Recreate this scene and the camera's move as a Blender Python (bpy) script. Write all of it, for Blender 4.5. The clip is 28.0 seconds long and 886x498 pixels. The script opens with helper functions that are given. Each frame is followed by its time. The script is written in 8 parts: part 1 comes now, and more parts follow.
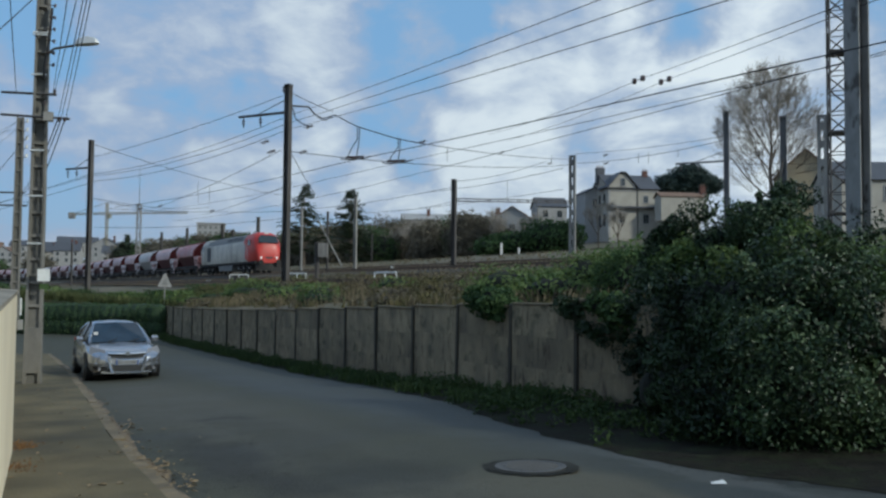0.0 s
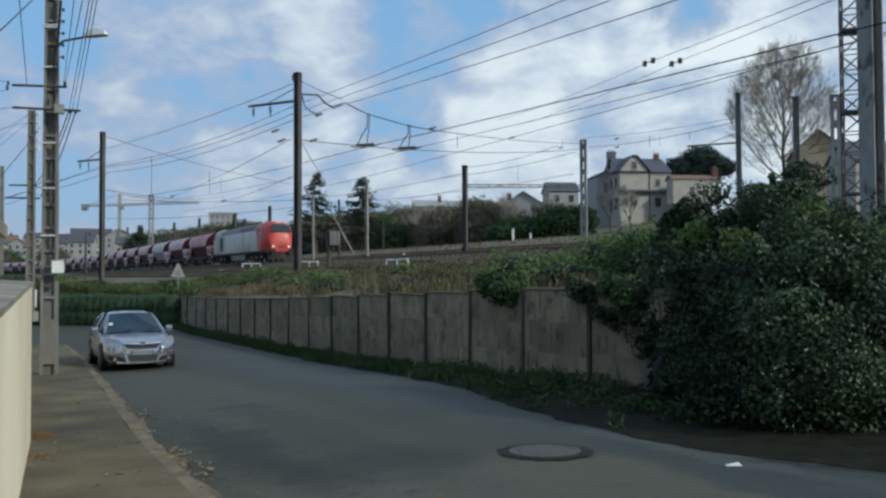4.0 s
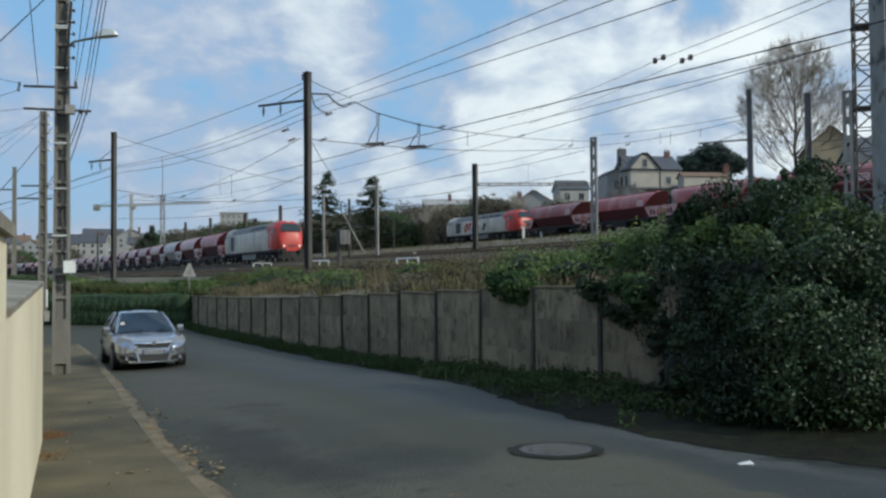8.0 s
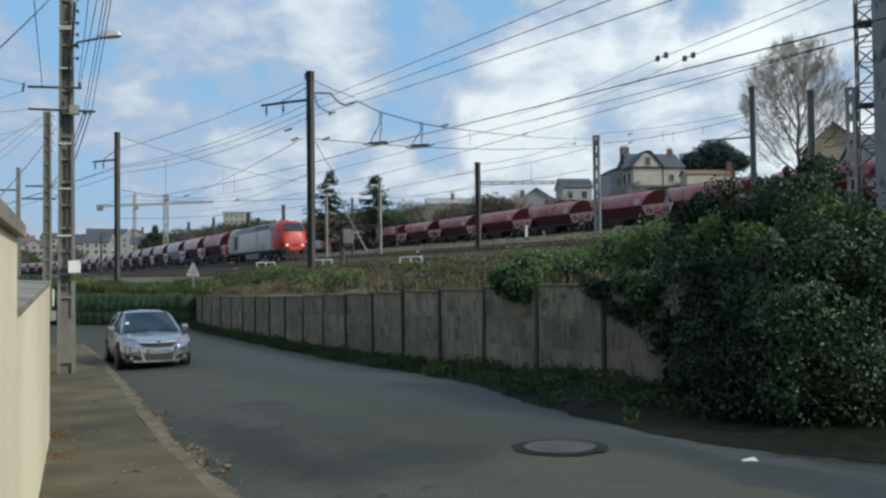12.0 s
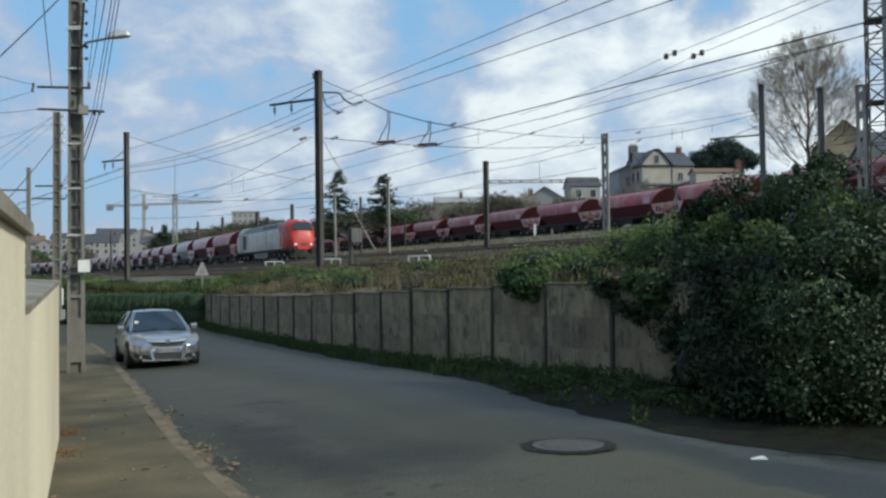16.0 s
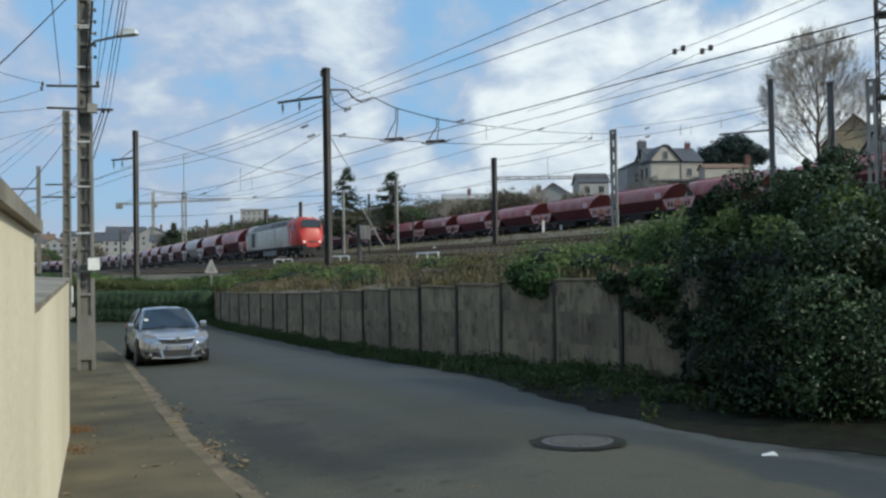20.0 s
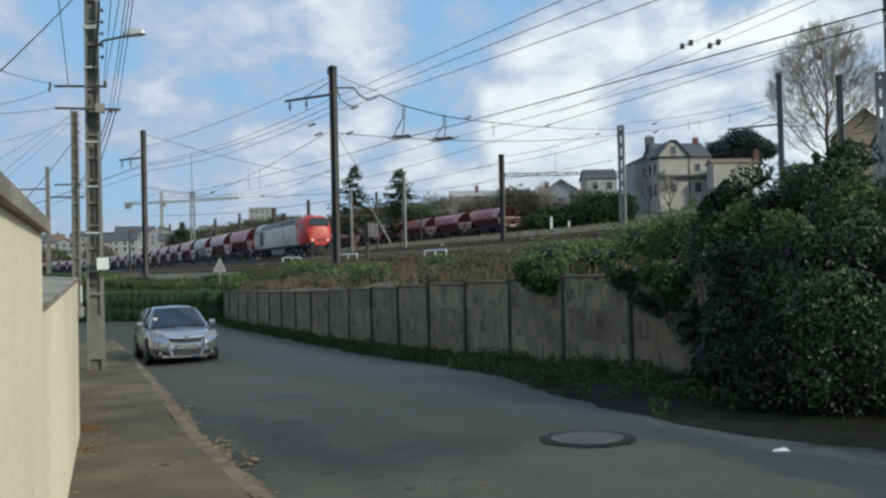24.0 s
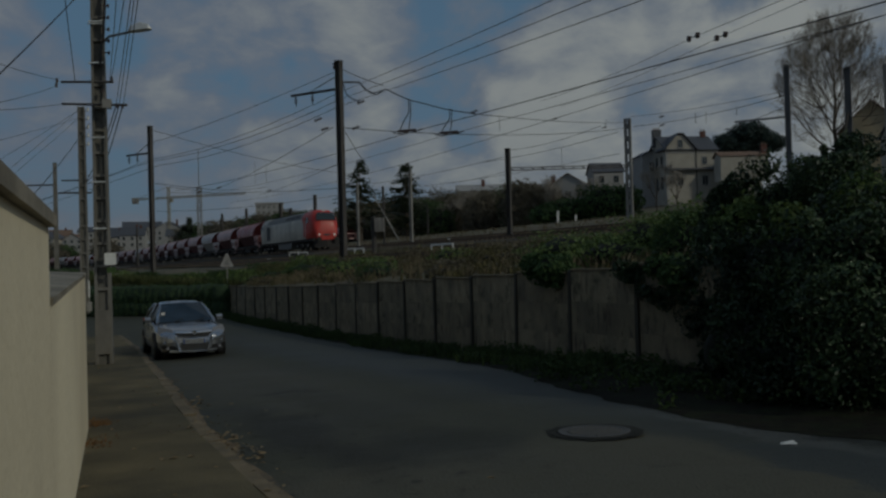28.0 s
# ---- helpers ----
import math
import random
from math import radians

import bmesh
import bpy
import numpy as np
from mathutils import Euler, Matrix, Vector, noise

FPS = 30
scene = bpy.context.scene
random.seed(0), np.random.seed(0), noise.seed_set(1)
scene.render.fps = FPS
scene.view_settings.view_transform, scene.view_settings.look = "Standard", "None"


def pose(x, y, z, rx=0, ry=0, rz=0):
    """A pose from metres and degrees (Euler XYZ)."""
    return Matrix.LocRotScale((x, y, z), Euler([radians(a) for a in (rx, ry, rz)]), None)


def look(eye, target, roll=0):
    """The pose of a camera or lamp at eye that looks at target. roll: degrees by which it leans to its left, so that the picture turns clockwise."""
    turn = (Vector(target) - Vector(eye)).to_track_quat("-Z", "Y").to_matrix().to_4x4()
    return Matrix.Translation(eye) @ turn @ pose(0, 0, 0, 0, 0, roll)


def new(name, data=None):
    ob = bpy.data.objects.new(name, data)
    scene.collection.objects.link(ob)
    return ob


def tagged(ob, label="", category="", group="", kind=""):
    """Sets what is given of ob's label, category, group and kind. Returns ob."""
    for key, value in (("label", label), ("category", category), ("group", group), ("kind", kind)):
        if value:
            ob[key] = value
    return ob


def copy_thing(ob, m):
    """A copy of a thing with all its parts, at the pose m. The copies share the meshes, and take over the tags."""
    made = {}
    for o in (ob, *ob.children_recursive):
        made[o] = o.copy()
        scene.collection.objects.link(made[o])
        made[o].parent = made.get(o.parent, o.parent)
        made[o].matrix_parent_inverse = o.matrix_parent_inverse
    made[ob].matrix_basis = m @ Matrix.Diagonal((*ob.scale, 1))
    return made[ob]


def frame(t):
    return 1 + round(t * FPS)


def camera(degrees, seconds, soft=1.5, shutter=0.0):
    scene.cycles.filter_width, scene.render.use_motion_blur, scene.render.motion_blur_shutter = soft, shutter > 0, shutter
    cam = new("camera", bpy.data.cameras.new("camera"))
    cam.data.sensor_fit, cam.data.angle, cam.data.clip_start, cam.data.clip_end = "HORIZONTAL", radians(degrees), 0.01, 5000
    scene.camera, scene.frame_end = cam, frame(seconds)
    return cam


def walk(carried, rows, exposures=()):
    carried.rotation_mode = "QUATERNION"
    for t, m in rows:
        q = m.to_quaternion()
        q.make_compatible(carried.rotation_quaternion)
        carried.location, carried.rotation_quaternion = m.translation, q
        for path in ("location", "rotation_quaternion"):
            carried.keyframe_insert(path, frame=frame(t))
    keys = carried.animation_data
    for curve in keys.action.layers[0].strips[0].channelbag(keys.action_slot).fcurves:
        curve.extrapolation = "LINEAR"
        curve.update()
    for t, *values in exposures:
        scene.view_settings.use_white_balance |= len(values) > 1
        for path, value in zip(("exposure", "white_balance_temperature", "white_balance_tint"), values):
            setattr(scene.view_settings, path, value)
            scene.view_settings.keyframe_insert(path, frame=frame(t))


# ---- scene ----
PATH = [
    (0, (-0.006, -0.047, 1.613), (0.053, 1.95, 1.707), 0.5),
    (1, (-0.007, -0.043, 1.614), (0.035, 1.955, 1.692), 0.2),
    (1.5, (-0.007, -0.038, 1.611), (0.036, 1.96, 1.69), 0.1),
    (2, (-0.001, -0.038, 1.611), (0.04, 1.96, 1.689), 0.0),
    (2.5, (-0.001, -0.039, 1.612), (0.042, 1.959, 1.685), -0.0),
    (3, (0.002, -0.039, 1.607), (0.044, 1.959, 1.676), -0.1),
    (3.5, (-0.004, -0.046, 1.612), (0.03, 1.953, 1.674), -0.2),
    (5.5, (0.001, 0.001, 1.603), (0.031, 2.0, 1.665), -0.4),
    (6, (-0.004, -0.009, 1.608), (0.019, 1.99, 1.669), -0.4),
    (6.5, (-0.001, -0.009, 1.609), (0.019, 1.99, 1.669), -0.5),
    (7, (0.006, -0.006, 1.602), (0.02, 1.993, 1.662), -0.5),
    (7.5, (0.007, -0.008, 1.606), (0.016, 1.991, 1.667), -0.5),
    (8, (0.006, -0.015, 1.607), (0.013, 1.984, 1.666), -0.5),
    (8.5, (0.004, -0.01, 1.607), (0.016, 1.989, 1.668), -0.5),
    (9, (0.001, -0.006, 1.608), (0.013, 1.994, 1.664), -0.6),
    (9.5, (0.001, -0.01, 1.607), (0.014, 1.989, 1.664), -0.5),
    (10, (0.002, 0.001, 1.604), (0.01, 2.0, 1.66), -0.5),
    (10.5, (0.01, -0.003, 1.604), (0.013, 1.996, 1.658), -0.6),
    (11, (-0.001, -0.004, 1.601), (-0.001, 1.995, 1.656), -0.6),
    (11.5, (-0.004, -0.039, 1.606), (-0.004, 1.96, 1.661), -0.6),
    (12, (-0.005, -0.054, 1.604), (-0.005, 1.945, 1.66), -0.7),
    (12.5, (0.001, -0.049, 1.604), (-0.005, 1.95, 1.66), -0.7),
    (14.5, (0.008, -0.036, 1.596), (0.0, 1.963, 1.654), -0.7),
    (15, (0.003, -0.041, 1.598), (-0.008, 1.958, 1.654), -0.8),
    (15.5, (-0.002, -0.039, 1.599), (-0.016, 1.96, 1.654), -0.8),
    (16, (0.003, -0.046, 1.597), (-0.017, 1.953, 1.651), -0.8),
    (16.5, (-0.002, -0.033, 1.595), (-0.023, 1.966, 1.65), -0.8),
    (17, (0.003, -0.036, 1.599), (-0.02, 1.964, 1.65), -0.9),
    (17.5, (-0.006, -0.036, 1.595), (-0.028, 1.963, 1.652), -0.8),
    (18, (0.003, -0.036, 1.595), (-0.022, 1.963, 1.65), -0.9),
    (18.5, (-0.001, -0.039, 1.596), (-0.028, 1.96, 1.646), -1.0),
    (19, (0.0, -0.031, 1.595), (-0.029, 1.968, 1.645), -1.0),
    (19.5, (-0.002, -0.03, 1.594), (-0.037, 1.97, 1.64), -1.0),
    (20, (0.003, -0.035, 1.593), (-0.037, 1.964, 1.64), -1.0),
    (20.5, (0.005, -0.023, 1.592), (-0.04, 1.976, 1.636), -1.1),
    (21, (0.011, -0.009, 1.598), (-0.033, 1.99, 1.642), -1.1),
    (21.5, (-0.003, -0.017, 1.592), (-0.049, 1.982, 1.634), -1.2),
    (23.5, (0.001, -0.009, 1.592), (-0.056, 1.99, 1.635), -1.3),
    (24, (0.003, -0.013, 1.59), (-0.056, 1.986, 1.631), -1.4),
    (24.5, (0.004, -0.008, 1.592), (-0.057, 1.991, 1.629), -1.4),
    (25, (0.004, -0.009, 1.588), (-0.057, 1.99, 1.622), -1.4),
    (25.5, (0.005, -0.006, 1.588), (-0.061, 1.993, 1.618), -1.5),
    (26, (0.008, -0.016, 1.588), (-0.062, 1.982, 1.619), -1.5),
    (26.5, (0.013, -0.013, 1.585), (-0.057, 1.986, 1.618), -1.6),
    (27, (0.011, 0.0, 1.587), (-0.058, 1.998, 1.621), -1.6),
    (27.5, (0.013, -0.007, 1.585), (-0.061, 1.992, 1.615), -1.6),
    (28, (0.006, -0.009, 1.585), (-0.069, 1.99, 1.613), -1.6),
]
DEGREES = 55.19
cam = camera(DEGREES, 28.0, soft=2.5)
walk(cam, [(t, look(eye, target, roll)) for t, eye, target, roll in PATH],
     [(t, e, k, 1) for t, e, k in ((0.0, -0.33, 5880), (3.0, -0.25, 5920), (6.0, -0.16, 6030), (12.0, -0.06, 6220), (21.0, -0.05, 6200), (26.0, 0.0, 6330), (27.2, 0.08, 6380), (27.5, -0.15, 6380), (27.7, -0.6, 6380), (27.85, -1.2, 6380), (28.0, -2.1, 6380))])

# ---- light: high broken cloud, a veiled sun to the side of the street ----
SUN_DIR = Vector((0.77, -0.42, 0.48)).normalized()
world = bpy.data.worlds.new("sky")
scene.world = world
world.use_nodes = True
wt = world.node_tree
wt.nodes.clear()


def wn(kind, **kw):
    n = wt.nodes.new(kind)
    for k, v in kw.items():
        n.inputs[k].default_value = v
    return n


def wmath(op, a, b=None, c=None):
    n = wt.nodes.new("ShaderNodeMath")
    n.operation = op
    for i, v in enumerate((a, b, c)):
        if v is None:
            continue
        if isinstance(v, (int, float)):
            n.inputs[i].default_value = v
        else:
            wt.links.new(v, n.inputs[i])
    return n.outputs[0]


def wmix(fac, a, b):
    n = wt.nodes.new("ShaderNodeMix")
    n.data_type = "RGBA"
    for i, v in ((0, fac), (6, a), (7, b)):
        if isinstance(v, (tuple, float)):
            n.inputs[i].default_value = v
        else:
            wt.links.new(v, n.inputs[i])
    return n.outputs[2]


geo = wt.nodes.new("ShaderNodeTexCoord")
sky = wt.nodes.new("ShaderNodeTexSky")
sky.sky_type, sky.sun_disc = "NISHITA", False
sky.sun_elevation = math.asin(SUN_DIR.z)
sky.sun_rotation = math.atan2(SUN_DIR.x, SUN_DIR.y)
sky.dust_density, sky.ozone_density = 1.5, 2.0
sep = wt.nodes.new("ShaderNodeSeparateXYZ")
wt.links.new(geo.outputs["Generated"], sep.inputs[0])
dx, dy, dz = sep.outputs
# clouds lie on a flat layer: directions are spread by the height above the horizon
up = wmath("ADD", wmath("MAXIMUM", dz, 0.0), 0.38)
com = wt.nodes.new("ShaderNodeCombineXYZ")
wt.links.new(wmath("DIVIDE", dx, up), com.inputs[0])
wt.links.new(wmath("DIVIDE", dy, up), com.inputs[1])
big = wn("ShaderNodeTexNoise", Scale=2.9, Detail=10.0, Roughness=0.56, Distortion=0.25)
big.noise_dimensions = "4D"
big.inputs["W"].default_value = 3.7
wt.links.new(com.outputs[0], big.inputs["Vector"])
soft_n = wn("ShaderNodeTexNoise", Scale=1.1, Detail=4.0, Roughness=0.5)
wt.links.new(com.outputs[0], soft_n.inputs["Vector"])
puff = wn("ShaderNodeTexNoise", Scale=7.5, Detail=8.0, Roughness=0.58, Distortion=0.4)
wt.links.new(com.outputs[0], puff.inputs["Vector"])
cover = wmath("ADD", wmath("MULTIPLY", big.outputs[0], 0.80), wmath("MULTIPLY", soft_n.outputs[0], 0.24))
cover = wmath("ADD", cover, wmath("MULTIPLY_ADD", puff.outputs[0], 0.34, -0.14))
# larger masses of cloud (+) and openings (-): direction, width, amount; their outline is ragged by the fine noise
CLOUD_MASSES = [
    ((-0.328, 0.923, 0.203), 0.080, 0.10),
    ((0.116, 0.967, 0.227), 0.127, 0.10),
    ((0.250, 0.932, 0.262), 0.153, 0.10),
    ((-0.219, 0.957, 0.190), 0.060, 0.06),
    ((-0.065, 0.970, 0.236), 0.073, 0.06),
    ((0.051, 0.989, 0.136), 0.073, 0.06),
    ((0.301, 0.942, 0.149), 0.120, 0.06),
    ((0.425, 0.881, 0.209), 0.133, 0.08),
    ((-0.429, 0.887, 0.172), 0.060, 0.04),
    ((-0.141, 0.952, 0.271), 0.060, 0.05),
    ((-0.256, 0.929, 0.266), 0.040, 0.04),
    ((0.058, 0.952, 0.301), 0.047, -0.16),
    ((-0.038, 0.953, 0.300), 0.053, -0.12),
    ((-0.054, 0.983, 0.176), 0.050, -0.14),
    ((-0.001, 0.987, 0.163), 0.047, -0.12),
    ((-0.107, 0.987, 0.121), 0.047, -0.10),
    ((-0.374, 0.921, 0.107), 0.040, -0.10),
    ((-0.399, 0.874, 0.276), 0.060, -0.10),
    ((0.290, 0.912, 0.292), 0.060, -0.22),
    ((-0.226, 0.960, 0.168), 0.037, -0.03),
    ((-0.276, 0.935, 0.224), 0.023, -0.03),
    ((0.205, 0.964, 0.170), 0.047, -0.03),
    ((-0.198, 0.951, 0.239), 0.030, -0.03),
    ((-0.363, 0.900, 0.241), 0.033, -0.07),
    ((-0.055, 0.990, 0.128), 0.060, 0.10),
    ((0.097, 0.986, 0.139), 0.090, 0.10),
    ((-0.234, 0.967, 0.101), 0.060, 0.08),
    ((-0.334, 0.937, 0.105), 0.060, 0.08),
    ((0.011, 0.996, 0.091), 0.060, 0.10),
    ((0.149, 0.983, 0.105), 0.060, 0.08),
]
rag = wn("ShaderNodeTexNoise", Scale=16.0, Detail=6.0, Roughness=0.6)
wt.links.new(geo.outputs["Generated"], rag.inputs["Vector"])
bent = wt.nodes.new("ShaderNodeVectorMath")
bent.operation = "MULTIPLY_ADD"
bent.inputs[1].default_value = (0.09, 0.09, 0.07)
wt.links.new(rag.outputs["Color"], bent.inputs[0])
wt.links.new(geo.outputs["Generated"], bent.inputs[2])
for way, wide, amount in CLOUD_MASSES:
    far = wt.nodes.new("ShaderNodeVectorMath")
    far.operation = "DISTANCE"
    wt.links.new(bent.outputs[0], far.inputs[0])
    far.inputs[1].default_value = (way[0] + 0.045, way[1] + 0.045, way[2] + 0.035)
    fall = wt.nodes.new("ShaderNodeMapRange")
    fall.interpolation_type = "SMOOTHERSTEP"
    wt.links.new(far.outputs["Value"], fall.inputs[0])
    for i, v in enumerate((0.0, wide * 1.25, amount, 0.0)):
        fall.inputs[i + 1].default_value = v
    cover = wmath("ADD", cover, fall.outputs[0])
ramp = wt.nodes.new("ShaderNodeMapRange")
ramp.interpolation_type = "SMOOTHSTEP"
wt.links.new(cover, ramp.inputs[0])
ramp.inputs[1].default_value, ramp.inputs[2].default_value = 0.42, 0.60
shade = wt.nodes.new("ShaderNodeMapRange")
shade.interpolation_type = "SMOOTHSTEP"
wt.links.new(cover, shade.inputs[0])
shade.inputs[1].default_value, shade.inputs[2].default_value = 0.52, 0.74
# whiter towards the right where the sun stands, blue-grey towards the far town
side = wmath("MULTIPLY_ADD", dx, 0.9, 0.55)
white = wmix(shade.outputs[0], (5.9, 6.7, 8.5, 1), (12.6, 12.7, 12.9, 1))
grey = wmix(shade.outputs[0], (5.0, 5.9, 8.2, 1), (8.9, 9.3, 10.0, 1))
n_side = wt.nodes.new("ShaderNodeClamp")
wt.links.new(side, n_side.inputs[0])
cloud = wmix(n_side.outputs[0], grey, white)
blue = wmix(0.75, sky.outputs[0], (3.9, 6.9, 11.0, 1))
haze = wmath("POWER", 2.718, wmath("MULTIPLY", wmath("MAXIMUM", dz, 0.0), -11.0))
air = wmix(wmath("MULTIPLY", haze, 0.85), wmix(ramp.outputs[0], blue, cloud), wmix(n_side.outputs[0], (4.9, 5.6, 7.0, 1), (8.0, 8.4, 9.0, 1)))
bg = wt.nodes.new("ShaderNodeBackground")
wt.links.new(air, bg.inputs[0])
bg.inputs[1].default_value = 0.085
out = wt.nodes.new("ShaderNodeOutputWorld")
wt.links.new(bg.outputs[0], out.inputs[0])

sun_data = bpy.data.lights.new("sun", "SUN")
sun_data.energy, sun_data.angle, sun_data.color = 3.0, radians(5), (1.0, 0.92, 0.79)
sun = new("sun", sun_data)
sun.matrix_world = look((0, 0, 60), tuple(Vector((0, 0, 60)) - SUN_DIR))


# ---- materials ----
def mat(name, col, rough=0.8, metal=0.0, var=0.25, scale=3.0, fine=40.0, bump=0.15, dirt=None, dirt_amt=0.35,
        streak=0.0, spread=0.0, spec=0.5, coords="Object", shift=True, edge_of=(0.45, 0.68)):
    """Base colour with two scales of variation, optional dirt colour, vertical streaks, and bump."""
    m = bpy.data.materials.new(name)
    m.use_nodes = True
    t = m.node_tree
    b = t.nodes["Principled BSDF"]
    b.inputs["Roughness"].default_value, b.inputs["Metallic"].default_value = rough, metal
    b.inputs["Specular IOR Level"].default_value = spec
    tc = t.nodes.new("ShaderNodeTexCoord" if coords != "Position" else "ShaderNodeNewGeometry")
    n1, n2 = t.nodes.new("ShaderNodeTexNoise"), t.nodes.new("ShaderNodeTexNoise")
    n1.inputs["Scale"].default_value, n1.inputs["Detail"].default_value = scale, 5
    n2.inputs["Scale"].default_value, n2.inputs["Detail"].default_value = fine, 3
    for n in (n1, n2):
        t.links.new(tc.outputs[coords], n.inputs["Vector"])
    if spread and shift:
        oi0 = t.nodes.new("ShaderNodeObjectInfo")
        sh = t.nodes.new("ShaderNodeVectorMath")
        sh.operation = "MULTIPLY_ADD"
        sh.inputs[1].default_value = (1, 1, 1)
        off = t.nodes.new("ShaderNodeVectorMath")
        off.operation = "SCALE"
        off.inputs[0].default_value = (37, 51, 23)
        t.links.new(oi0.outputs["Random"], off.inputs["Scale"])
        t.links.new(tc.outputs[coords], sh.inputs[0])
        t.links.new(off.outputs[0], sh.inputs[2])
        base_vec = sh.outputs[0]
        for n in (n1, n2):
            t.links.new(base_vec, n.inputs["Vector"])
    else:
        base_vec = tc.outputs[coords]
    if streak:
        mp = t.nodes.new("ShaderNodeMapping")
        mp.inputs["Scale"].default_value = (1, 1, streak)
        t.links.new(base_vec, mp.inputs[0])
        t.links.new(mp.outputs[0], n1.inputs["Vector"])

    def mix(kind, fac, a, c):
        n = t.nodes.new("ShaderNodeMix")
        n.data_type, n.blend_type = "RGBA", kind
        for i, v in ((0, fac), (6, a), (7, c)):
            if isinstance(v, (tuple, float)):
                n.inputs[i].default_value = v
            else:
                t.links.new(v, n.inputs[i])
        return n.outputs[2]

    def ranged(src, lo, hi, a, c):
        n = t.nodes.new("ShaderNodeMapRange")
        for i, v in enumerate((lo, hi, a, c)):
            n.inputs[i + 1].default_value = v
        t.links.new(src, n.inputs[0])
        return n.outputs[0]

    c = (*col, 1.0)
    lo = (*[v * (1 - var) for v in col], 1.0)
    hi = (*[min(1.0, v * (1 + var)) for v in col], 1.0)
    c = mix("MIX", ranged(n1.outputs[0], 0.3, 0.7, 0.0, 1.0), lo, hi)
    c = mix("MIX", ranged(n2.outputs[0], 0.35, 0.75, 0.0, var), c, (*[v * 0.6 for v in col], 1.0))
    if dirt:
        n3 = t.nodes.new("ShaderNodeTexNoise")
        n3.inputs["Scale"].default_value, n3.inputs["Detail"].default_value = scale * 0.6, 6
        src = base_vec if not streak else mp.outputs[0]
        t.links.new(src, n3.inputs["Vector"])
        c = mix("MIX", ranged(n3.outputs[0], edge_of[0], edge_of[1], 0.0, dirt_amt), c, (*dirt, 1.0))
    if spread:
        oi = t.nodes.new("ShaderNodeObjectInfo")
        hs = t.nodes.new("ShaderNodeHueSaturation")
        t.links.new(ranged(oi.outputs["Random"], 0.0, 1.0, 1 - spread, 1 + spread), hs.inputs["Value"])
        t.links.new(c, hs.inputs["Color"])
        c = hs.outputs[0]
    t.links.new(c, b.inputs["Base Color"])
    t.links.new(ranged(n1.outputs[0], 0.3, 0.7, max(0.02, rough - 0.1), min(1.0, rough + 0.08)), b.inputs["Roughness"])
    if bump:
        bp = t.nodes.new("ShaderNodeBump")
        bp.inputs["Strength"].default_value, bp.inputs["Distance"].default_value = bump, 0.02
        t.links.new(n2.outputs[0], bp.inputs["Height"])
        t.links.new(bp.outputs[0], b.inputs["Normal"])
    return m


def leaf_mat(name, col, col2, gloss=0.45, through_light=0.25, spec=0.3):
    """Leaves: colour by leaf, a little light coming through."""
    m = bpy.data.materials.new(name)
    m.use_nodes = True
    t = m.node_tree
    b = t.nodes["Principled BSDF"]
    g = t.nodes.new("ShaderNodeNewGeometry")
    n = t.nodes.new("ShaderNodeMix")
    n.data_type = "RGBA"
    patch = t.nodes.new("ShaderNodeTexNoise")
    patch.inputs["Scale"].default_value, patch.inputs["Detail"].default_value = 1.3, 3
    t.links.new(g.outputs["Position"], patch.inputs["Vector"])
    wide = t.nodes.new("ShaderNodeMapRange")
    t.links.new(patch.outputs[0], wide.inputs[0])
    for i, v in enumerate((0.36, 0.64, -0.35, 0.45)):
        wide.inputs[i + 1].default_value = v
    both = t.nodes.new("ShaderNodeMath")
    both.operation, both.use_clamp = "ADD", True
    t.links.new(g.outputs["Random Per Island"], both.inputs[0])
    t.links.new(wide.outputs[0], both.inputs[1])
    t.links.new(both.outputs[0], n.inputs[0])
    n.inputs[6].default_value, n.inputs[7].default_value = (*col, 1), (*col2, 1)
    t.links.new(n.outputs[2], b.inputs["Base Color"])
    b.inputs["Roughness"].default_value = gloss
    b.inputs["Specular IOR Level"].default_value = spec
    tl = t.nodes.new("ShaderNodeBsdfTranslucent")
    t.links.new(n.outputs[2], tl.inputs[0])
    ms = t.nodes.new("ShaderNodeMixShader")
    ms.inputs[0].default_value = through_light
    t.links.new(b.outputs[0], ms.inputs[1])
    t.links.new(tl.outputs[0], ms.inputs[2])
    t.links.new(ms.outputs[0], t.nodes["Material Output"].inputs[0])
    return m


def glow(name, col, power):
    m = bpy.data.materials.new(name)
    m.use_nodes = True
    b = m.node_tree.nodes["Principled BSDF"]
    b.inputs["Emission Color"].default_value = (*col, 1)
    b.inputs["Emission Strength"].default_value = power
    return m


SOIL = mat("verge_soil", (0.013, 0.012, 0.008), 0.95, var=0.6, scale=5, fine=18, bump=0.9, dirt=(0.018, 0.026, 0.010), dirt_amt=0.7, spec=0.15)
PAVE = mat("pavement_asphalt", (0.142, 0.120, 0.075), 0.9, var=0.34, scale=1.1, fine=45, bump=0.5, dirt=(0.060, 0.058, 0.044), dirt_amt=0.75, spec=0.2)
KERB = mat("kerb_stone", (0.188, 0.148, 0.092), 0.9, var=0.35, scale=5, fine=35, bump=0.5, dirt=(0.095, 0.078, 0.052), dirt_amt=0.7, spread=0.07, edge_of=(0.47, 0.64))
PANEL = mat("fence_concrete", (0.225, 0.188, 0.122), 0.92, var=0.30, scale=2.6, fine=22, bump=0.5, dirt=(0.115, 0.098, 0.068), dirt_amt=0.7, streak=0.7, spread=0.16, edge_of=(0.47, 0.66))


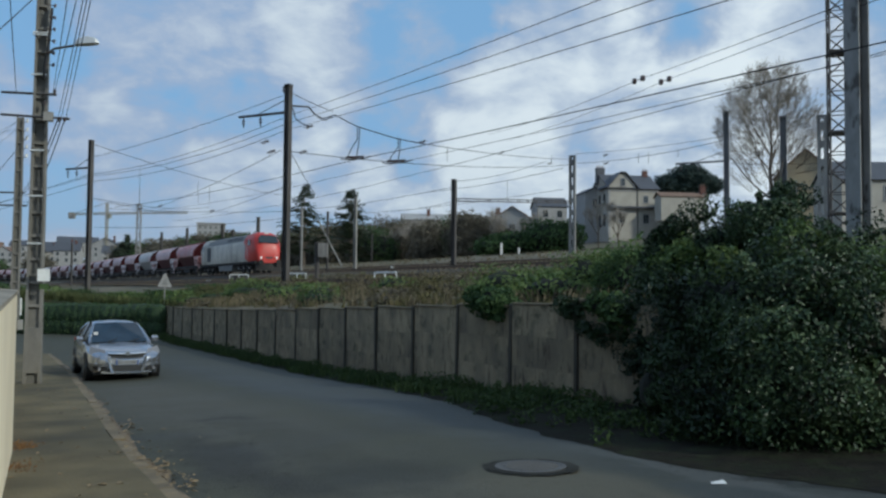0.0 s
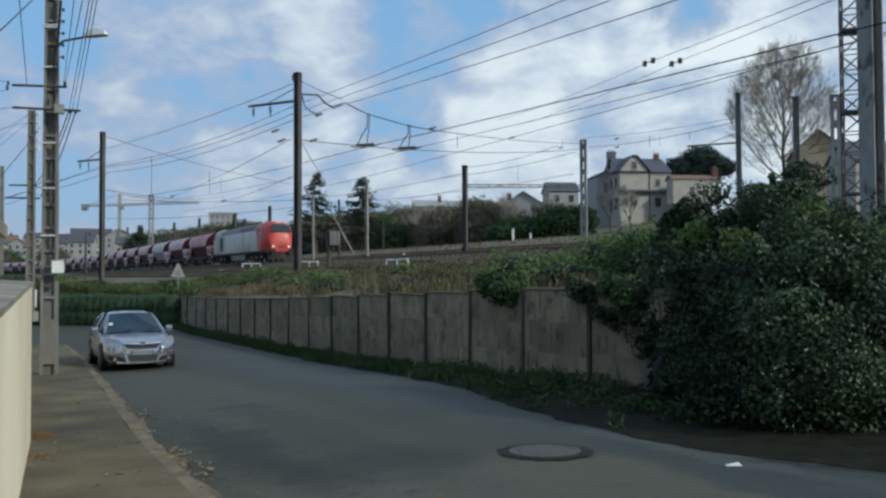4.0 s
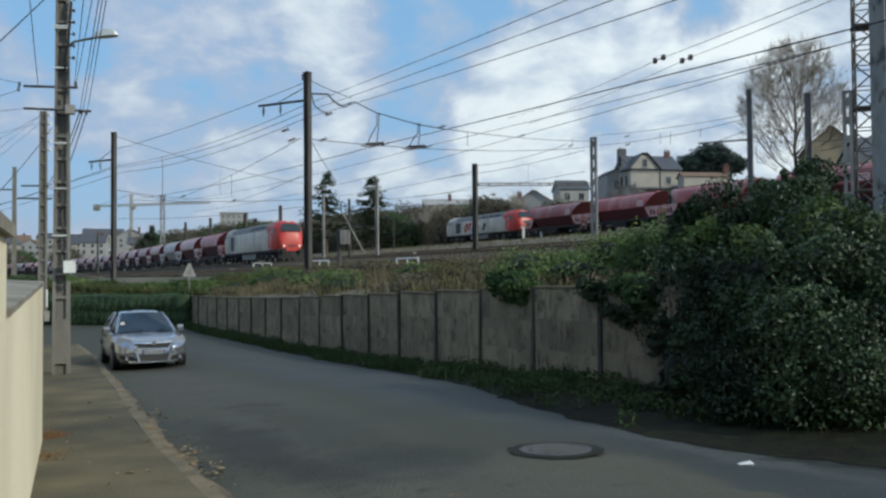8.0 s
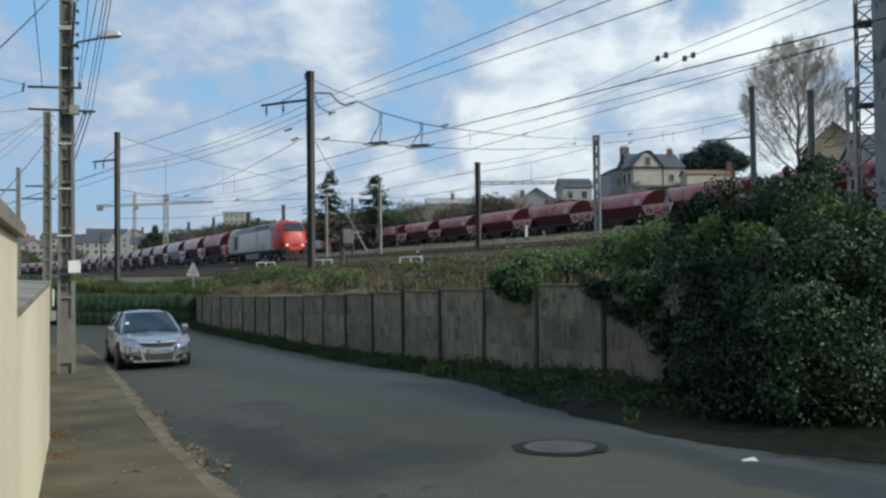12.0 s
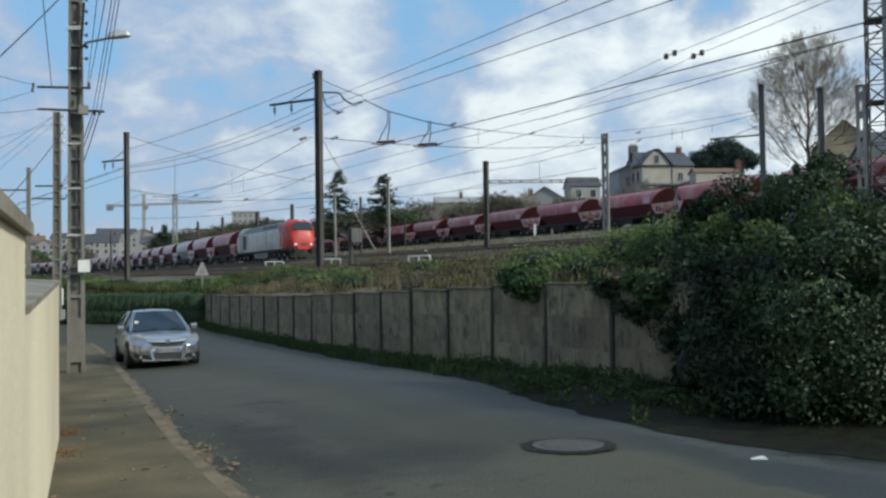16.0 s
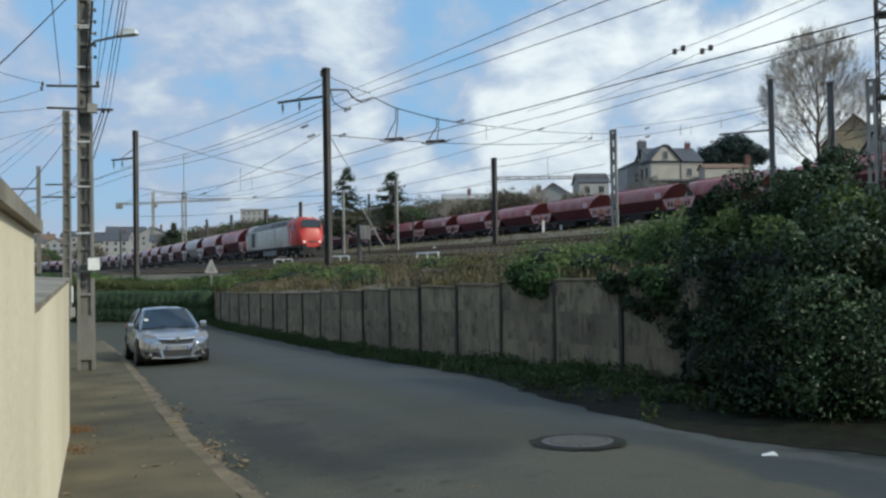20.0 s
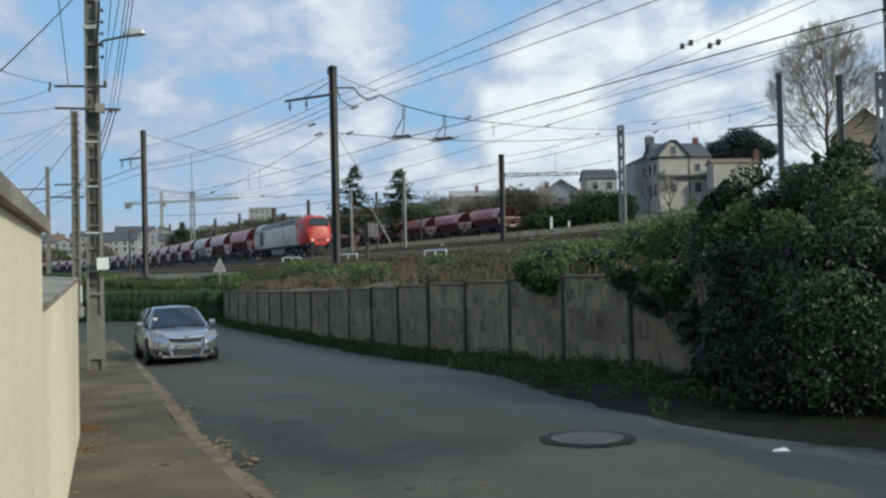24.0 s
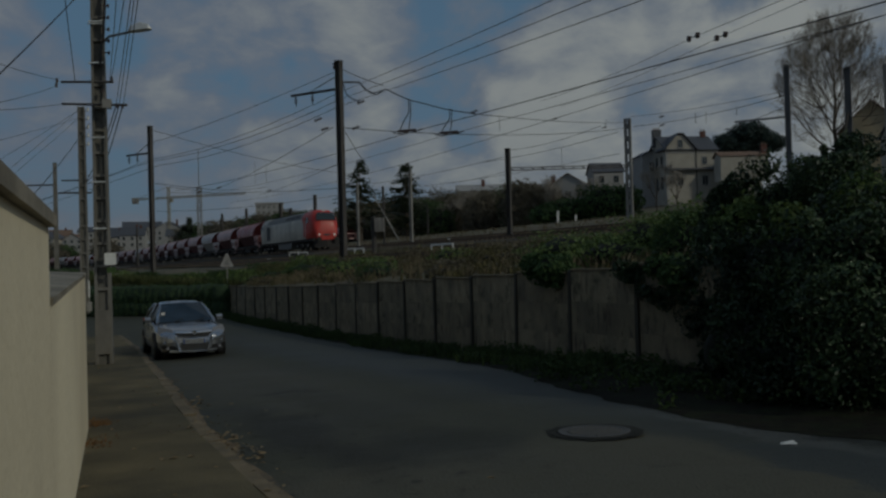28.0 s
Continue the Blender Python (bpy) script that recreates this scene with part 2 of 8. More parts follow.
def weather(m, runs, foot):
    """Dark runs under each joint and a mossy foot, added over a slab material (z up from the slab's lower edge)."""
    t = m.node_tree
    b = t.nodes["Principled BSDF"]
    old = b.inputs["Base Color"].links[0].from_socket
    tc, oi = t.nodes.new("ShaderNodeTexCoord"), t.nodes.new("ShaderNodeObjectInfo")
    off = t.nodes.new("ShaderNodeVectorMath")
    off.operation = "MULTIPLY_ADD"
    off.inputs[1].default_value = (61, 47, 0)
    t.links.new(oi.outputs["Random"], off.inputs[0])
    t.links.new(tc.outputs["Object"], off.inputs[2])
    col = old
    for squash, sc, lo, hi, paint in ((0.22, 8.0, 0.54, 0.67, runs), (0.9, 2.4, 0.54, 0.68, foot)):
        mp, n, r, mx = (t.nodes.new("ShaderNode" + k) for k in ("Mapping", "TexNoise", "MapRange", "Mix"))
        mp.inputs["Scale"].default_value = (1, 1, squash)
        n.inputs["Scale"].default_value, n.inputs["Detail"].default_value, n.inputs["Roughness"].default_value = sc, 6, 0.65
        t.links.new(off.outputs[0], mp.inputs[0])
        t.links.new(mp.outputs[0], n.inputs["Vector"])
        t.links.new(n.outputs[0], r.inputs[0])
        for i, v in enumerate((lo, hi, 0.0, 0.8)):
            r.inputs[i + 1].default_value = v
        mx.data_type = "RGBA"
        t.links.new(r.outputs[0], mx.inputs[0])
        t.links.new(col, mx.inputs[6])
        mx.inputs[7].default_value = (*paint, 1)
        col = mx.outputs[2]
    t.links.new(col, b.inputs["Base Color"])


weather(PANEL, (0.050, 0.040, 0.028), (0.045, 0.047, 0.026))
BLUE = mat("plate_blue", (0.06, 0.09, 0.22), 0.4, var=0.05, bump=0)
CAP = mat("panel_cap_mossy", (0.12, 0.095, 0.055), 0.95, var=0.5, scale=6, fine=30, bump=0.5, dirt=(0.05, 0.05, 0.025), dirt_amt=0.8)
POST = mat("post_concrete", (0.055, 0.049, 0.037), 0.92, var=0.3, scale=2, fine=40, bump=0.3, dirt=(0.05, 0.05, 0.045), dirt_amt=0.6)
POLE_C = mat("pole_concrete", (0.19, 0.18, 0.16), 0.9, var=0.3, scale=3, fine=25, bump=0.35, dirt=(0.12, 0.11, 0.085), dirt_amt=0.8, streak=0.35)
MAST_C = mat("mast_concrete", (0.30, 0.29, 0.27), 0.9, var=0.3, scale=2.2, fine=25, bump=0.2, dirt=(0.07, 0.065, 0.065), dirt_amt=0.8, streak=0.2)
MAST_S = mat("mast_steel", (0.075, 0.068, 0.064), 0.75, 0.2, var=0.35, scale=2, fine=30, bump=0.2, dirt=(0.17, 0.155, 0.14), dirt_amt=0.55, streak=0.3)
RENDER = mat("wall_render", (0.83, 0.73, 0.53), 0.92, var=0.07, scale=0.55, fine=14, bump=0.45, dirt=(0.55, 0.46, 0.32), dirt_amt=0.55, streak=0.8, edge_of=(0.47, 0.66))
COPING = mat("coping_concrete", (0.27, 0.24, 0.19), 0.92, var=0.35, scale=3, fine=30, bump=0.5, dirt=(0.115, 0.10, 0.072), dirt_amt=0.8)
WIRE = mat("wire", (0.025, 0.025, 0.028), 0.6, 0.5, var=0.1, bump=0)
INSUL = mat("insulator", (0.05, 0.03, 0.025), 0.3, var=0.2, bump=0)
RUST = mat("rail_rust", (0.10, 0.065, 0.045), 0.8, 0.3, var=0.3, scale=5)
BALLAST = mat("ballast", (0.066, 0.057, 0.043), 0.95, var=0.35, scale=1.5, fine=18, bump=0.8)
YARD = mat("yard_ground", (0.125, 0.102, 0.064), 0.95, var=0.45, scale=0.25, fine=6, bump=0.8, dirt=(0.06, 0.075, 0.03), dirt_amt=0.7, coords="Object")
# Pale pink dirt, with the barrels' sky sheen put into it as colour.
RED = mat("wagon_red", (0.29, 0.055, 0.058), 0.36, var=0.25, scale=0.8, fine=9, bump=0.05, dirt=(0.34, 0.21, 0.19), dirt_amt=0.7, streak=0.6, spread=0.22)
GREYW = mat("wagon_grey", (0.45, 0.42, 0.40), 0.4, var=0.2, scale=0.8, fine=20, bump=0.05, dirt=(0.2, 0.16, 0.14), dirt_amt=0.5, spread=0.1)
DARK = mat("undergear", (0.022, 0.021, 0.021), 0.85, var=0.35, scale=3, fine=20, bump=0.1, dirt=(0.06, 0.045, 0.03), dirt_amt=0.4)
# Red darkened to hold the shade on wagon ends, hoppers and frame openings.
RED_SHADED = mat("wagon_red_shaded", (0.085, 0.016, 0.02), 0.6, var=0.25, scale=1.5, bump=0.05, spread=0.15)
PALE_W = mat("end_frame_white", (0.66, 0.58, 0.56), 0.6, var=0.2, scale=2, fine=20, bump=0.05, dirt=(0.30, 0.18, 0.16), dirt_amt=0.5)
# Paler red: the sky sheen on the standing wagons is put into the colour.
RED_SHEEN = mat("wagon_red_sheen", (0.46, 0.25, 0.24), 0.36, var=0.3, scale=0.7, fine=9, bump=0.05, dirt=(0.55, 0.44, 0.42), dirt_amt=0.8, streak=0.6, spread=0.3)
PALE = mat("end_frame_paint", (0.54, 0.33, 0.30), 0.6, var=0.2, scale=2, fine=20, bump=0.05, dirt=(0.25, 0.12, 0.1), dirt_amt=0.5)
LOCO_RED = mat("loco_red", (0.50, 0.036, 0.026), 0.44, var=0.12, scale=1.4, fine=8, bump=0.02, dirt=(0.30, 0.05, 0.035), dirt_amt=0.5)
SILVER = mat("loco_silver", (0.58, 0.54, 0.46), 0.45, 0.05, var=0.25, scale=0.5, fine=6, bump=0.02, dirt=(0.20, 0.18, 0.15), dirt_amt=0.7)
LOCO_DARK = mat("loco_grille", (0.05, 0.052, 0.058), 0.6, 0.2, var=0.2, bump=0)
GLASS = mat("dark_glass", (0.02, 0.03, 0.035), 0.08, var=0.05, bump=0, spec=0.8)
WHITE = mat("white_paint", (0.72, 0.72, 0.69), 0.55, var=0.08, scale=6, bump=0.03, dirt=(0.4, 0.38, 0.33), dirt_amt=0.3)
ROAD_IRON = mat("cast_iron", (0.088, 0.087, 0.084), 0.55, 0.4, var=0.3, scale=12, fine=60, bump=0.3, dirt=(0.14, 0.13, 0.11), dirt_amt=0.4)
LIT = glow("headlamp", (1.0, 0.9, 0.78), 0.16)
# Shaded and sunlit ivy greens: the light on the bush is in the colour.
IVY = leaf_mat("ivy_leaf_shaded", (0.005, 0.014, 0.006), (0.027, 0.052, 0.019), 0.42, 0.06, 0.3)
IVY_LIT = leaf_mat("ivy_leaf_sunlit", (0.014, 0.032, 0.013), (0.088, 0.132, 0.056), 0.42, 0.10, 0.30)
IVY_L = leaf_mat("bramble_leaf", (0.066, 0.115, 0.030), (0.165, 0.22, 0.066), 0.55, 0.25)
HEDGE = leaf_mat("hedge_leaf", (0.030, 0.064, 0.022), (0.070, 0.118, 0.038), 0.7, 0.2)
GRASS = leaf_mat("grass_blade", (0.026, 0.048, 0.014), (0.062, 0.096, 0.028), 0.7, 0.25)
GRASS_Y = leaf_mat("grass_yellow_green", (0.050, 0.064, 0.022), (0.120, 0.130, 0.050), 0.75, 0.25)
DRY = leaf_mat("dry_grass", (0.082, 0.070, 0.043), (0.205, 0.168, 0.104), 0.8, 0.2)
OLIVE = leaf_mat("olive_grass", (0.058, 0.064, 0.026), (0.14, 0.12, 0.052), 0.8, 0.2)
SAND = mat("gutter_sand", (0.19, 0.14, 0.085), 0.95, var=0.4, scale=3, fine=30, bump=0.5, dirt=(0.07, 0.062, 0.05), dirt_amt=0.85)
# Near-black: the shade inside leaf masses, given as a colour.
CORE = mat("foliage_shade_core", (0.006, 0.009, 0.005), 0.95, var=0.4, scale=4, bump=0.3)
BARK = mat("bark", (0.13, 0.10, 0.075), 0.9, var=0.3, scale=6, fine=40, bump=0.3)
TWIG = mat("twigs", (0.33, 0.295, 0.25), 0.9, var=0.3, scale=4, bump=0)
CONIFER = leaf_mat("conifer_needles", (0.030, 0.046, 0.030), (0.062, 0.082, 0.046), 0.6, 0.15)
PINE = leaf_mat("pine_needles", (0.020, 0.038, 0.034), (0.048, 0.076, 0.064), 0.6, 0.1)
BRUSH = leaf_mat("bare_brush", (0.085, 0.076, 0.056), (0.175, 0.155, 0.115), 0.85, 0.15)
STONE = mat("house_stone", (0.40, 0.375, 0.325), 0.9, var=0.12, scale=0.6, fine=8, bump=0.15, dirt=(0.33, 0.30, 0.25), dirt_amt=0.5)
STONE2 = mat("house_render_grey", (0.34, 0.335, 0.325), 0.9, var=0.1, scale=0.6, fine=8, bump=0.1, dirt=(0.3, 0.29, 0.28), dirt_amt=0.4)
SLATE = mat("roof_slate", (0.075, 0.078, 0.09), 0.6, var=0.25, scale=1.5, fine=12, bump=0.3)
TILE = mat("roof_tile", (0.19, 0.125, 0.09), 0.85, var=0.3, scale=2, fine=12, bump=0.4)
STONE_B = mat("house_beige", (0.44, 0.36, 0.235), 0.9, var=0.12, scale=0.6, fine=8, bump=0.15, dirt=(0.30, 0.25, 0.17), dirt_amt=0.5)
MAST_B = mat("mast_blotched", (0.25, 0.25, 0.245), 0.85, var=0.2, scale=4, fine=25, bump=0.2, dirt=(0.055, 0.05, 0.045), dirt_amt=0.85, streak=0.5, edge_of=(0.56, 0.62))
MAST_G = mat("mast_galvanised", (0.17, 0.172, 0.178), 0.6, 0.3, var=0.3, scale=2, fine=25, bump=0.15, dirt=(0.09, 0.085, 0.08), dirt_amt=0.6, streak=0.3)
BRICKM = mat("chimney_brick", (0.13, 0.062, 0.05), 0.9, var=0.25, scale=4, fine=15, bump=0.3)


def road_mat():
    """Old asphalt: wheel tracks along the street, repairs of other ages, a damp strip by the verge."""
    m = mat("road_asphalt", (0.060, 0.061, 0.045), 0.80, var=0.26, scale=0.8, fine=42, bump=0.5, spec=0.3)
    t = m.node_tree
    b = t.nodes["Principled BSDF"]

    def link(v, sock):
        if isinstance(v, (int, float, tuple)):
            sock.default_value = v
        else:
            t.links.new(v, sock)

    def op(kind, *args):
        n = t.nodes.new("ShaderNodeMath")
        n.operation = kind
        for i, v in enumerate(args):
            link(v, n.inputs[i])
        return n.outputs[0]

    def ramp_(v, lo, hi):
        n = t.nodes.new("ShaderNodeMapRange")
        n.interpolation_type = "SMOOTHSTEP"
        link(v, n.inputs[0])
        n.inputs[1].default_value, n.inputs[2].default_value = lo, hi
        return n.outputs[0]

    def blend(f, a, c):
        n = t.nodes.new("ShaderNodeMix")
        n.data_type = "RGBA"
        for i, v in ((0, f), (6, a), (7, c)):
            link(v, n.inputs[i])
        return n.outputs[2]
    g = t.nodes.new("ShaderNodeNewGeometry")
    warp = t.nodes.new("ShaderNodeTexNoise")
    warp.inputs["Scale"].default_value, warp.inputs["Detail"].default_value, warp.inputs["Roughness"].default_value = 1.4, 7, 0.62
    t.links.new(g.outputs["Position"], warp.inputs["Vector"])
    sp, sw_ = t.nodes.new("ShaderNodeSeparateXYZ"), t.nodes.new("ShaderNodeSeparateColor")
    t.links.new(g.outputs["Position"], sp.inputs[0])
    t.links.new(warp.outputs["Color"], sw_.inputs[0])
    wx, wy = op("SUBTRACT", sw_.outputs[0], 0.5), op("SUBTRACT", sw_.outputs[1], 0.5)
    s_ = op("ADD", op("ADD", op("MULTIPLY", sp.outputs[0], -0.4622), op("MULTIPLY", sp.outputs[1], 0.8868)), op("MULTIPLY", wx, 1.6))
    m_ = op("ADD", op("ADD", op("MULTIPLY_ADD", sp.outputs[0], 0.8868, -8.96), op("MULTIPLY", sp.outputs[1], 0.4622)), op("MULTIPLY", wy, 1.1))
    fine = t.nodes.new("ShaderNodeTexNoise")
    fine.inputs["Scale"].default_value, fine.inputs["Detail"].default_value, fine.inputs["Roughness"].default_value = 5.0, 8, 0.7
    t.links.new(g.outputs["Position"], fine.inputs["Vector"])

    def oval(s0, m0, rs, rm, soft):
        d = op("SQRT", op("ADD", op("POWER", op("ABSOLUTE", op("DIVIDE", op("SUBTRACT", s_, s0), rs)), 2.0), op("POWER", op("ABSOLUTE", op("DIVIDE", op("SUBTRACT", m_, m0), rm)), 2.0)))
        return op("SUBTRACT", 1.0, ramp_(d, 1 - soft, 1 + soft))
    col = b.inputs["Base Color"].links[0].from_socket
    rough = b.inputs["Roughness"].links[0].from_socket
    damp = op("MULTIPLY", ramp_(m_, -4.7, -3.2), op("SUBTRACT", 1.0, ramp_(s_, 14.0, 40.0)))
    col = blend(op("MULTIPLY", damp, 0.75), col, (0.046, 0.052, 0.050, 1))
    tan = op("MULTIPLY", op("SUBTRACT", 1.0, ramp_(s_, 5.9, 6.9)), op("SUBTRACT", 1.0, ramp_(m_, -4.3, -3.8)))
    col = blend(op("MULTIPLY", tan, 0.8), col, (0.097, 0.090, 0.066, 1))
    for s0, m0, rs, rm, soft, amt, paint in ((14.5, -5.9, 6.5, 1.05, 0.5, 0.6, (0.088, 0.083, 0.068, 1)), (9.2, -5.75, 3.4, 0.42, 0.5, 0.45, (0.040, 0.041, 0.032, 1)), (19.0, -3.6, 9.0, 0.30, 0.6, 0.35, (0.044, 0.047, 0.046, 1)), (6.75, -5.9, 0.55, 0.8, 0.6, 0.75, (0.036, 0.037, 0.029, 1)),
                                              (8.2, -6.72, 2.2, 0.36, 0.55, 0.8, (0.032, 0.032, 0.027, 1)), (3.9, -3.75, 1.25, 0.50, 0.16, 0.75, (0.046, 0.052, 0.052, 1)), (11.6, -5.7, 0.10, 0.5, 0.5, 0.7, (0.028, 0.028, 0.025, 1)),
                                              (5.2, -2.9, 0.5, 0.16, 0.3, 0.8, (0.022, 0.024, 0.022, 1)), (4.4, -2.75, 0.35, 0.12, 0.3, 0.8, (0.022, 0.024, 0.022, 1)), (5.6, -3.25, 1.6, 0.22, 0.5, 0.5, (0.105, 0.108, 0.104, 1))):
        col = blend(op("MULTIPLY", oval(s0, m0, rs, rm, soft), amt), col, paint)
    pits = op("MULTIPLY", ramp_(fine.outputs[0], 0.56, 0.66), op("MULTIPLY_ADD", ramp_(m_, -6.5, -5.2), -0.65, 1.0))
    col = blend(op("MULTIPLY", pits, 0.8), col, (0.026, 0.026, 0.022, 1))
    t.links.new(col, b.inputs["Base Color"])
    n = t.nodes.new("ShaderNodeMix")
    link(op("MULTIPLY", damp, 0.8), n.inputs[0])
    link(rough, n.inputs[2])
    n.inputs[3].default_value = 0.56
    t.links.new(n.outputs[0], b.inputs["Roughness"])
    return m


ROAD = road_mat()


# ---- mesh building ----
class Geo:
    """Vertices and faces of one part."""

    def __init__(self):
        self.v, self.f = [], []

    def add(self, verts, faces):
        o = len(self.v)
        self.v += [tuple(p) for p in verts]
        self.f += [tuple(i + o for i in f) for f in faces]
        return self

    def box(self, c, s, rz=0.0, tilt=None):
        m = Matrix.Translation(c) @ Matrix.Rotation(radians(rz), 4, "Z")
        if tilt is not None:
            m = m @ tilt
        x, y, z = (k / 2 for k in s)
        p = [m @ Vector((a * x, b * y, e * z)) for e in (-1, 1) for b in (-1, 1) for a in (-1, 1)]
        return self.add(p, [(0, 2, 3, 1), (4, 5, 7, 6), (0, 1, 5, 4), (2, 6, 7, 3), (0, 4, 6, 2), (1, 3, 7, 5)])

    def rings(self, rings, cap=True, closed=True):
        """Skin through rings of equally many points."""
        n = len(rings[0])
        faces = []
        for r in range(len(rings) - 1):
            for i in range(n if closed else n - 1):
                j = (i + 1) % n
                faces.append((r * n + i, r * n + j, (r + 1) * n + j, (r + 1) * n + i))
        if cap:
            faces += [tuple(range(n - 1, -1, -1)), tuple((len(rings) - 1) * n + i for i in range(n))]
        return self.add([p for r in rings for p in r], faces)

    def tube(self, pts, r0, r1=None, n=6, cap=True):
        """A round bar along points, tapering from r0 to r1."""
        pts = [Vector(p) for p in pts]
        r1 = r0 if r1 is None else r1
        rings = []
        for k, p in enumerate(pts):
            a, b = pts[max(k - 1, 0)], pts[min(k + 1, len(pts) - 1)]
            d = (b - a).normalized()
            u = d.cross((0, 0, 1)) if abs(d.z) < 0.95 else d.cross((1, 0, 0))
            u.normalize()
            w = d.cross(u)
            r = r0 + (r1 - r0) * k / max(1, len(pts) - 1)
            rings.append([p + r * (math.cos(6.2832 * i / n) * u + math.sin(6.2832 * i / n) * w) for i in range(n)])
        return self.rings(rings, cap)

    def cyl(self, c, r, h, axis="Z", n=20, r2=None):
        """A cylinder centred on c."""
        d = {"X": Vector((1, 0, 0)), "Y": Vector((0, 1, 0)), "Z": Vector((0, 0, 1))}[axis]
        return self.tube([Vector(c) - d * h / 2, Vector(c) + d * h / 2], r, r2, n)

    def prism(self, outline, y0, y1, axis="Y"):
        """An outline of (a, b) pairs drawn out between two values of the axis."""
        def at(a, b, k):
            return {"Y": (a, k, b), "X": (k, a, b), "Z": (a, b, k)}[axis]
        return self.rings([[at(a, b, y0) for a, b in outline], [at(a, b, y1) for a, b in outline]])

    def mesh(self, name, smooth=False):
        me = bpy.data.meshes.new(name)
        me.from_pydata(self.v, [], self.f)
        bm = bmesh.new()
        bm.from_mesh(me)
        bmesh.ops.recalc_face_normals(bm, faces=bm.faces)
        bm.to_mesh(me)
        bm.free()
        if smooth:
            me.shade_smooth()
            me.set_sharp_from_angle(angle=radians(38))
        return me


def part(name, geo_or_mesh, material, parent=None, label="", smooth=False, at=None):
    """One mesh object under a thing or part (or on its own, with no parent)."""
    me = geo_or_mesh if not isinstance(geo_or_mesh, Geo) else geo_or_mesh.mesh(name, smooth)
    if not me.materials:
        me.materials.append(material)
    ob = new(name, me)
    if parent is not None:
        ob.parent = parent
    if at is not None:
        ob.matrix_local = at
    if label:
        ob["label"] = label
    return ob


def thing(name, label, category, at=None, group="", kind=""):
    """An Empty at a thing's base that carries its parts."""
    ob = new(name)
    ob.empty_display_size = 0.2
    tagged(ob, label, category, group, kind)
    if at is not None:
        ob.matrix_basis = at
    return ob


# ---- the plan: s runs along the street, m away from the concrete fence towards the tracks ----
DS, DM = Vector((-0.4622, 0.8868)), Vector((0.8868, 0.4622))
OFF = 8.96


def plan(s, m):
    p = DS * s + DM * (OFF + m)
    return p.x, p.y


def unplan(x, y):
    v = Vector((x, y))
    return v.dot(DS), v.dot(DM) - OFF


def edge(s):
    """Where the street's far side gives way to the yard; past the bend it swings across the street's line."""
    return -1.1 * max(0.0, s - 45.6)


def street_z(s):
    return float(np.interp(s, [-60, -5, 5, 8, 12, 16, 21, 27, 33, 40, 60, 200], [1.2, 0.35, -0.02, -0.11, -0.26, -0.45, -0.67, -0.81, -0.89, -0.95, -1.0, -1.0]))


def yard_z(s, m):
    z = float(np.interp(m, [-400, -40, 0, 3, 6, 11, 17, 24, 30, 48, 58, 66, 80, 97, 150, 400, 3000],
                        [0.8, 1.0, 1.0, 1.4, 1.75, 2.2, 2.55, 3.1, 3.7, 5.85, 5.95, 7.0, 8.8, 11.2, 14, 22, 60]))
    z += (22 - min(max(s, 0), 46)) * 0.022 * max(0.0, 1 - abs(m) / 8)
    # unseen ground past the fence end, lowered to let sun onto the ivy
    z -= 0.9 * min(max((6.5 - s) / 4, 0.0), 1.0) * max(0.0, 1 - abs(m) / 14)
    k = min(max((s - 420) / 250, 0.0), 1.0)
    return z + 14 * k * k * (3 - 2 * k) * max(0.0, min(1.0, (300 - m) / 200))


def ground_z(x, y):
    s, m = unplan(x, y)
    return yard_z(s, m) if m > edge(s) else street_z(s)


# ---- ground, road, pavement ----
def spaced(lo, hi, step, grow=1.35):
    """Values from lo to hi at an even step, thinning out to the horizon on both sides."""
    mid = list(np.arange(lo, hi + 1e-6, step))
    a, b, d = [], [], step
    x, y = lo, hi
    while x > -2600:
        d *= grow
        x, y = x - d, y + d
        a.append(x)
        b.append(y)
    return a[::-1] + mid + b


def build_ground():
    ss = spaced(-12, 130, 1.5)
    ms = sorted(set(spaced(-24, 100, 2.0)) | {-0.02, 0.02, 0.5, 1.0, 3.0, 5.0, -0.5, -1.0})
    rows, g = [], Geo()
    for s in ss:
        for me in ms:
            m = me + edge(s) * (1 if abs(s) < 300 else 300 / abs(s))
            z = street_z(s) - 0.02 if me < 0 else yard_z(s, m)
            if me > 0.4 and abs(s) < 140:
                z += 0.10 * noise.noise((s * 0.35, m * 0.35, 2))
            if -24 < me < -0.3:
                z -= 0.02
            g.v.append((*plan(s, m), z))
    n = len(ms)
    g.f = [(i * n + j, i * n + j + 1, (i + 1) * n + j + 1, (i + 1) * n + j) for i in range(len(ss) - 1) for j in range(n - 1)]
    ob = part("ground", g, YARD, None, smooth=True)
    tagged(ob, "rough ground with dry grass and weeds round the tracks", "ground", kind="structure")


def kerb_m(s):
    return float(np.interp(s, [-40, 6.4, 8.5, 10.9, 15.7, 20.7, 24.7, 32.3], [-7.6, -7.5, -7.46, -7.34, -7.0, -6.7, -6.47, -6.35]))


def verge_m(s):
    w = 0.13 * noise.noise((s * 1.1, 0.3, 7)) + 0.08 * noise.noise((s * 3.7, 0.3, 5)) + 0.035 * noise.noise((s * 9.0, 0.3, 2))
    return w + float(np.interp(s, [-40, 3, 4.8, 5.2, 5.6, 6.6, 7.9, 9.1, 10.5, 11.8, 14, 17, 22.6, 31, 37.5, 42], [-2.2, -2.35, -2.68, -2.85, -3.05, -3.08, -3.0, -2.8, -2.45, -2.12, -1.75, -1.5, -1.2, -0.95, -1.0, -0.9]))


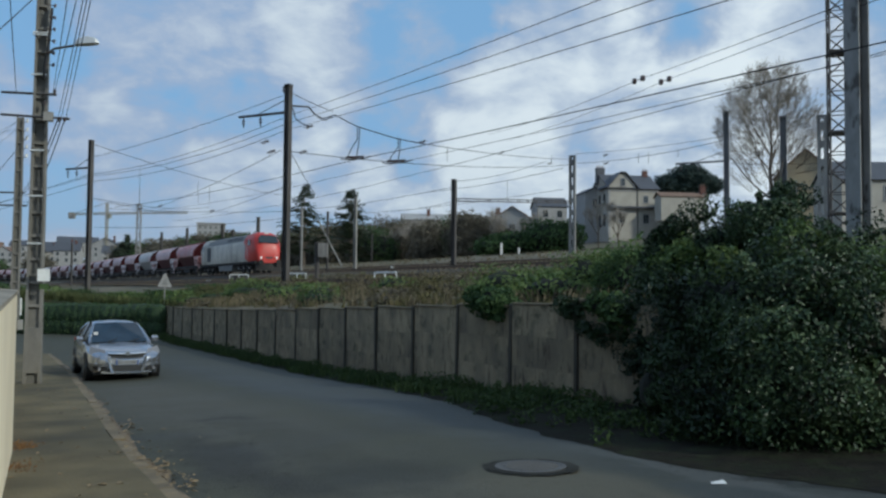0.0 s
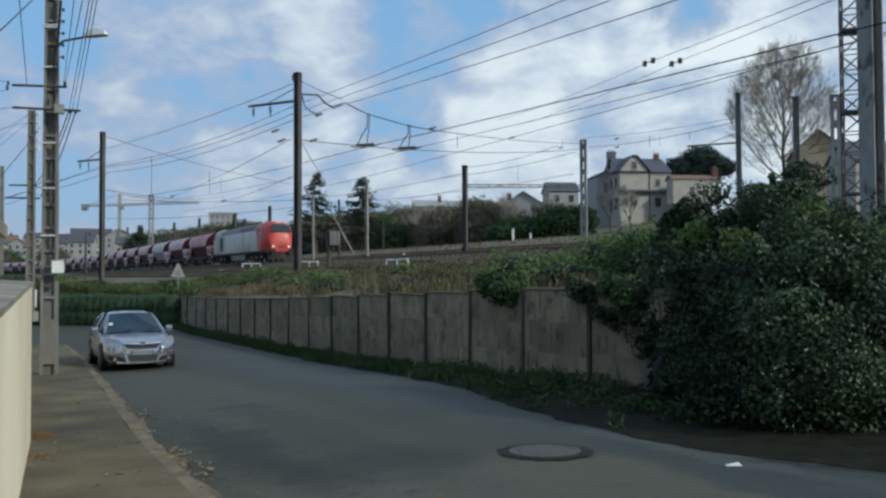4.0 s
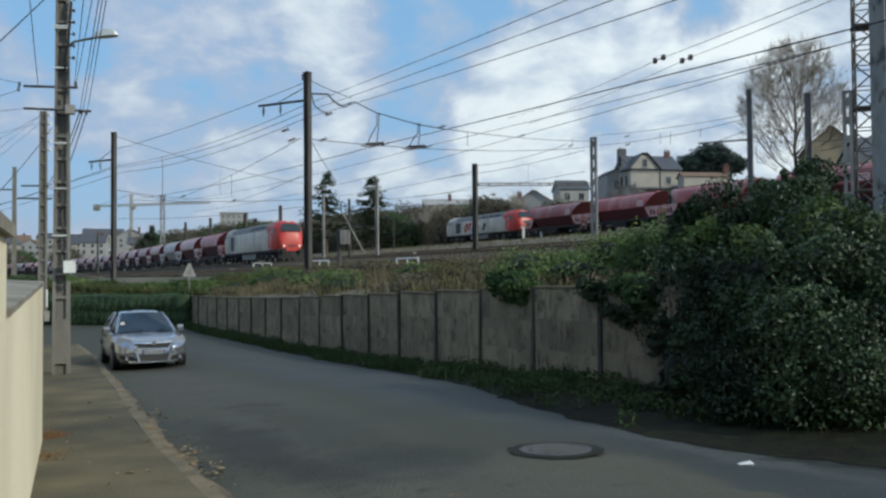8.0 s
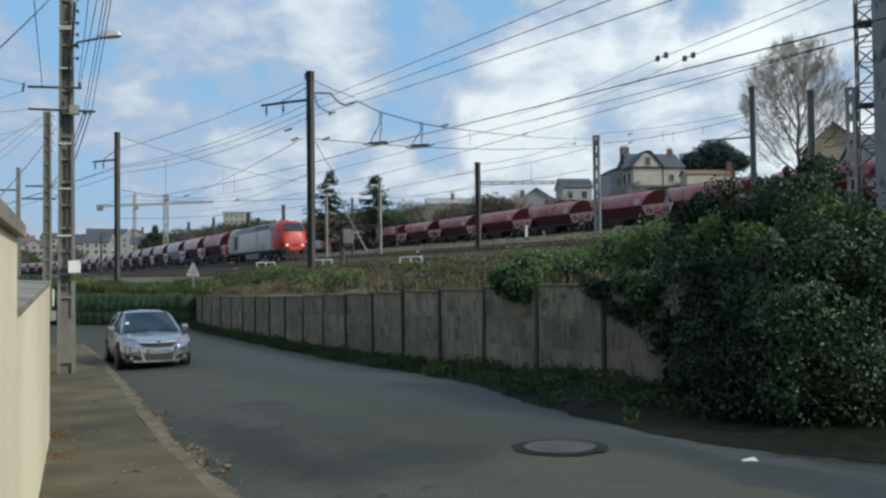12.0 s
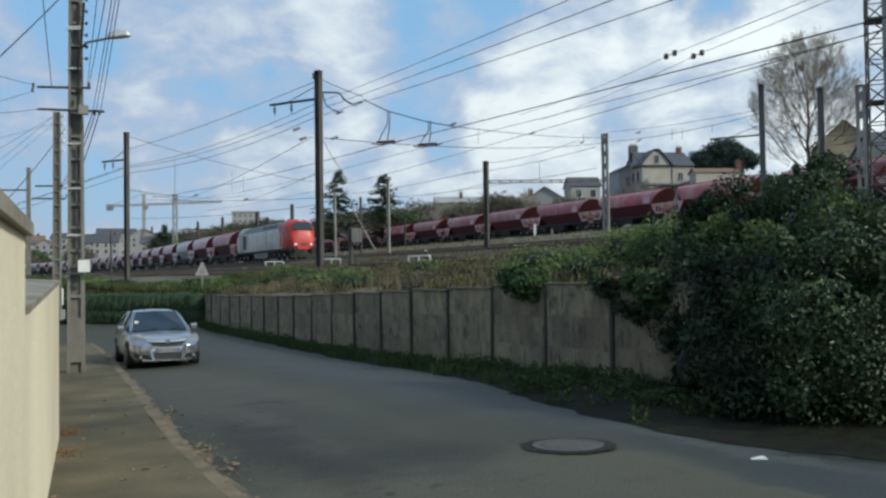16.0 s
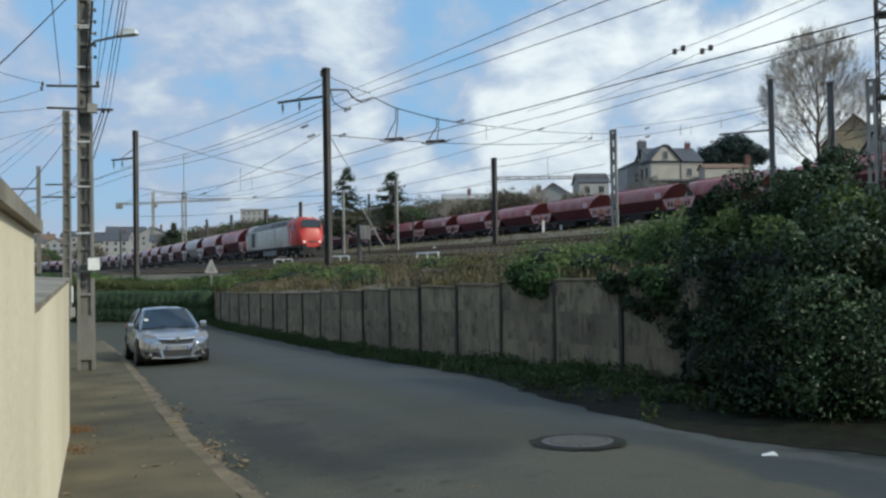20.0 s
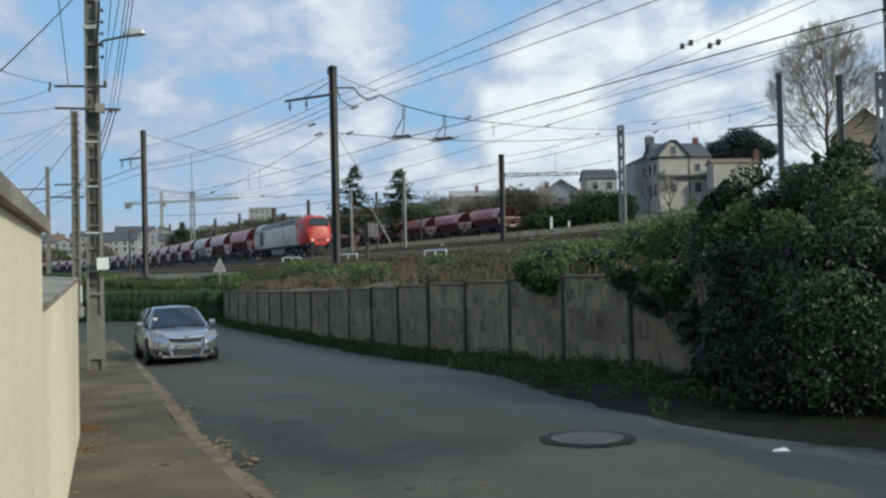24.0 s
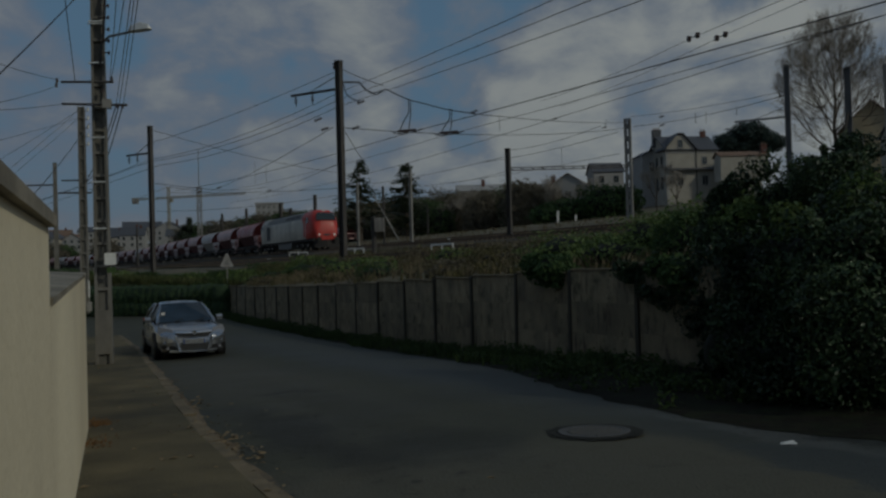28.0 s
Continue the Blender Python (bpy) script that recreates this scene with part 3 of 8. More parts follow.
def build_road():
    g = Geo()
    ss = np.arange(-40, 62, 0.2)
    k = 15
    for s in ss:
        left = kerb_m(s) if s < 33 else -6.35 - 4.0 * (s - 33) ** 1.4
        right = edge(s) + verge_m(min(s, 42))
        left = max(min(left, right - 0.2), -60)
        for i in range(k):
            f = i / (k - 1)
            m = left + (right - left) * f
            crown = 0.05 * math.sin(math.pi * f)
            g.v.append((*plan(s, m), street_z(s) + 0.012 + crown * (1 if s < 33 else 0.3)))
    g.f = [(i * k + j, i * k + j + 1, (i + 1) * k + j + 1, (i + 1) * k + j) for i in range(len(ss) - 1) for j in range(k - 1)]
    tagged(part("road", g, ROAD, None, smooth=True), "worn grey asphalt road, patched and damp at the edge", "road", kind="structure")


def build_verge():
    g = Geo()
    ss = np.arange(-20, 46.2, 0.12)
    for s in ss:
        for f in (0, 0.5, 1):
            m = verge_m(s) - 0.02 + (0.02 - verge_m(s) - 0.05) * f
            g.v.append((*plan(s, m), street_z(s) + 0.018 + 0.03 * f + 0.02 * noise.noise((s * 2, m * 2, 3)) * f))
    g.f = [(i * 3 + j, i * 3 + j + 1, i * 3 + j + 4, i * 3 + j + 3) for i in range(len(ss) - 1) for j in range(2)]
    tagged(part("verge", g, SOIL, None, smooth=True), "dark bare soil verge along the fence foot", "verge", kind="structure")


def wall_x(y):
    return -0.286 - 0.435 * y


def build_pavement():
    g = Geo()
    ss = np.arange(-20, 33.01, 0.5)
    k = 7
    for s in ss:
        right = kerb_m(s) - 0.14
        left = -9.6 if s > 9.6 else -9.3
        for i in range(k):
            m = left + (right - left) * i / (k - 1)
            g.v.append((*plan(s, m), street_z(s) + 0.10 + 0.008 * noise.noise((s, m, 1))))
    g.f = [(i * k + j, i * k + j + 1, (i + 1) * k + j + 1, (i + 1) * k + j) for i in range(len(ss) - 1) for j in range(k - 1)]
    tagged(part("pavement", g, PAVE, None, smooth=True), "worn brownish asphalt pavement with dead leaves", "pavement", kind="structure")
    kerb = thing("kerb", "weathered stone kerb between pavement and road", "kerb", kind="structure")
    s = -10.0
    while s < 33:
        s2 = min(s + 0.97, 33)
        a, b = Vector(plan(s, kerb_m(s) - 0.07)), Vector(plan(s2, kerb_m(s2) - 0.07))
        za, zb = street_z(s), street_z(s2)
        d, w = (b - a).normalized(), None
        w = Vector((d.y, -d.x)) * 0.075
        drop = 0.022 * random.random()
        ring = []
        for p, z in ((a, za), (b, zb)):
            h = z + 0.112 - drop
            ring.append([(p.x - w.x, p.y - w.y, z - 0.12), (p.x + w.x * 1.15, p.y + w.y * 1.15, z - 0.12), (p.x + w.x, p.y + w.y, h - 0.03),
                         (p.x + w.x * 0.7, p.y + w.y * 0.7, h), (p.x - w.x, p.y - w.y, h)])
        part("kerb_stone", Geo().rings(ring), KERB, kerb)
        s += 1.0
    # sandy dirt washed along the gutter
    gut = Geo()
    ss = np.arange(-10, 33, 0.5)
    for s in ss:
        for m in (kerb_m(s) + 0.012, kerb_m(s) + 0.09 + 0.12 * max(-0.5, noise.noise((s * 1.3, 3, 1)))):
            gut.v.append((*plan(s, m), street_z(s) + 0.022 + (0.004 if m > kerb_m(s) + 0.1 else 0.0)))
    gut.f = [(2 * i, 2 * i + 1, 2 * i + 3, 2 * i + 2) for i in range(len(ss) - 1)]
    tagged(part("gutter", gut, SAND), "dusty gutter strip beside the kerb", "gutter", kind="structure")


def build_manhole():
    s, m = 6.37, -4.47
    x, y = plan(s, m)
    z = street_z(s) + 0.012 + 0.05 * math.sin(math.pi * 0.57)
    slope = math.degrees(math.atan(0.038))
    base = thing("manhole_cover", "round cast-iron manhole cover in a worn asphalt ring", "manhole",
                 Matrix.Translation((x, y, z)) @ Matrix.Rotation(radians(27), 4, "Z") @ Matrix.Rotation(radians(-slope), 4, "X") @ Matrix.Scale(0.93, 4))
    def ring(r0, r1, z0, z1, n=48):
        g = Geo()
        prof = [(r0, z0), (r0, z1), (r1, z1), (r1, z0)]
        g.rings([[(r * math.cos(6.2832 * i / n), r * math.sin(6.2832 * i / n), q) for r, q in prof] for i in range(n + 1)], cap=False)
        return g
    part("asphalt_ring", ring(0.352, 0.432, -0.03, 0.006), TAR, base, "dark crumbled asphalt ring")
    part("frame", ring(0.305, 0.35, -0.03, 0.014), ROAD_IRON, base, "dark iron rim")
    rag_ = Geo()
    n = 64
    rag_.rings([[(0.43 * math.cos(6.2832 * k / n), 0.43 * math.sin(6.2832 * k / n), 0.003) for k in range(n)],
                [((0.475 + 0.06 * noise.noise((k * 0.45, 3, 1)) + 0.03 * noise.noise((k * 1.3, 1, 1))) * math.cos(6.2832 * k / n), (0.475 + 0.06 * noise.noise((k * 0.45, 3, 1)) + 0.03 * noise.noise((k * 1.3, 1, 1))) * math.sin(6.2832 * k / n), 0.0025) for k in range(n)]], cap=False)
    part("crumbled_edge", rag_, TAR, base, "crumbled asphalt edge")
    part("cover", Geo().cyl((0, 0, -0.008), 0.305, 0.036, n=48), ROAD_IRON, base)
    for k in range(-3, 4):
        w = 2 * math.sqrt(max(0.01, 0.26 ** 2 - (k * 0.075) ** 2))
        part("rib", Geo().box((0, k * 0.075, 0.012), (w, 0.03, 0.008)), ROAD_IRON, base)


# ---- the rendered garden wall beside the pavement ----
def build_garden_wall():
    wx = Vector((-0.435, 1.0)).normalized()
    nx = Vector((wx.y, -wx.x))
    rz = math.degrees(math.atan2(wx.y, wx.x)) - 90

    def seg(y0, y1, z1, z2, thick, name, label, coping):
        a, b = Vector((wall_x(y0), y0)), Vector((wall_x(y1), y1))
        c = (a + b) / 2 - nx * thick / 2
        w = thing(name, label, "wall", kind="structure")
        zb = -1.0
        q = nx * thick
        part("wall_body", Geo().rings([[(p.x, p.y, zb), (p.x - q.x, p.y - q.y, zb), (p.x - q.x, p.y - q.y, zt), (p.x, p.y, zt)] for p, zt in ((a, z1), (b, z2))]), RENDER, w)
        if coping:
            g = Geo()
            ca = a - nx * thick / 2 - wx * 0.02
            cb = b - nx * thick / 2 + wx * 0.02
            prof = [(-thick / 2 - 0.035, 0.0), (thick / 2 + 0.035, 0.0), (thick / 2 + 0.035, 0.055), (0.0, 0.10), (-thick / 2 - 0.035, 0.055)]
            g.rings([[(p.x + nx.x * q, p.y + nx.y * q, zt + 0.002 + h) for q, h in prof] for p, zt in ((ca, z1), (cb, z2))])
            part("coping", g, COPING, w, "weathered concrete coping")
        else:
            g = Geo()
            ca, cb = a - nx * thick / 2, b - nx * thick / 2
            prof = [(-thick / 2 - 0.01, 0.0), (thick / 2 + 0.012, 0.0), (thick / 2 + 0.012, 0.035), (-thick / 2 - 0.01, 0.06)]
            g.rings([[(p.x + nx.x * q, p.y + nx.y * q, zt + 0.002 + h) for q, h in prof] for p, zt in ((ca, z1), (cb, z2))])
            part("coping", g, COPING, w, "worn sloping concrete top")
    seg(-12.0, 3.76, 1.785, 1.785, 0.26, "wall_tall", "high cream rendered garden wall with a concrete coping", True)
    seg(3.763, 8.75, 1.43, 1.53, 0.34, "wall_low", "low cream rendered garden wall with streaked face", False)
    # recess behind the wall's end: a brown gate and its post, then a plain wall
    back = thing("wall_far", "low brownish wall along the pavement past the gate", "wall", kind="structure")
    p0, p1 = Vector(plan(13.2, -8.55)), Vector(plan(40, -9.6))
    d = p1 - p0
    part("wall_body", Geo().box(((p0.x + p1.x) / 2, (p0.y + p1.y) / 2, 0.0), (0.3, d.length, 1.8), math.degrees(math.atan2(d.y, d.x)) - 90), RENDER, back)
    gate = thing("gate", "brown painted boarded gate closed beside the wall", "gate", pose(*plan(10.0, -8.75), 0.0, rz=rz))
    for k in range(14):
        part("board", Geo().box((0.0, 0.12 + k * 0.215, 0.62), (0.03, 0.2, 1.45)), BROWN, gate)
    for z in (0.2, 1.05):
        part("rail", Geo().box((-0.035, 1.5, z), (0.04, 2.95, 0.1)), BROWN, gate)
    part("gate_post", Geo().box((0.0, 3.12, 0.6), (0.14, 0.14, 1.7)), DARK, gate)
    pipe = thing("wall_pipe", "white plastic pipe and grey meter box fixed on the wall end", "pipe", pose(wall_x(8.9) + 0.02, 8.93, 0, rz=rz))
    part("pipe", Geo().tube([(0, 0, 1.3), (0, 0, 1.48)], 0.009, n=8), WHITE, pipe)
    part("meter_box", Geo().box((0.0, 0.06, 1.2), (0.05, 0.08, 0.1)), MAST_C, pipe)


BROWN = mat("gate_paint", (0.09, 0.055, 0.035), 0.75, var=0.3, scale=3, fine=30, bump=0.2)


# ---- concrete panel fence, stepping down the hill ----
def build_fence():
    fence = thing("concrete_fence", "stained precast concrete panel fence, stepped down along the road", "fence", kind="structure")
    first = 11.35
    post_g = Geo().rings([[(-0.06, -0.04, -0.5), (0.06, -0.04, -0.5), (0.06, 0.04, -0.5), (-0.06, 0.04, -0.5)],
                          [(-0.06, -0.04, 1.82), (0.06, -0.04, 1.82), (0.06, 0.04, 1.82), (-0.06, 0.04, 1.82)],
                          [(-0.03, -0.04, 1.86), (0.03, -0.04, 1.86), (0.03, 0.04, 1.86), (-0.03, 0.04, 1.86)]]).mesh("post")
    rz = math.degrees(math.atan2(DS.y, DS.x)) - 90
    plate = Geo()
    prof = [(-0.022, 0.0), (0.024, 0.0), (0.026, 0.004), (0.026, 0.556), (0.023, 0.5615), (-0.022, 0.5615)]
    plate.rings([[(q, y, h) for q, h in prof] for y in (-0.945, 0.945)])
    plate_m = plate.mesh("panel")
    cap = Geo().rings([[(q, y, h) for q, h in ((-0.05, 0.0), (0.06, 0.0), (0.06, 0.03), (0.0, 0.05), (-0.05, 0.03))] for y in (-0.92, 0.92)]).mesh("panel_cap")
    for n in range(-2, 18):
        s = first + 2.0 * n
        x, y = plan(s, 0.0)
        top = float(np.interp(n, [-2, 0, 2, 5, 9, 14, 17], [1.62, 1.43, 1.31, 1.11, 0.85, 0.67, 0.66]))
        part("post", post_g, POST, fence, at=pose(x, y, top - 1.875, rx=random.uniform(-0.8, 0.8), ry=random.uniform(-0.9, 0.9), rz=rz))
        if n < 17:
            xm, ym = plan(s + 1.0, 0.0)
            for r in range(4):
                part("panel", plate_m, PANEL, fence, at=pose(xm + random.uniform(-0.006, 0.006), ym, top - 0.10 - 0.565 * (r + 1), ry=random.uniform(-0.5, 0.5), rz=rz))
            part("panel_cap", cap, COPING if n == 3 else CAP, fence, at=pose(xm, ym, top - 0.098, rx=random.uniform(-0.4, 0.4), rz=rz))


# ---- railway ----
def lay_track(points, z0, name, label, ballast=True):
    """Rails, sleepers and a ballast bed along points."""
    t = thing(name, label, "railway track", kind="structure")
    pts = [Vector(p) for p in points]
    nor = []
    for k in range(len(pts)):
        d = (pts[min(k + 1, len(pts) - 1)] - pts[max(k - 1, 0)]).normalized()
        nor.append(Vector((d.y, -d.x)))
    for off in (-0.75, 0.75):
        g = Geo()
        g.rings([[(p.x + n.x * (off + q), p.y + n.y * (off + q), z0 + h) for q, h in ((-0.07, -0.17), (0.07, -0.17), (0.035, -0.02), (0.035, 0), (-0.035, 0), (-0.035, -0.02))] for p, n in zip(pts, nor)])
        part("rail", g, RUST, t)
    if ballast:
        g = Geo()
        g.rings([[(p.x + n.x * q, p.y + n.y * q, z0 + h) for q, h in ((-3.2, -1.0), (-1.7, -0.26), (1.7, -0.26), (3.2, -1.0))] for p, n in zip(pts, nor)], cap=False, closed=False)
        part("ballast_bed", g, BALLAST, t)
    g = Geo()
    for a, b in zip(pts[:-1], pts[1:]):
        d = b - a
        rz = math.degrees(math.atan2(d.y, d.x))
        for k in range(int(d.length / 0.62)):
            p = a + d.normalized() * (k * 0.62 + 0.3)
            if -30 < p.y < 190:
                g.box((p.x, p.y, z0 - 0.22), (0.24, 2.5, 0.14), rz)
    if g.v:
        ob = part("sleepers", g, SLEEPER, t)
        ob["kind"] = "stuff"


def bogie(parent, x, wheel_r=0.46, axles=(-0.9, 0.9), width=1.95):
    b = part("bogie", Geo().box((x, -width / 2, 0.58), (axles[-1] - axles[0] + 1.0, 0.12, 0.3)).box((x, width / 2, 0.58), (axles[-1] - axles[0] + 1.0, 0.12, 0.3)).box((x, 0, 0.62), (0.5, width, 0.25)), DARK, parent)
    for a in axles:
        g = Geo()
        for y in (-0.75, 0.75):
            g.cyl((x + a, y, wheel_r), wheel_r, 0.13, "Y", 20)
        g.cyl((x + a, 0, wheel_r), 0.08, 1.5, "Y", 8)
        part("wheelset", g, DARK, b)
        part("axle_box", Geo().box((x + a, -width / 2 - 0.1, wheel_r), (0.3, 0.16, 0.3)), DARK, b)
        part("axle_box", Geo().box((x + a, width / 2 + 0.1, wheel_r), (0.3, 0.16, 0.3)), DARK, b)
        for sy in (-1, 1):
            part("axle_cap", Geo().cyl((x + a, sy * (width / 2 + 0.19), wheel_r), 0.1, 0.03, "Y", 8), GREYW, b, "pale axle cap")


def hopper_section(x, z0, z1, wide, narrow):
    return [(x, -narrow, z0), (x, narrow, z0), (x, wide, z1), (x, -wide, z1)]


def build_wagon(paint, name="hopper_wagon", label="", frame_paint=None):
    """A bogie hopper wagon, x along the track, rail level at z = 0, 13.3 m over the body ends."""
    w = thing(name, label, "freight wagon")
    # upper body: a barrel roof whose ends slope in underneath
    prof = [(-1.42, 2.35), (-1.46, 2.75), (-1.40, 3.15), (-1.18, 3.55), (-0.80, 3.83), (-0.35, 3.95), (0.35, 3.95), (0.80, 3.83), (1.18, 3.55), (1.40, 3.15), (1.46, 2.75), (1.42, 2.35)]

    def half(z):
        return 5.85 - 1.45 * (3.95 - z) / 1.6
    g = Geo().rings([[(sx * half(z), y, z) for y, z in prof] for sx in (-1, 1)], cap=False)
    body = part("body", g, paint, w, smooth=True)
    # end walls in the darker red, which stands in for their shade
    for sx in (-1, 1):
        part("end_wall", Geo().rings([[(sx * (half(z) - e), y * 0.995, z - 0.004) for y, z in prof] for e in (0.12, 0.02)]), RED_SHADED, body, "sloping end, shade put into its red")
    for k in range(1, 5):
        xk = -4.0 + k * 1.6
        part("rib", Geo().rings([[(xk + d, y * 1.012, z + (0.012 if z > 3 else 0)) for y, z in prof] for d in (-0.03, 0.03)]), paint, body)
    part("roof_hatch", Geo().box((0, 0, 3.99), (10.6, 0.7, 0.1)), paint, w)
    # lower hopper, narrowing to the outlets; on red wagons the colour holds its shade
    low = Geo().rings([[(-4.4, -1.40, 2.35), (4.4, -1.40, 2.35), (4.4, 1.40, 2.35), (-4.4, 1.40, 2.35)],
                       [(-3.6, -0.75, 1.15), (3.6, -0.75, 1.15), (3.6, 0.75, 1.15), (-3.6, 0.75, 1.15)]])
    part("hopper", low, paint if paint is GREYW else RED_SHADED, w, "dark lower hopper")
    fp = frame_paint or PALE
    for sx in (-1, 1):
        for sy in (-1, 1):
            ef = part("end_frame", Geo().rings([[(sx * 4.3, y, 2.34), (sx * 6.8, y, 2.34), (sx * 6.8, y, 2.08), (sx * 6.35, y, 1.95), (sx * 6.15, y, 1.6), (sx * 6.3, y, 1.2), (sx * 5.1, y, 1.2)] for y in (sy * 1.26, sy * 1.32)]), fp, w, "paler end frame")
            # dark plates on the frame, coloured like the shade in an opening
            for xo, hi in ((5.35, 0.62), (5.85, 0.5)):
                part("frame_opening", Geo().prism([(sx * (xo - 0.17), 1.42), (sx * (xo + 0.17), 1.42), (sx * (xo + 0.17), 1.42 + hi * 0.8), (sx * xo, 1.42 + hi), (sx * (xo - 0.17), 1.42 + hi * 0.8)], sy * 1.322, sy * 1.334), RED_SHADED, ef, "dark opening")
            part("step", Geo().box((sx * 6.45, sy * 1.34, 0.75), (0.45, 0.12, 0.05)).box((sx * 6.45, sy * 1.34, 0.5), (0.45, 0.12, 0.05)), fp, ef)
        part("end_beam", Geo().box((sx * 6.4, 0, 2.28), (0.16, 2.5, 0.12)), fp, w)
        part("bulkhead", Geo().box((sx * 5.2, 0, 1.75), (0.06, 2.4, 1.1)), RED_SHADED, w)
        part("headstock", Geo().box((sx * 6.6, 0, 1.05), (0.16, 2.6, 0.34)), fp, w)
        part("handrail", Geo().tube([(sx * 6.62, -1.3, 1.2), (sx * 6.62, -1.3, 2.2), (sx * 6.62, 1.3, 2.2), (sx * 6.62, 1.3, 1.2)], 0.025, n=5), fp, w)
        for y in (-0.87, 0.87):
            part("buffer", Geo().cyl((sx * 6.8, y, 1.05), 0.1, 0.3, "X", 10).cyl((sx * 6.95, y, 1.05), 0.23, 0.05, "X", 12), DARK, w)
        bogie(w, sx * 4.75)
    part("underframe", Geo().box((0, -1.15, 1.05), (13.1, 0.15, 0.26)).box((0, 1.15, 1.05), (13.1, 0.15, 0.26)), DARK, w)
    part("brake_gear", Geo().box((0, -0.9, 0.62), (3.4, 0.5, 0.5)).box((0.4, 0.9, 0.62), (2.6, 0.5, 0.5)), DARK, w)
    for sx in (-1, 1):
        dp = part("data_panel", Geo().box((-sx * 3.7, sx * 1.452, 2.78), (1.0, 0.02, 0.6)), PANELP, w, "small pale lettering panel")
        for z in (2.9, 2.68):
            part("panel_bar", Geo().box((-sx * 3.7, sx * 1.466, z), (0.7, 0.012, 0.08)), RED, dp)
    return w


SEAM = mat("panel_seam", (0.17, 0.17, 0.165), 0.6, var=0.2, bump=0)
SLEEPER = mat("sleeper_wood", (0.11, 0.085, 0.06), 0.9, var=0.35, scale=3, fine=25, bump=0.3)
PANELP = mat("data_panel_paint", (0.66, 0.50, 0.50), 0.6, var=0.15, bump=0)


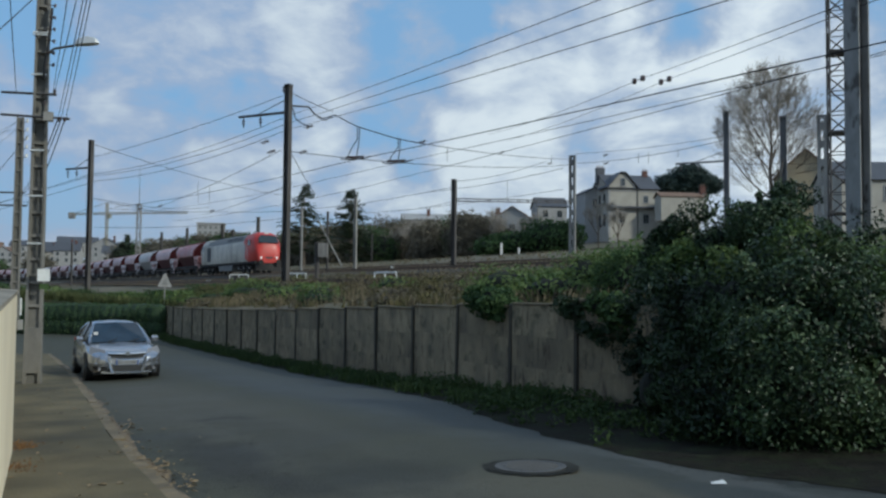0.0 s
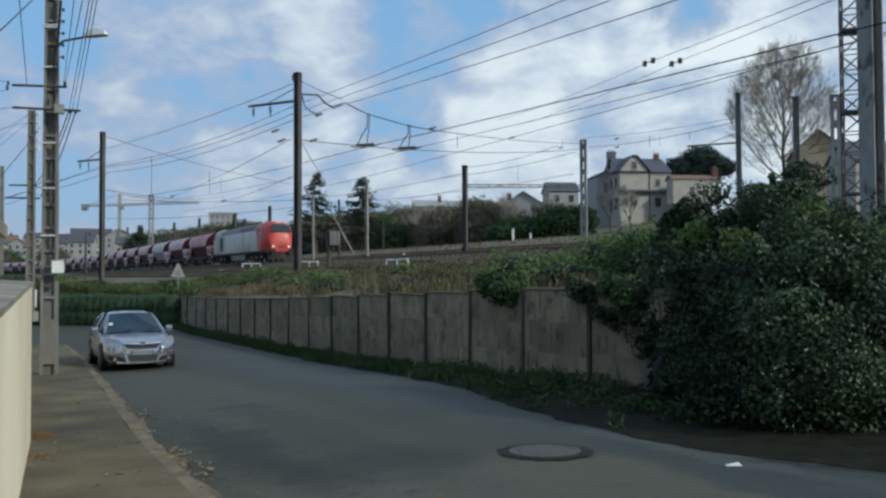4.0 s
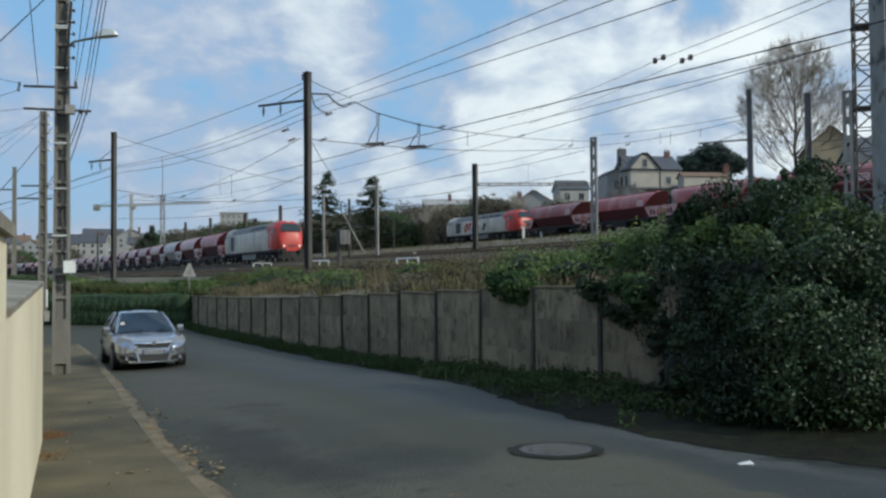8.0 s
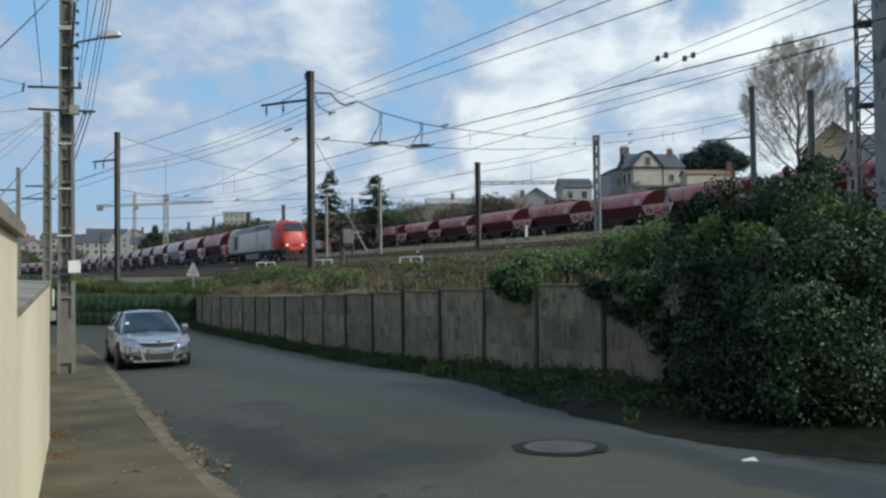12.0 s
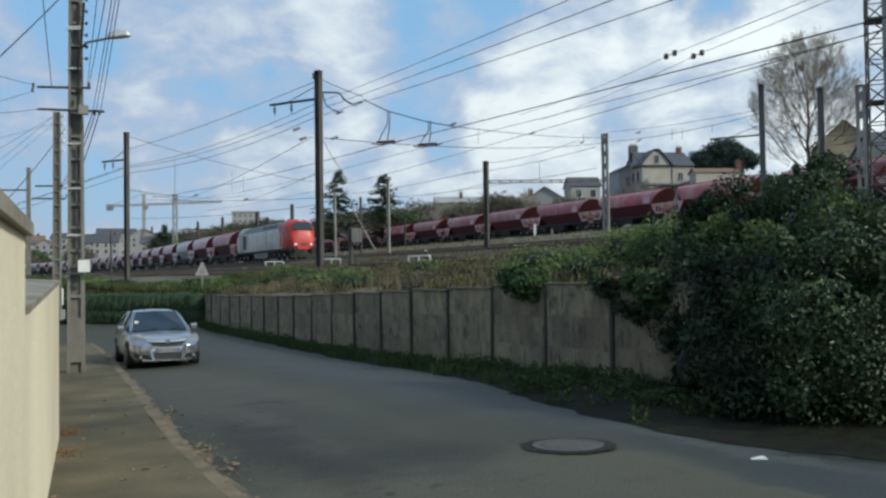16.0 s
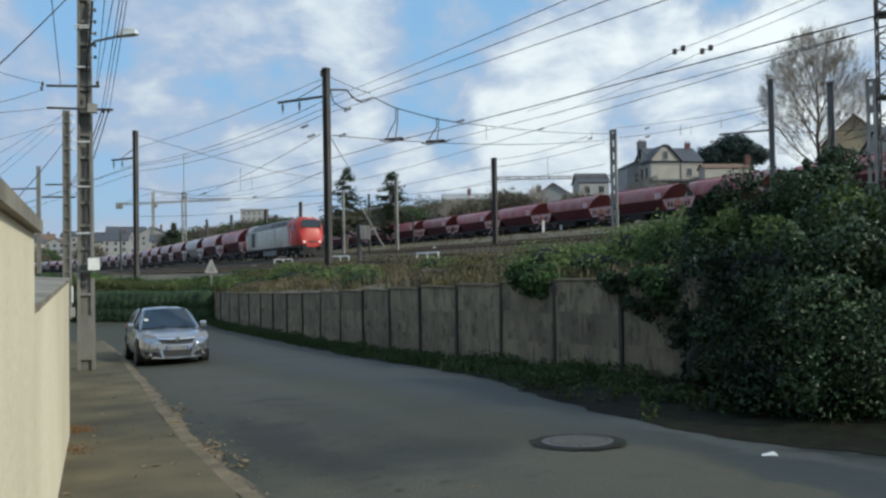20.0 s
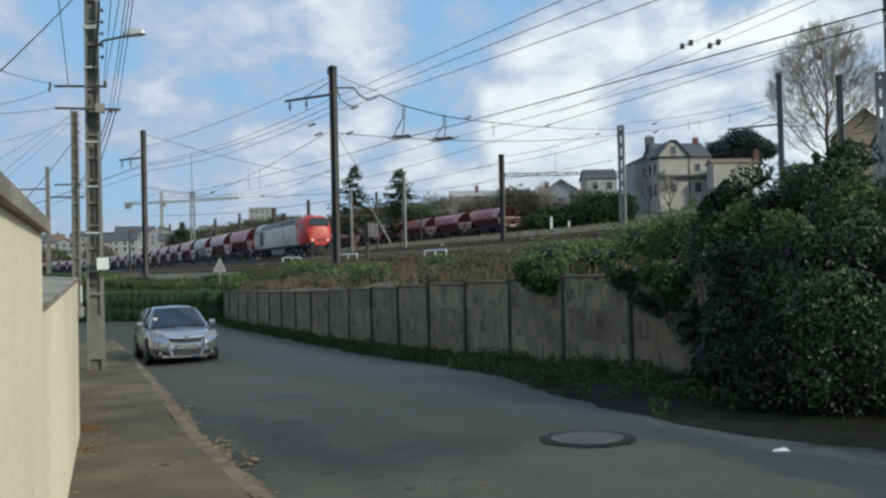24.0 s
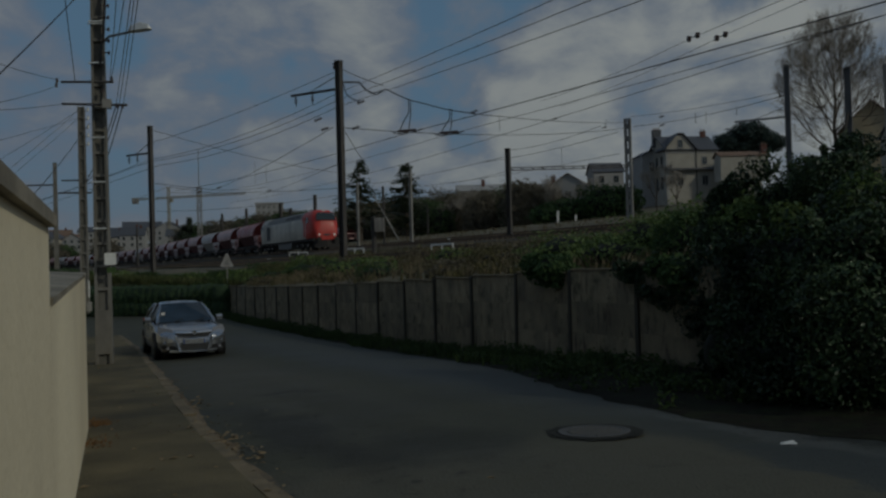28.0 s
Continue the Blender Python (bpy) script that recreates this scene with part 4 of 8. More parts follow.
def build_loco(label):
    """A Bo'Bo'-style main-line diesel, x along the track with the lamp-lit cab at +x, rail level at z = 0."""
    w = thing("diesel_locomotive", label, "locomotive")
    prof = [(-1.38, 1.15), (-1.42, 1.4), (-1.42, 2.9), (-1.36, 3.2), (-1.05, 3.75), (-0.6, 3.95), (0.6, 3.95), (1.05, 3.75), (1.36, 3.2), (1.42, 2.9), (1.42, 1.4), (1.38, 1.15)]
    part("engine_hood", Geo().rings([[(x, y, z) for y, z in prof] for x in (-7.6, 7.3)]), SILVER, w, smooth=True)

    def cab(sx, paint):
        rings = []
        for f, top, wide, low in ((7.32, 4.0, 1.425, 1.15), (8.6, 4.05, 1.425, 1.15), (9.5, 4.05, 1.42, 1.15), (10.1, 3.95, 1.38, 1.12), (10.5, 3.70, 1.32, 1.10), (10.8, 3.30, 1.24, 1.08), (11.02, 2.75, 1.14, 1.05), (11.15, 2.2, 1.05, 1.02), (11.2, 1.7, 0.98, 1.0)):
            k = (top - low) / 2.8
            n_ = max(0.0, (f - 9.5) / 1.7) * 0.20
            ring = [(-wide * (0.96 - n_), low), (-wide * (1 - n_ * 0.35), low + 0.25 * k), (-wide, low + 1.75 * k), (-wide * 0.95, low + 2.1 * k), (-wide * 0.72, low + 2.62 * k), (-wide * 0.4, low + 2.8 * k),
                    (wide * 0.4, low + 2.8 * k), (wide * 0.72, low + 2.62 * k), (wide * 0.95, low + 2.1 * k), (wide, low + 1.75 * k), (wide * (1 - n_ * 0.35), low + 0.25 * k), (wide * (0.96 - n_), low)]
            rings.append([(sx * f, y, z) for y, z in ring])
        c = part("cab", Geo().rings(rings), paint, w, smooth=True)
        if paint is LOCO_RED:
            part("cab_band", Geo().rings([[(sx * f, y * 1.004, z + 0.003) for y, z in prof] for f in (7.25, 8.75)], cap=False), SILVER, c, "silver band behind the cab", smooth=True)
        a, b = Vector((sx * 10.50, 0, 3.66)), Vector((sx * 10.98, 0, 2.90))
        out_ = Vector((sx * 0.83, 0, 0.56)) * 0.12
        part("windscreen", Geo().rings([[a + out_ * k2 + Vector((0, -0.72, 0)), a + out_ * k2 + Vector((0, 0.72, 0)), a.lerp(b, 0.3) + out_ * k2 + Vector((0, 0.92, 0)), b + out_ * k2 + Vector((0, 1.0, 0)), b + out_ * k2 + Vector((0, -1.0, 0)), a.lerp(b, 0.3) + out_ * k2 + Vector((0, -0.92, 0))] for k2 in (0, 1)]), GLASS, c, "dark windscreen")
        for sy in (-1, 1):
            part("cab_side_window", Geo().box((sx * 9.3, sy * 1.425, 3.0), (0.75, 0.03, 0.55)), GLASS, c)
            part("cab_door", Geo().box((sx * 8.35, sy * 1.43, 2.35), (0.7, 0.03, 2.0)), paint, c)
            part("headlamp", Geo().cyl((sx * 11.16, sy * 0.78, 1.5), 0.11, 0.12, "X", 14), LIT if sx > 0 else WHITE, c, "lit headlamp" if sx > 0 else "headlamp")
            part("handrail", Geo().tube([(sx * 8.85, sy * 1.47, 1.5), (sx * 8.85, sy * 1.47, 3.0)], 0.025, n=5), WHITE, c)
            part("buffer", Geo().cyl((sx * 11.35, sy * 0.87, 1.05), 0.11, 0.4, "X", 10).cyl((sx * 11.52, sy * 0.87, 1.05), 0.25, 0.05, "X", 14), DARK, c)
        part("top_lamp", Geo().box((sx * 10.2, 0, 3.93), (0.15, 0.4, 0.1)), WHITE, c)
        part("nose_grille", Geo().box((sx * 11.2, 0, 1.5), (0.08, 0.7, 0.16)), LOCO_DARK, c, "dark grille low on the nose")
        part("snowplough", Geo().rings([[(sx * 11.0, -1.25, 0.95), (sx * 11.3, 0, 0.95), (sx * 11.0, 1.25, 0.95), (sx * 10.7, 1.25, 0.95), (sx * 10.7, -1.25, 0.95)],
                                        [(sx * 11.1, -1.25, 0.25), (sx * 11.4, 0, 0.25), (sx * 11.1, 1.25, 0.25), (sx * 10.8, 1.25, 0.25), (sx * 10.8, -1.25, 0.25)]]), DARK, c)
    cab(1, LOCO_RED)
    cab(-1, SILVER)
    for sy in (-1, 1):
        part("radiator_grille", Geo().box((-6.4, sy * 1.43, 2.25), (1.6, 0.04, 1.6)), LOCO_DARK, w, "dark intake grille")
        for k in range(6):
            part("door_seam", Geo().box((-4.6 + k * 1.9, sy * 1.419, 2.1), (0.02, 0.02, 1.7)), SEAM, w)
        for k in range(3):
            part("roof_louvre", Geo().box((1.6 + k * 1.9, sy * 1.16, 3.56), (1.5, 0.08, 0.42), tilt=Matrix.Rotation(radians(sy * 32), 4, "X")), LOCO_DARK, w)
    for sy in (-1, 1):
        part("roof_side", Geo().rings([[(x, sy * 1.372, 3.21), (x, sy * 1.068, 3.765), (x, sy * 0.6, 3.968), (x, sy * 0.6, 3.955), (x, sy * 1.05, 3.745), (x, sy * 1.35, 3.2)] for x in (-7.55, 7.2)]), SEAM, w, "darker sloping roof side")
    part("roof_fan", Geo().cyl((-5.5, 0, 4.0), 0.75, 0.18, n=20).cyl((-3.6, 0, 4.0), 0.75, 0.18, n=20), LOCO_DARK, w)
    part("exhaust", Geo().box((0.3, 0, 4.02), (1.2, 0.7, 0.2)), LOCO_DARK, w)
    part("frame_sill", Geo().box((0, 0, 1.05), (21.9, 2.7, 0.26)), DARK, w)
    part("fuel_tank", Geo().prism([(-2.6, 0.35), (2.6, 0.35), (2.9, 0.95), (-2.9, 0.95)], -1.25, 1.25), SEAM, w, "grey fuel tank")
    for x in (-7.2, 7.2):
        bogie(w, x, 0.53, (-1.85, 0, 1.85), 2.2)
    return w


def bezier_track(s0, z):
    """Way of the stabled train's track: straight past the yard, then bending left."""
    p, ang, pts = Vector((29.05 + 0.525 * 60, -60.0)), math.atan2(1.0, -0.525), []
    run = 0.0
    for k in range(110):
        pts.append((p.copy(), ang, run))
        step = 5.0
        if p.y > 190:
            ang += step / 780
        p = p + Vector((math.cos(ang), math.sin(ang))) * step
        run += step
    return pts


T1 = bezier_track(0, 3.0)
T1_Z, T2_Z = 3.0, 6.45
T2_DIR = Vector((-0.494, 1.0)).normalized()
T2_P0 = Vector((69.8, 0.0))


def t1_at(run):
    k = min(int(run / 5.0), len(T1) - 2)
    p, a, _ = T1[k]
    q, b, _ = T1[k + 1]
    f = run / 5.0 - k
    return p.lerp(q, f), math.degrees(a + (b - a) * f)


def t2_at(q):
    return T2_P0 + T2_DIR * q


def build_railway():
    lay_track([p for p, _, _ in T1], T1_Z, "track_near", "railway track of rusty rails on dark ballast")
    lay_track([t2_at(q) for q in range(-420, 700, 40)], T2_Z, "track_far", "main line track on a low embankment")
    for k, (dm, z) in enumerate(((-9.5, 2.04), (-5.0, 2.38), (8.0, 3.30), (16.0, 4.15))):
        pts = [p + Vector((0.885, 0.465)) * dm for p, _, _ in T1[4:60]]
        lay_track(pts, z, "yard_track", "rusty yard track sunk in dry grass", ballast=False)
    red = build_wagon(RED, label="dark red bogie hopper wagon with barrel roof")
    grey = build_wagon(GREYW, label="weathered grey bogie hopper wagon with barrel roof", frame_paint=PALE_W)
    # the dusty set is the red wagon with sheen painted in
    dusty = build_wagon(RED_SHEEN, label="pinkish-red bogie hopper wagon, sheen in its colour, white end frames", frame_paint=PALE_W)
    loco = build_loco("silver diesel locomotive with bright red cab, lamps lit")
    # the stabled train: the red cab looks towards the street
    front = (Vector((29.05 - 0.525 * 82.7, 82.7)) - T1[0][0]).length
    p, a = t1_at(front + 11.5)
    loco.matrix_basis = pose(p.x, p.y, T1_Z, rz=a + 180)
    for k in range(20):
        p, a = t1_at(front + 23.3 + 6.95 + 13.9 * k)
        src = grey if k in (2, 9, 12, 15, 18) else (red if k == 0 else dusty)
        o = copy_thing(src, pose(p.x, p.y, T1_Z, rz=a + 180))
        tagged(o, group="wagons of the standing train")
    # the moving train: loco ahead going away, red cab towards its wagons
    movers = []
    l2 = copy_thing(loco, pose(*t2_at(0), T2_Z))
    tagged(l2, "silver diesel locomotive with paint scrawls and red rear cab, rolling")
    for sy in (-1, 1):
        for x0, z0, r0, ink, lab in ((-3.7, 2.2, 0.6, LOCO_RED, "red sprayed scrawl"), (-2.6, 2.3, 0.55, LOCO_RED, "red sprayed scrawl"), (-1.4, 2.0, 0.55, BLUE, "blue sprayed scrawl"), (0.3, 2.0, 0.5, WHITE, "white sprayed scrawl"), (1.9, 2.1, 0.45, DARK, "black sprayed scrawl")):
            g = Geo()
            g.tube([(x0 + r0 * math.cos(a * 0.9) * (0.6 + 0.4 * math.sin(a * 2.3)), sy * 1.45, z0 + r0 * 1.1 * math.sin(a * 1.1)) for a in range(9)], 0.11, n=5)
            part("scrawl", g, ink, l2, lab)
    movers.append((l2, 11.5, 180.0))
    for k in range(23):
        o = copy_thing(red, pose(*t2_at(0), T2_Z))
        tagged(o, "dark red hopper wagon with pale end frames, rolling", group="wagons of the rolling train")
        movers.append((o, 24.0 + 6.95 + 13.9 * k, 0.0))
    for o in (red, grey, dusty):
        for c in (*o.children_recursive, o):
            bpy.data.objects.remove(c)
    return movers


RUN = [(0.0, -17.5), (6.2, 114.8), (8.0, 153.3), (11.0, 216.8), (15.0, 300.2), (17.0, 341.9), (20.0, 404.0), (23.5, 475.5), (26.5, 536.5), (28.0, 567.0)]


def motions():
    ang = math.degrees(math.atan2(T2_DIR.y, T2_DIR.x))
    for o, back, turn in MOVERS:
        walk(o, [(t, pose(*t2_at(q - back), T2_Z, rz=ang + turn)) for t, q in RUN])


# ---- masts, poles and wires ----
def h_mast(p, top, wide, label, material, name="catenary_mast", deep=None, rz=-27.5, arms=(), group="catenary masts", web_material=None):
    """A steel H-section mast on a concrete foot. arms: (height, reach) brackets, reach along the mast's x."""
    x, y, z = p
    g_z = min(z, ground_z(x, y)) - 0.3
    t = thing(name, label, "railway mast", pose(x, y, g_z, rz=rz), group)
    h = top - g_z
    d = deep or wide
    k = wide * 0.09
    part("flange", Geo().box((-wide / 2 + k / 2, 0, h / 2), (k, d, h)), material, t)
    part("flange", Geo().box((wide / 2 - k / 2, 0, h / 2), (k, d, h)), material, t)
    part("web", Geo().box((0, 0, h / 2), (wide - 2 * k, k, h - 0.02)), web_material or material, t)
    part("foot", Geo().box((0, 0, 0.22), (wide * 1.6, d * 1.6, 0.6)), POST, t, "concrete foot")
    part("cap_plate", Geo().box((0, 0, h + 0.03), (wide * 1.15, d * 1.15, 0.06)), material, t)
    for zz, reach in arms:
        b = part("bracket", Geo().box((reach / 2, 0, zz - g_z), (abs(reach), 0.09, 0.12)).tube([(0, 0, zz - g_z + 0.75), (reach * 0.6, 0, zz - g_z + 0.06)], 0.025, n=5), material, t)
        for f in (0.55, 0.9):
            part("insulator", Geo().tube([(reach * f, 0, zz - g_z - 0.06), (reach * f, 0, zz - g_z - 0.62)], 0.03, n=6).cyl((reach * f, 0, zz - g_z - 0.25), 0.09, 0.05, n=10).cyl((reach * f, 0, zz - g_z - 0.4), 0.09, 0.05, n=10), INSUL, b)
    return t


def web_mast(p, top, wide, label, rz=-27.5, deep=0.3, name="catenary_mast", group="catenary masts", material=None):
    """A concrete mast of two legs joined by cross webs."""
    x, y, z = p
    material = material or MAST_C
    g_z = min(z, ground_z(x, y)) - 0.3
    t = thing(name, label, "railway mast", pose(x, y, g_z, rz=rz), group)
    h = top - g_z
    leg = wide * 0.36
    part("leg", Geo().box((-wide / 2 + leg / 2, 0, h / 2), (leg, deep, h)), material, t)
    part("leg", Geo().box((wide / 2 - leg / 2, 0, h / 2), (leg, deep, h)), material, t)
    n = max(3, int(h / 1.1))
    for k in range(n):
        zc = (k + 0.5) * h / n
        part("web", Geo().box((0, 0, zc), (wide - 2 * leg, deep * 0.7, 0.5)), material, t)
    part("cap", Geo().box((0, 0, h + 0.02), (wide, deep, 0.16)), material, t)
    return t


def wire(points, r=0.018, sag=0.0, name="overhead_wire", label="dark overhead railway wire", group="overhead wires", n=10, cat="wire"):
    """A wire hanging between two ends (or through several points)."""
    pts = [Vector(p) for p in points]
    if len(pts) == 2:
        a, b = pts
        pts = [a.lerp(b, k / n) - Vector((0, 0, sag * 4 * (k / n) * (1 - k / n))) for k in range(n + 1)]
    ob = part(name, Geo().tube(pts, r, n=5), WIRE)
    return tagged(ob, label, cat, group)


def extend(p, q, by):
    """p, q and a point as many metres past q."""
    p, q = Vector(p), Vector(q)
    return q + (q - p).normalized() * by


def pole_street(p, h, base_w, top_w, label, webs=True):
    """A concrete street pole: two tapering legs with cross webs, seen on its open side."""
    x, y, z = p
    t = thing("utility_pole", label, "utility pole", pose(x, y, z - 0.15, rz=18), "street poles")
    if not webs:
        part("shaft", Geo().rings([[(-w / 2, -0.13, k), (w / 2, -0.13, k), (w / 2, 0.13, k), (-w / 2, 0.13, k)] for k, w in ((0, base_w), (h, top_w))]), POLE_C, t)
        part("cap", Geo().box((0, 0, h + 0.02), (top_w + 0.03, 0.29, 0.05)), POLE_D, t)
        return t
    for sx in (-1, 1):
        rings = []
        for k, w in ((0, base_w), (h, top_w)):
            o, i = sx * w / 2, sx * (w / 2 - w * 0.18)
            rings.append([(o, -0.14, k), (i, -0.14, k), (i, 0.14, k), (o, 0.14, k)])
        part("leg", Geo().rings(rings), POLE_C, t)
    part("back_web", Geo().rings([[(-base_w * 0.34, -0.06, 0), (base_w * 0.34, -0.06, 0), (base_w * 0.34, 0.1, 0), (-base_w * 0.34, 0.1, 0)],
                                  [(-top_w * 0.34, -0.06, h), (top_w * 0.34, -0.06, h), (top_w * 0.34, 0.1, h), (-top_w * 0.34, 0.1, h)]]), POLE_D, t)
    k = 0.30
    while k < h:
        w = base_w + (top_w - base_w) * k / h
        big_web = 1.0 if k < 0.5 else 0.06
        part("cross_web", Geo().box((0, -0.05, k + big_web / 2), (w * 0.66, 0.17, big_web)), POLE_C, t)
        k += big_web + 0.46
    return t


POLE_D = mat("pole_recess", (0.145, 0.138, 0.12), 0.92, var=0.25, scale=3, fine=30, bump=0.2)


def build_street_poles():
    bx, by, bz = (-8.56, 19.20, -0.48)
    p = pole_street((bx, by, bz), 10.2, 0.365, 0.255, "grey concrete street pole with street lamp and cable brackets")
    def rel(q):
        return p.matrix_basis.inverted() @ Vector(q)
    lamp_a, lamp_b = rel((-8.47, 19.10, 6.79)), rel((-7.60, 18.60, 6.89))
    arm = part("lamp_arm", Geo().tube([rel((-8.44, 19.10, 6.43)), rel((-8.42, 19.10, 6.79)), rel((-8.22, 19.00, 6.92)), lamp_b], 0.028, n=8), POLE_C, p, "curved lamp arm")
    tip = rel((-6.99, 18.40, 6.88))
    head = Geo()
    ring = []
    for f, w, hh in ((0.0, 0.05, 0.06), (0.08, 0.10, 0.14), (0.5, 0.14, 0.2), (0.85, 0.13, 0.13), (1.0, 0.05, 0.03)):
        c = lamp_b.lerp(tip, f)
        ring.append([(c.x, c.y - w, c.z), (c.x, c.y + w, c.z), (c.x, c.y + w * 0.7, c.z + hh * 0.8), (c.x, c.y, c.z + hh), (c.x, c.y - w * 0.7, c.z + hh * 0.8)])
    part("lamp_head", head.rings(ring), WHITE, p, "pale street-lamp head", smooth=True)
    for a, b in (((-9.44, 19.20, 5.97), (-8.14, 19.00, 5.88)), ((-9.43, 19.20, 5.46), (-7.75, 18.80, 5.30))):
        part("cross_arm", Geo().tube([rel(a), rel(b)], 0.03, n=6), MAST_S, p)
    for q in ((-9.54, 19.20, 6.01), (-9.56, 19.20, 5.90), (-8.17, 19.00, 5.95), (-8.38, 19.00, 5.69), (-7.98, 18.80, 5.29), (-7.85, 18.80, 5.28)):
        c = rel(q)
        part("insulator", Geo().cyl(c, 0.028, 0.10, n=8), INSUL, p)
    part("junction_box", Geo().box(rel((-8.25, 18.90, 5.36)), (0.2, 0.16, 0.2)), MAST_C, p, "pale junction box")
    part("meter_box", Geo().box(rel((-8.27, 18.95, 1.84)), (0.24, 0.16, 0.27)), WHITE, p, "white cable box on the pole")
    part("box_label", Geo().box(rel((-8.23, 18.90, 1.59)), (0.19, 0.03, 0.12)), HEDGE, p, "dark green plate")
    part("cable_duct", Geo().tube([rel((-8.33, 19.00, 4.64)), rel((-8.33, 19.00, 2.03))], 0.03, n=8), POLE_C, p, "grey cable duct")
    part("down_cable", Geo().tube([rel(q) for q in ((-8.28, 19.00, 7.84), (-8.31, 19.00, 7.33), (-8.35, 19.00, 6.88), (-8.40, 19.00, 6.56), (-8.42, 19.00, 6.24))], 0.03, n=6), WIRE, p)
    for k in range(6):
        c = rel((-8.22, 19.0, 7.9 - 0.27 * k))
        part("cable_hook", Geo().tube([c - Vector((0.16, 0, 0)), c], 0.012, n=4).cyl(c, 0.03, 0.07, n=6), INSUL, p)
    for a, b in (((-8.69, 19.00, 7.29), (-8.36, 19.00, 7.28)), ((-8.69, 19.00, 7.24), (-8.36, 19.00, 7.23)), ((-8.68, 19.00, 4.62), (-8.33, 19.00, 4.62)), ((-8.68, 19.00, 3.6), (-8.32, 19.00, 3.6)), ((-8.69, 19.00, 6.33), (-8.36, 19.00, 6.33)), ((-8.68, 19.00, 2.54), (-8.31, 19.00, 2.54))):
        part("strap", Geo().tube([rel(a), rel(b)], 0.02, n=5), WHITE, p)
    q = pole_street((-14.98, 32.00, 0.10), 7.95, 0.30, 0.24, "grey concrete street pole farther down the street")
    r = pole_street((-31.12, 62.00, -1.29), 11.1, 0.34, 0.24, "distant grey concrete pole with side bracket", False)
    for a, b in (((-15.80, 32.00, 5.08), (-14.77, 32.00, 5.07)), ((-15.93, 32.00, 4.61), (-14.65, 32.00, 4.58))):
        part("cross_arm", Geo().tube([q.matrix_basis.inverted() @ Vector(a), q.matrix_basis.inverted() @ Vector(b)], 0.035, n=6), MAST_S, q)
    for k in range(5):
        c = q.matrix_basis.inverted() @ Vector((-14.70, 31.95, 7.72)) - Vector((0, 0, 0.33 * k))
        part("insulator_pin", Geo().tube([c - Vector((0.2, 0, 0)), c], 0.014, n=5), MAST_S, q)
        part("insulator", Geo().cyl(c + Vector((0, 0, 0.06)), 0.042, 0.13, n=8), WHITE, q, "pale insulator")
    part("cross_arm", Geo().tube([r.matrix_basis.inverted() @ Vector((-33.27, 62.00, 8.08)), r.matrix_basis.inverted() @ Vector((-31.28, 62.00, 8.06))], 0.06, n=6), MAST_S, r)
    # service wires fanning out over the street
    def sw(a, b, rr=0.0055, sag=0.05, on=0.0, back=0.0):
        a, b = Vector(a), Vector(b)
        a, b = a - (b - a) * back, b + (b - a) * on
        wire([tuple(a), tuple(b)], rr, sag, "service_wire", "thin dark service cable over the street", "street cables")
    for b, a in (((-3.78, 9.00, 4.74), (-8.17, 18.90, 5.89)), ((-3.68, 9.00, 4.74), (-8.14, 18.90, 5.88)), ((-3.61, 9.00, 4.74), (-8.00, 18.80, 5.30)), ((-3.57, 9.00, 4.74), (-7.93, 18.80, 5.30)), ((-3.53, 9.00, 4.74), (-7.83, 18.80, 5.30))):
        sw(a, b, on=0.35)
    for a, b in (((-8.00, 18.80, 5.29), (-14.95, 32.00, 5.01)), ((-7.93, 18.80, 5.29), (-14.82, 32.00, 5.01)), ((-7.85, 18.80, 5.28), (-14.69, 32.00, 4.58))):
        sw(a, b, 0.012, 0.3)
    sw((-5.60, 12.00, 5.63), (-4.96, 9.00, 3.93), 0.008, on=0.9, back=0.5)
    sw((-9.54, 19.20, 6.03), (-7.61, 14.00, 5.06), on=1.0)
    sw((-9.56, 19.20, 5.88), (-7.61, 14.00, 4.59), on=1.0)
    sw((-6.81, 14.00, 6.40), (-9.07, 19.10, 5.95), 0.008, 0.02, back=0.6)
    sw((-9.43, 19.20, 5.46), (-8.15, 15.00, 4.60), on=1.2)
    for k in range(4):
        sw((-15.04, 32.00, 7.80) if k < 2 else (-15.08, 32.00, 7.48), ((-13.04, 24.00, 4.90), (-13.04, 24.00, 5.27), (-11.96, 22.00, 5.29), (-14.13, 26.00, 4.91))[k], on=1.2)
    sw((-14.21, 31.00, 7.08), (-10.86, 20.00, 3.45), 0.012, 0.3, on=0.8)


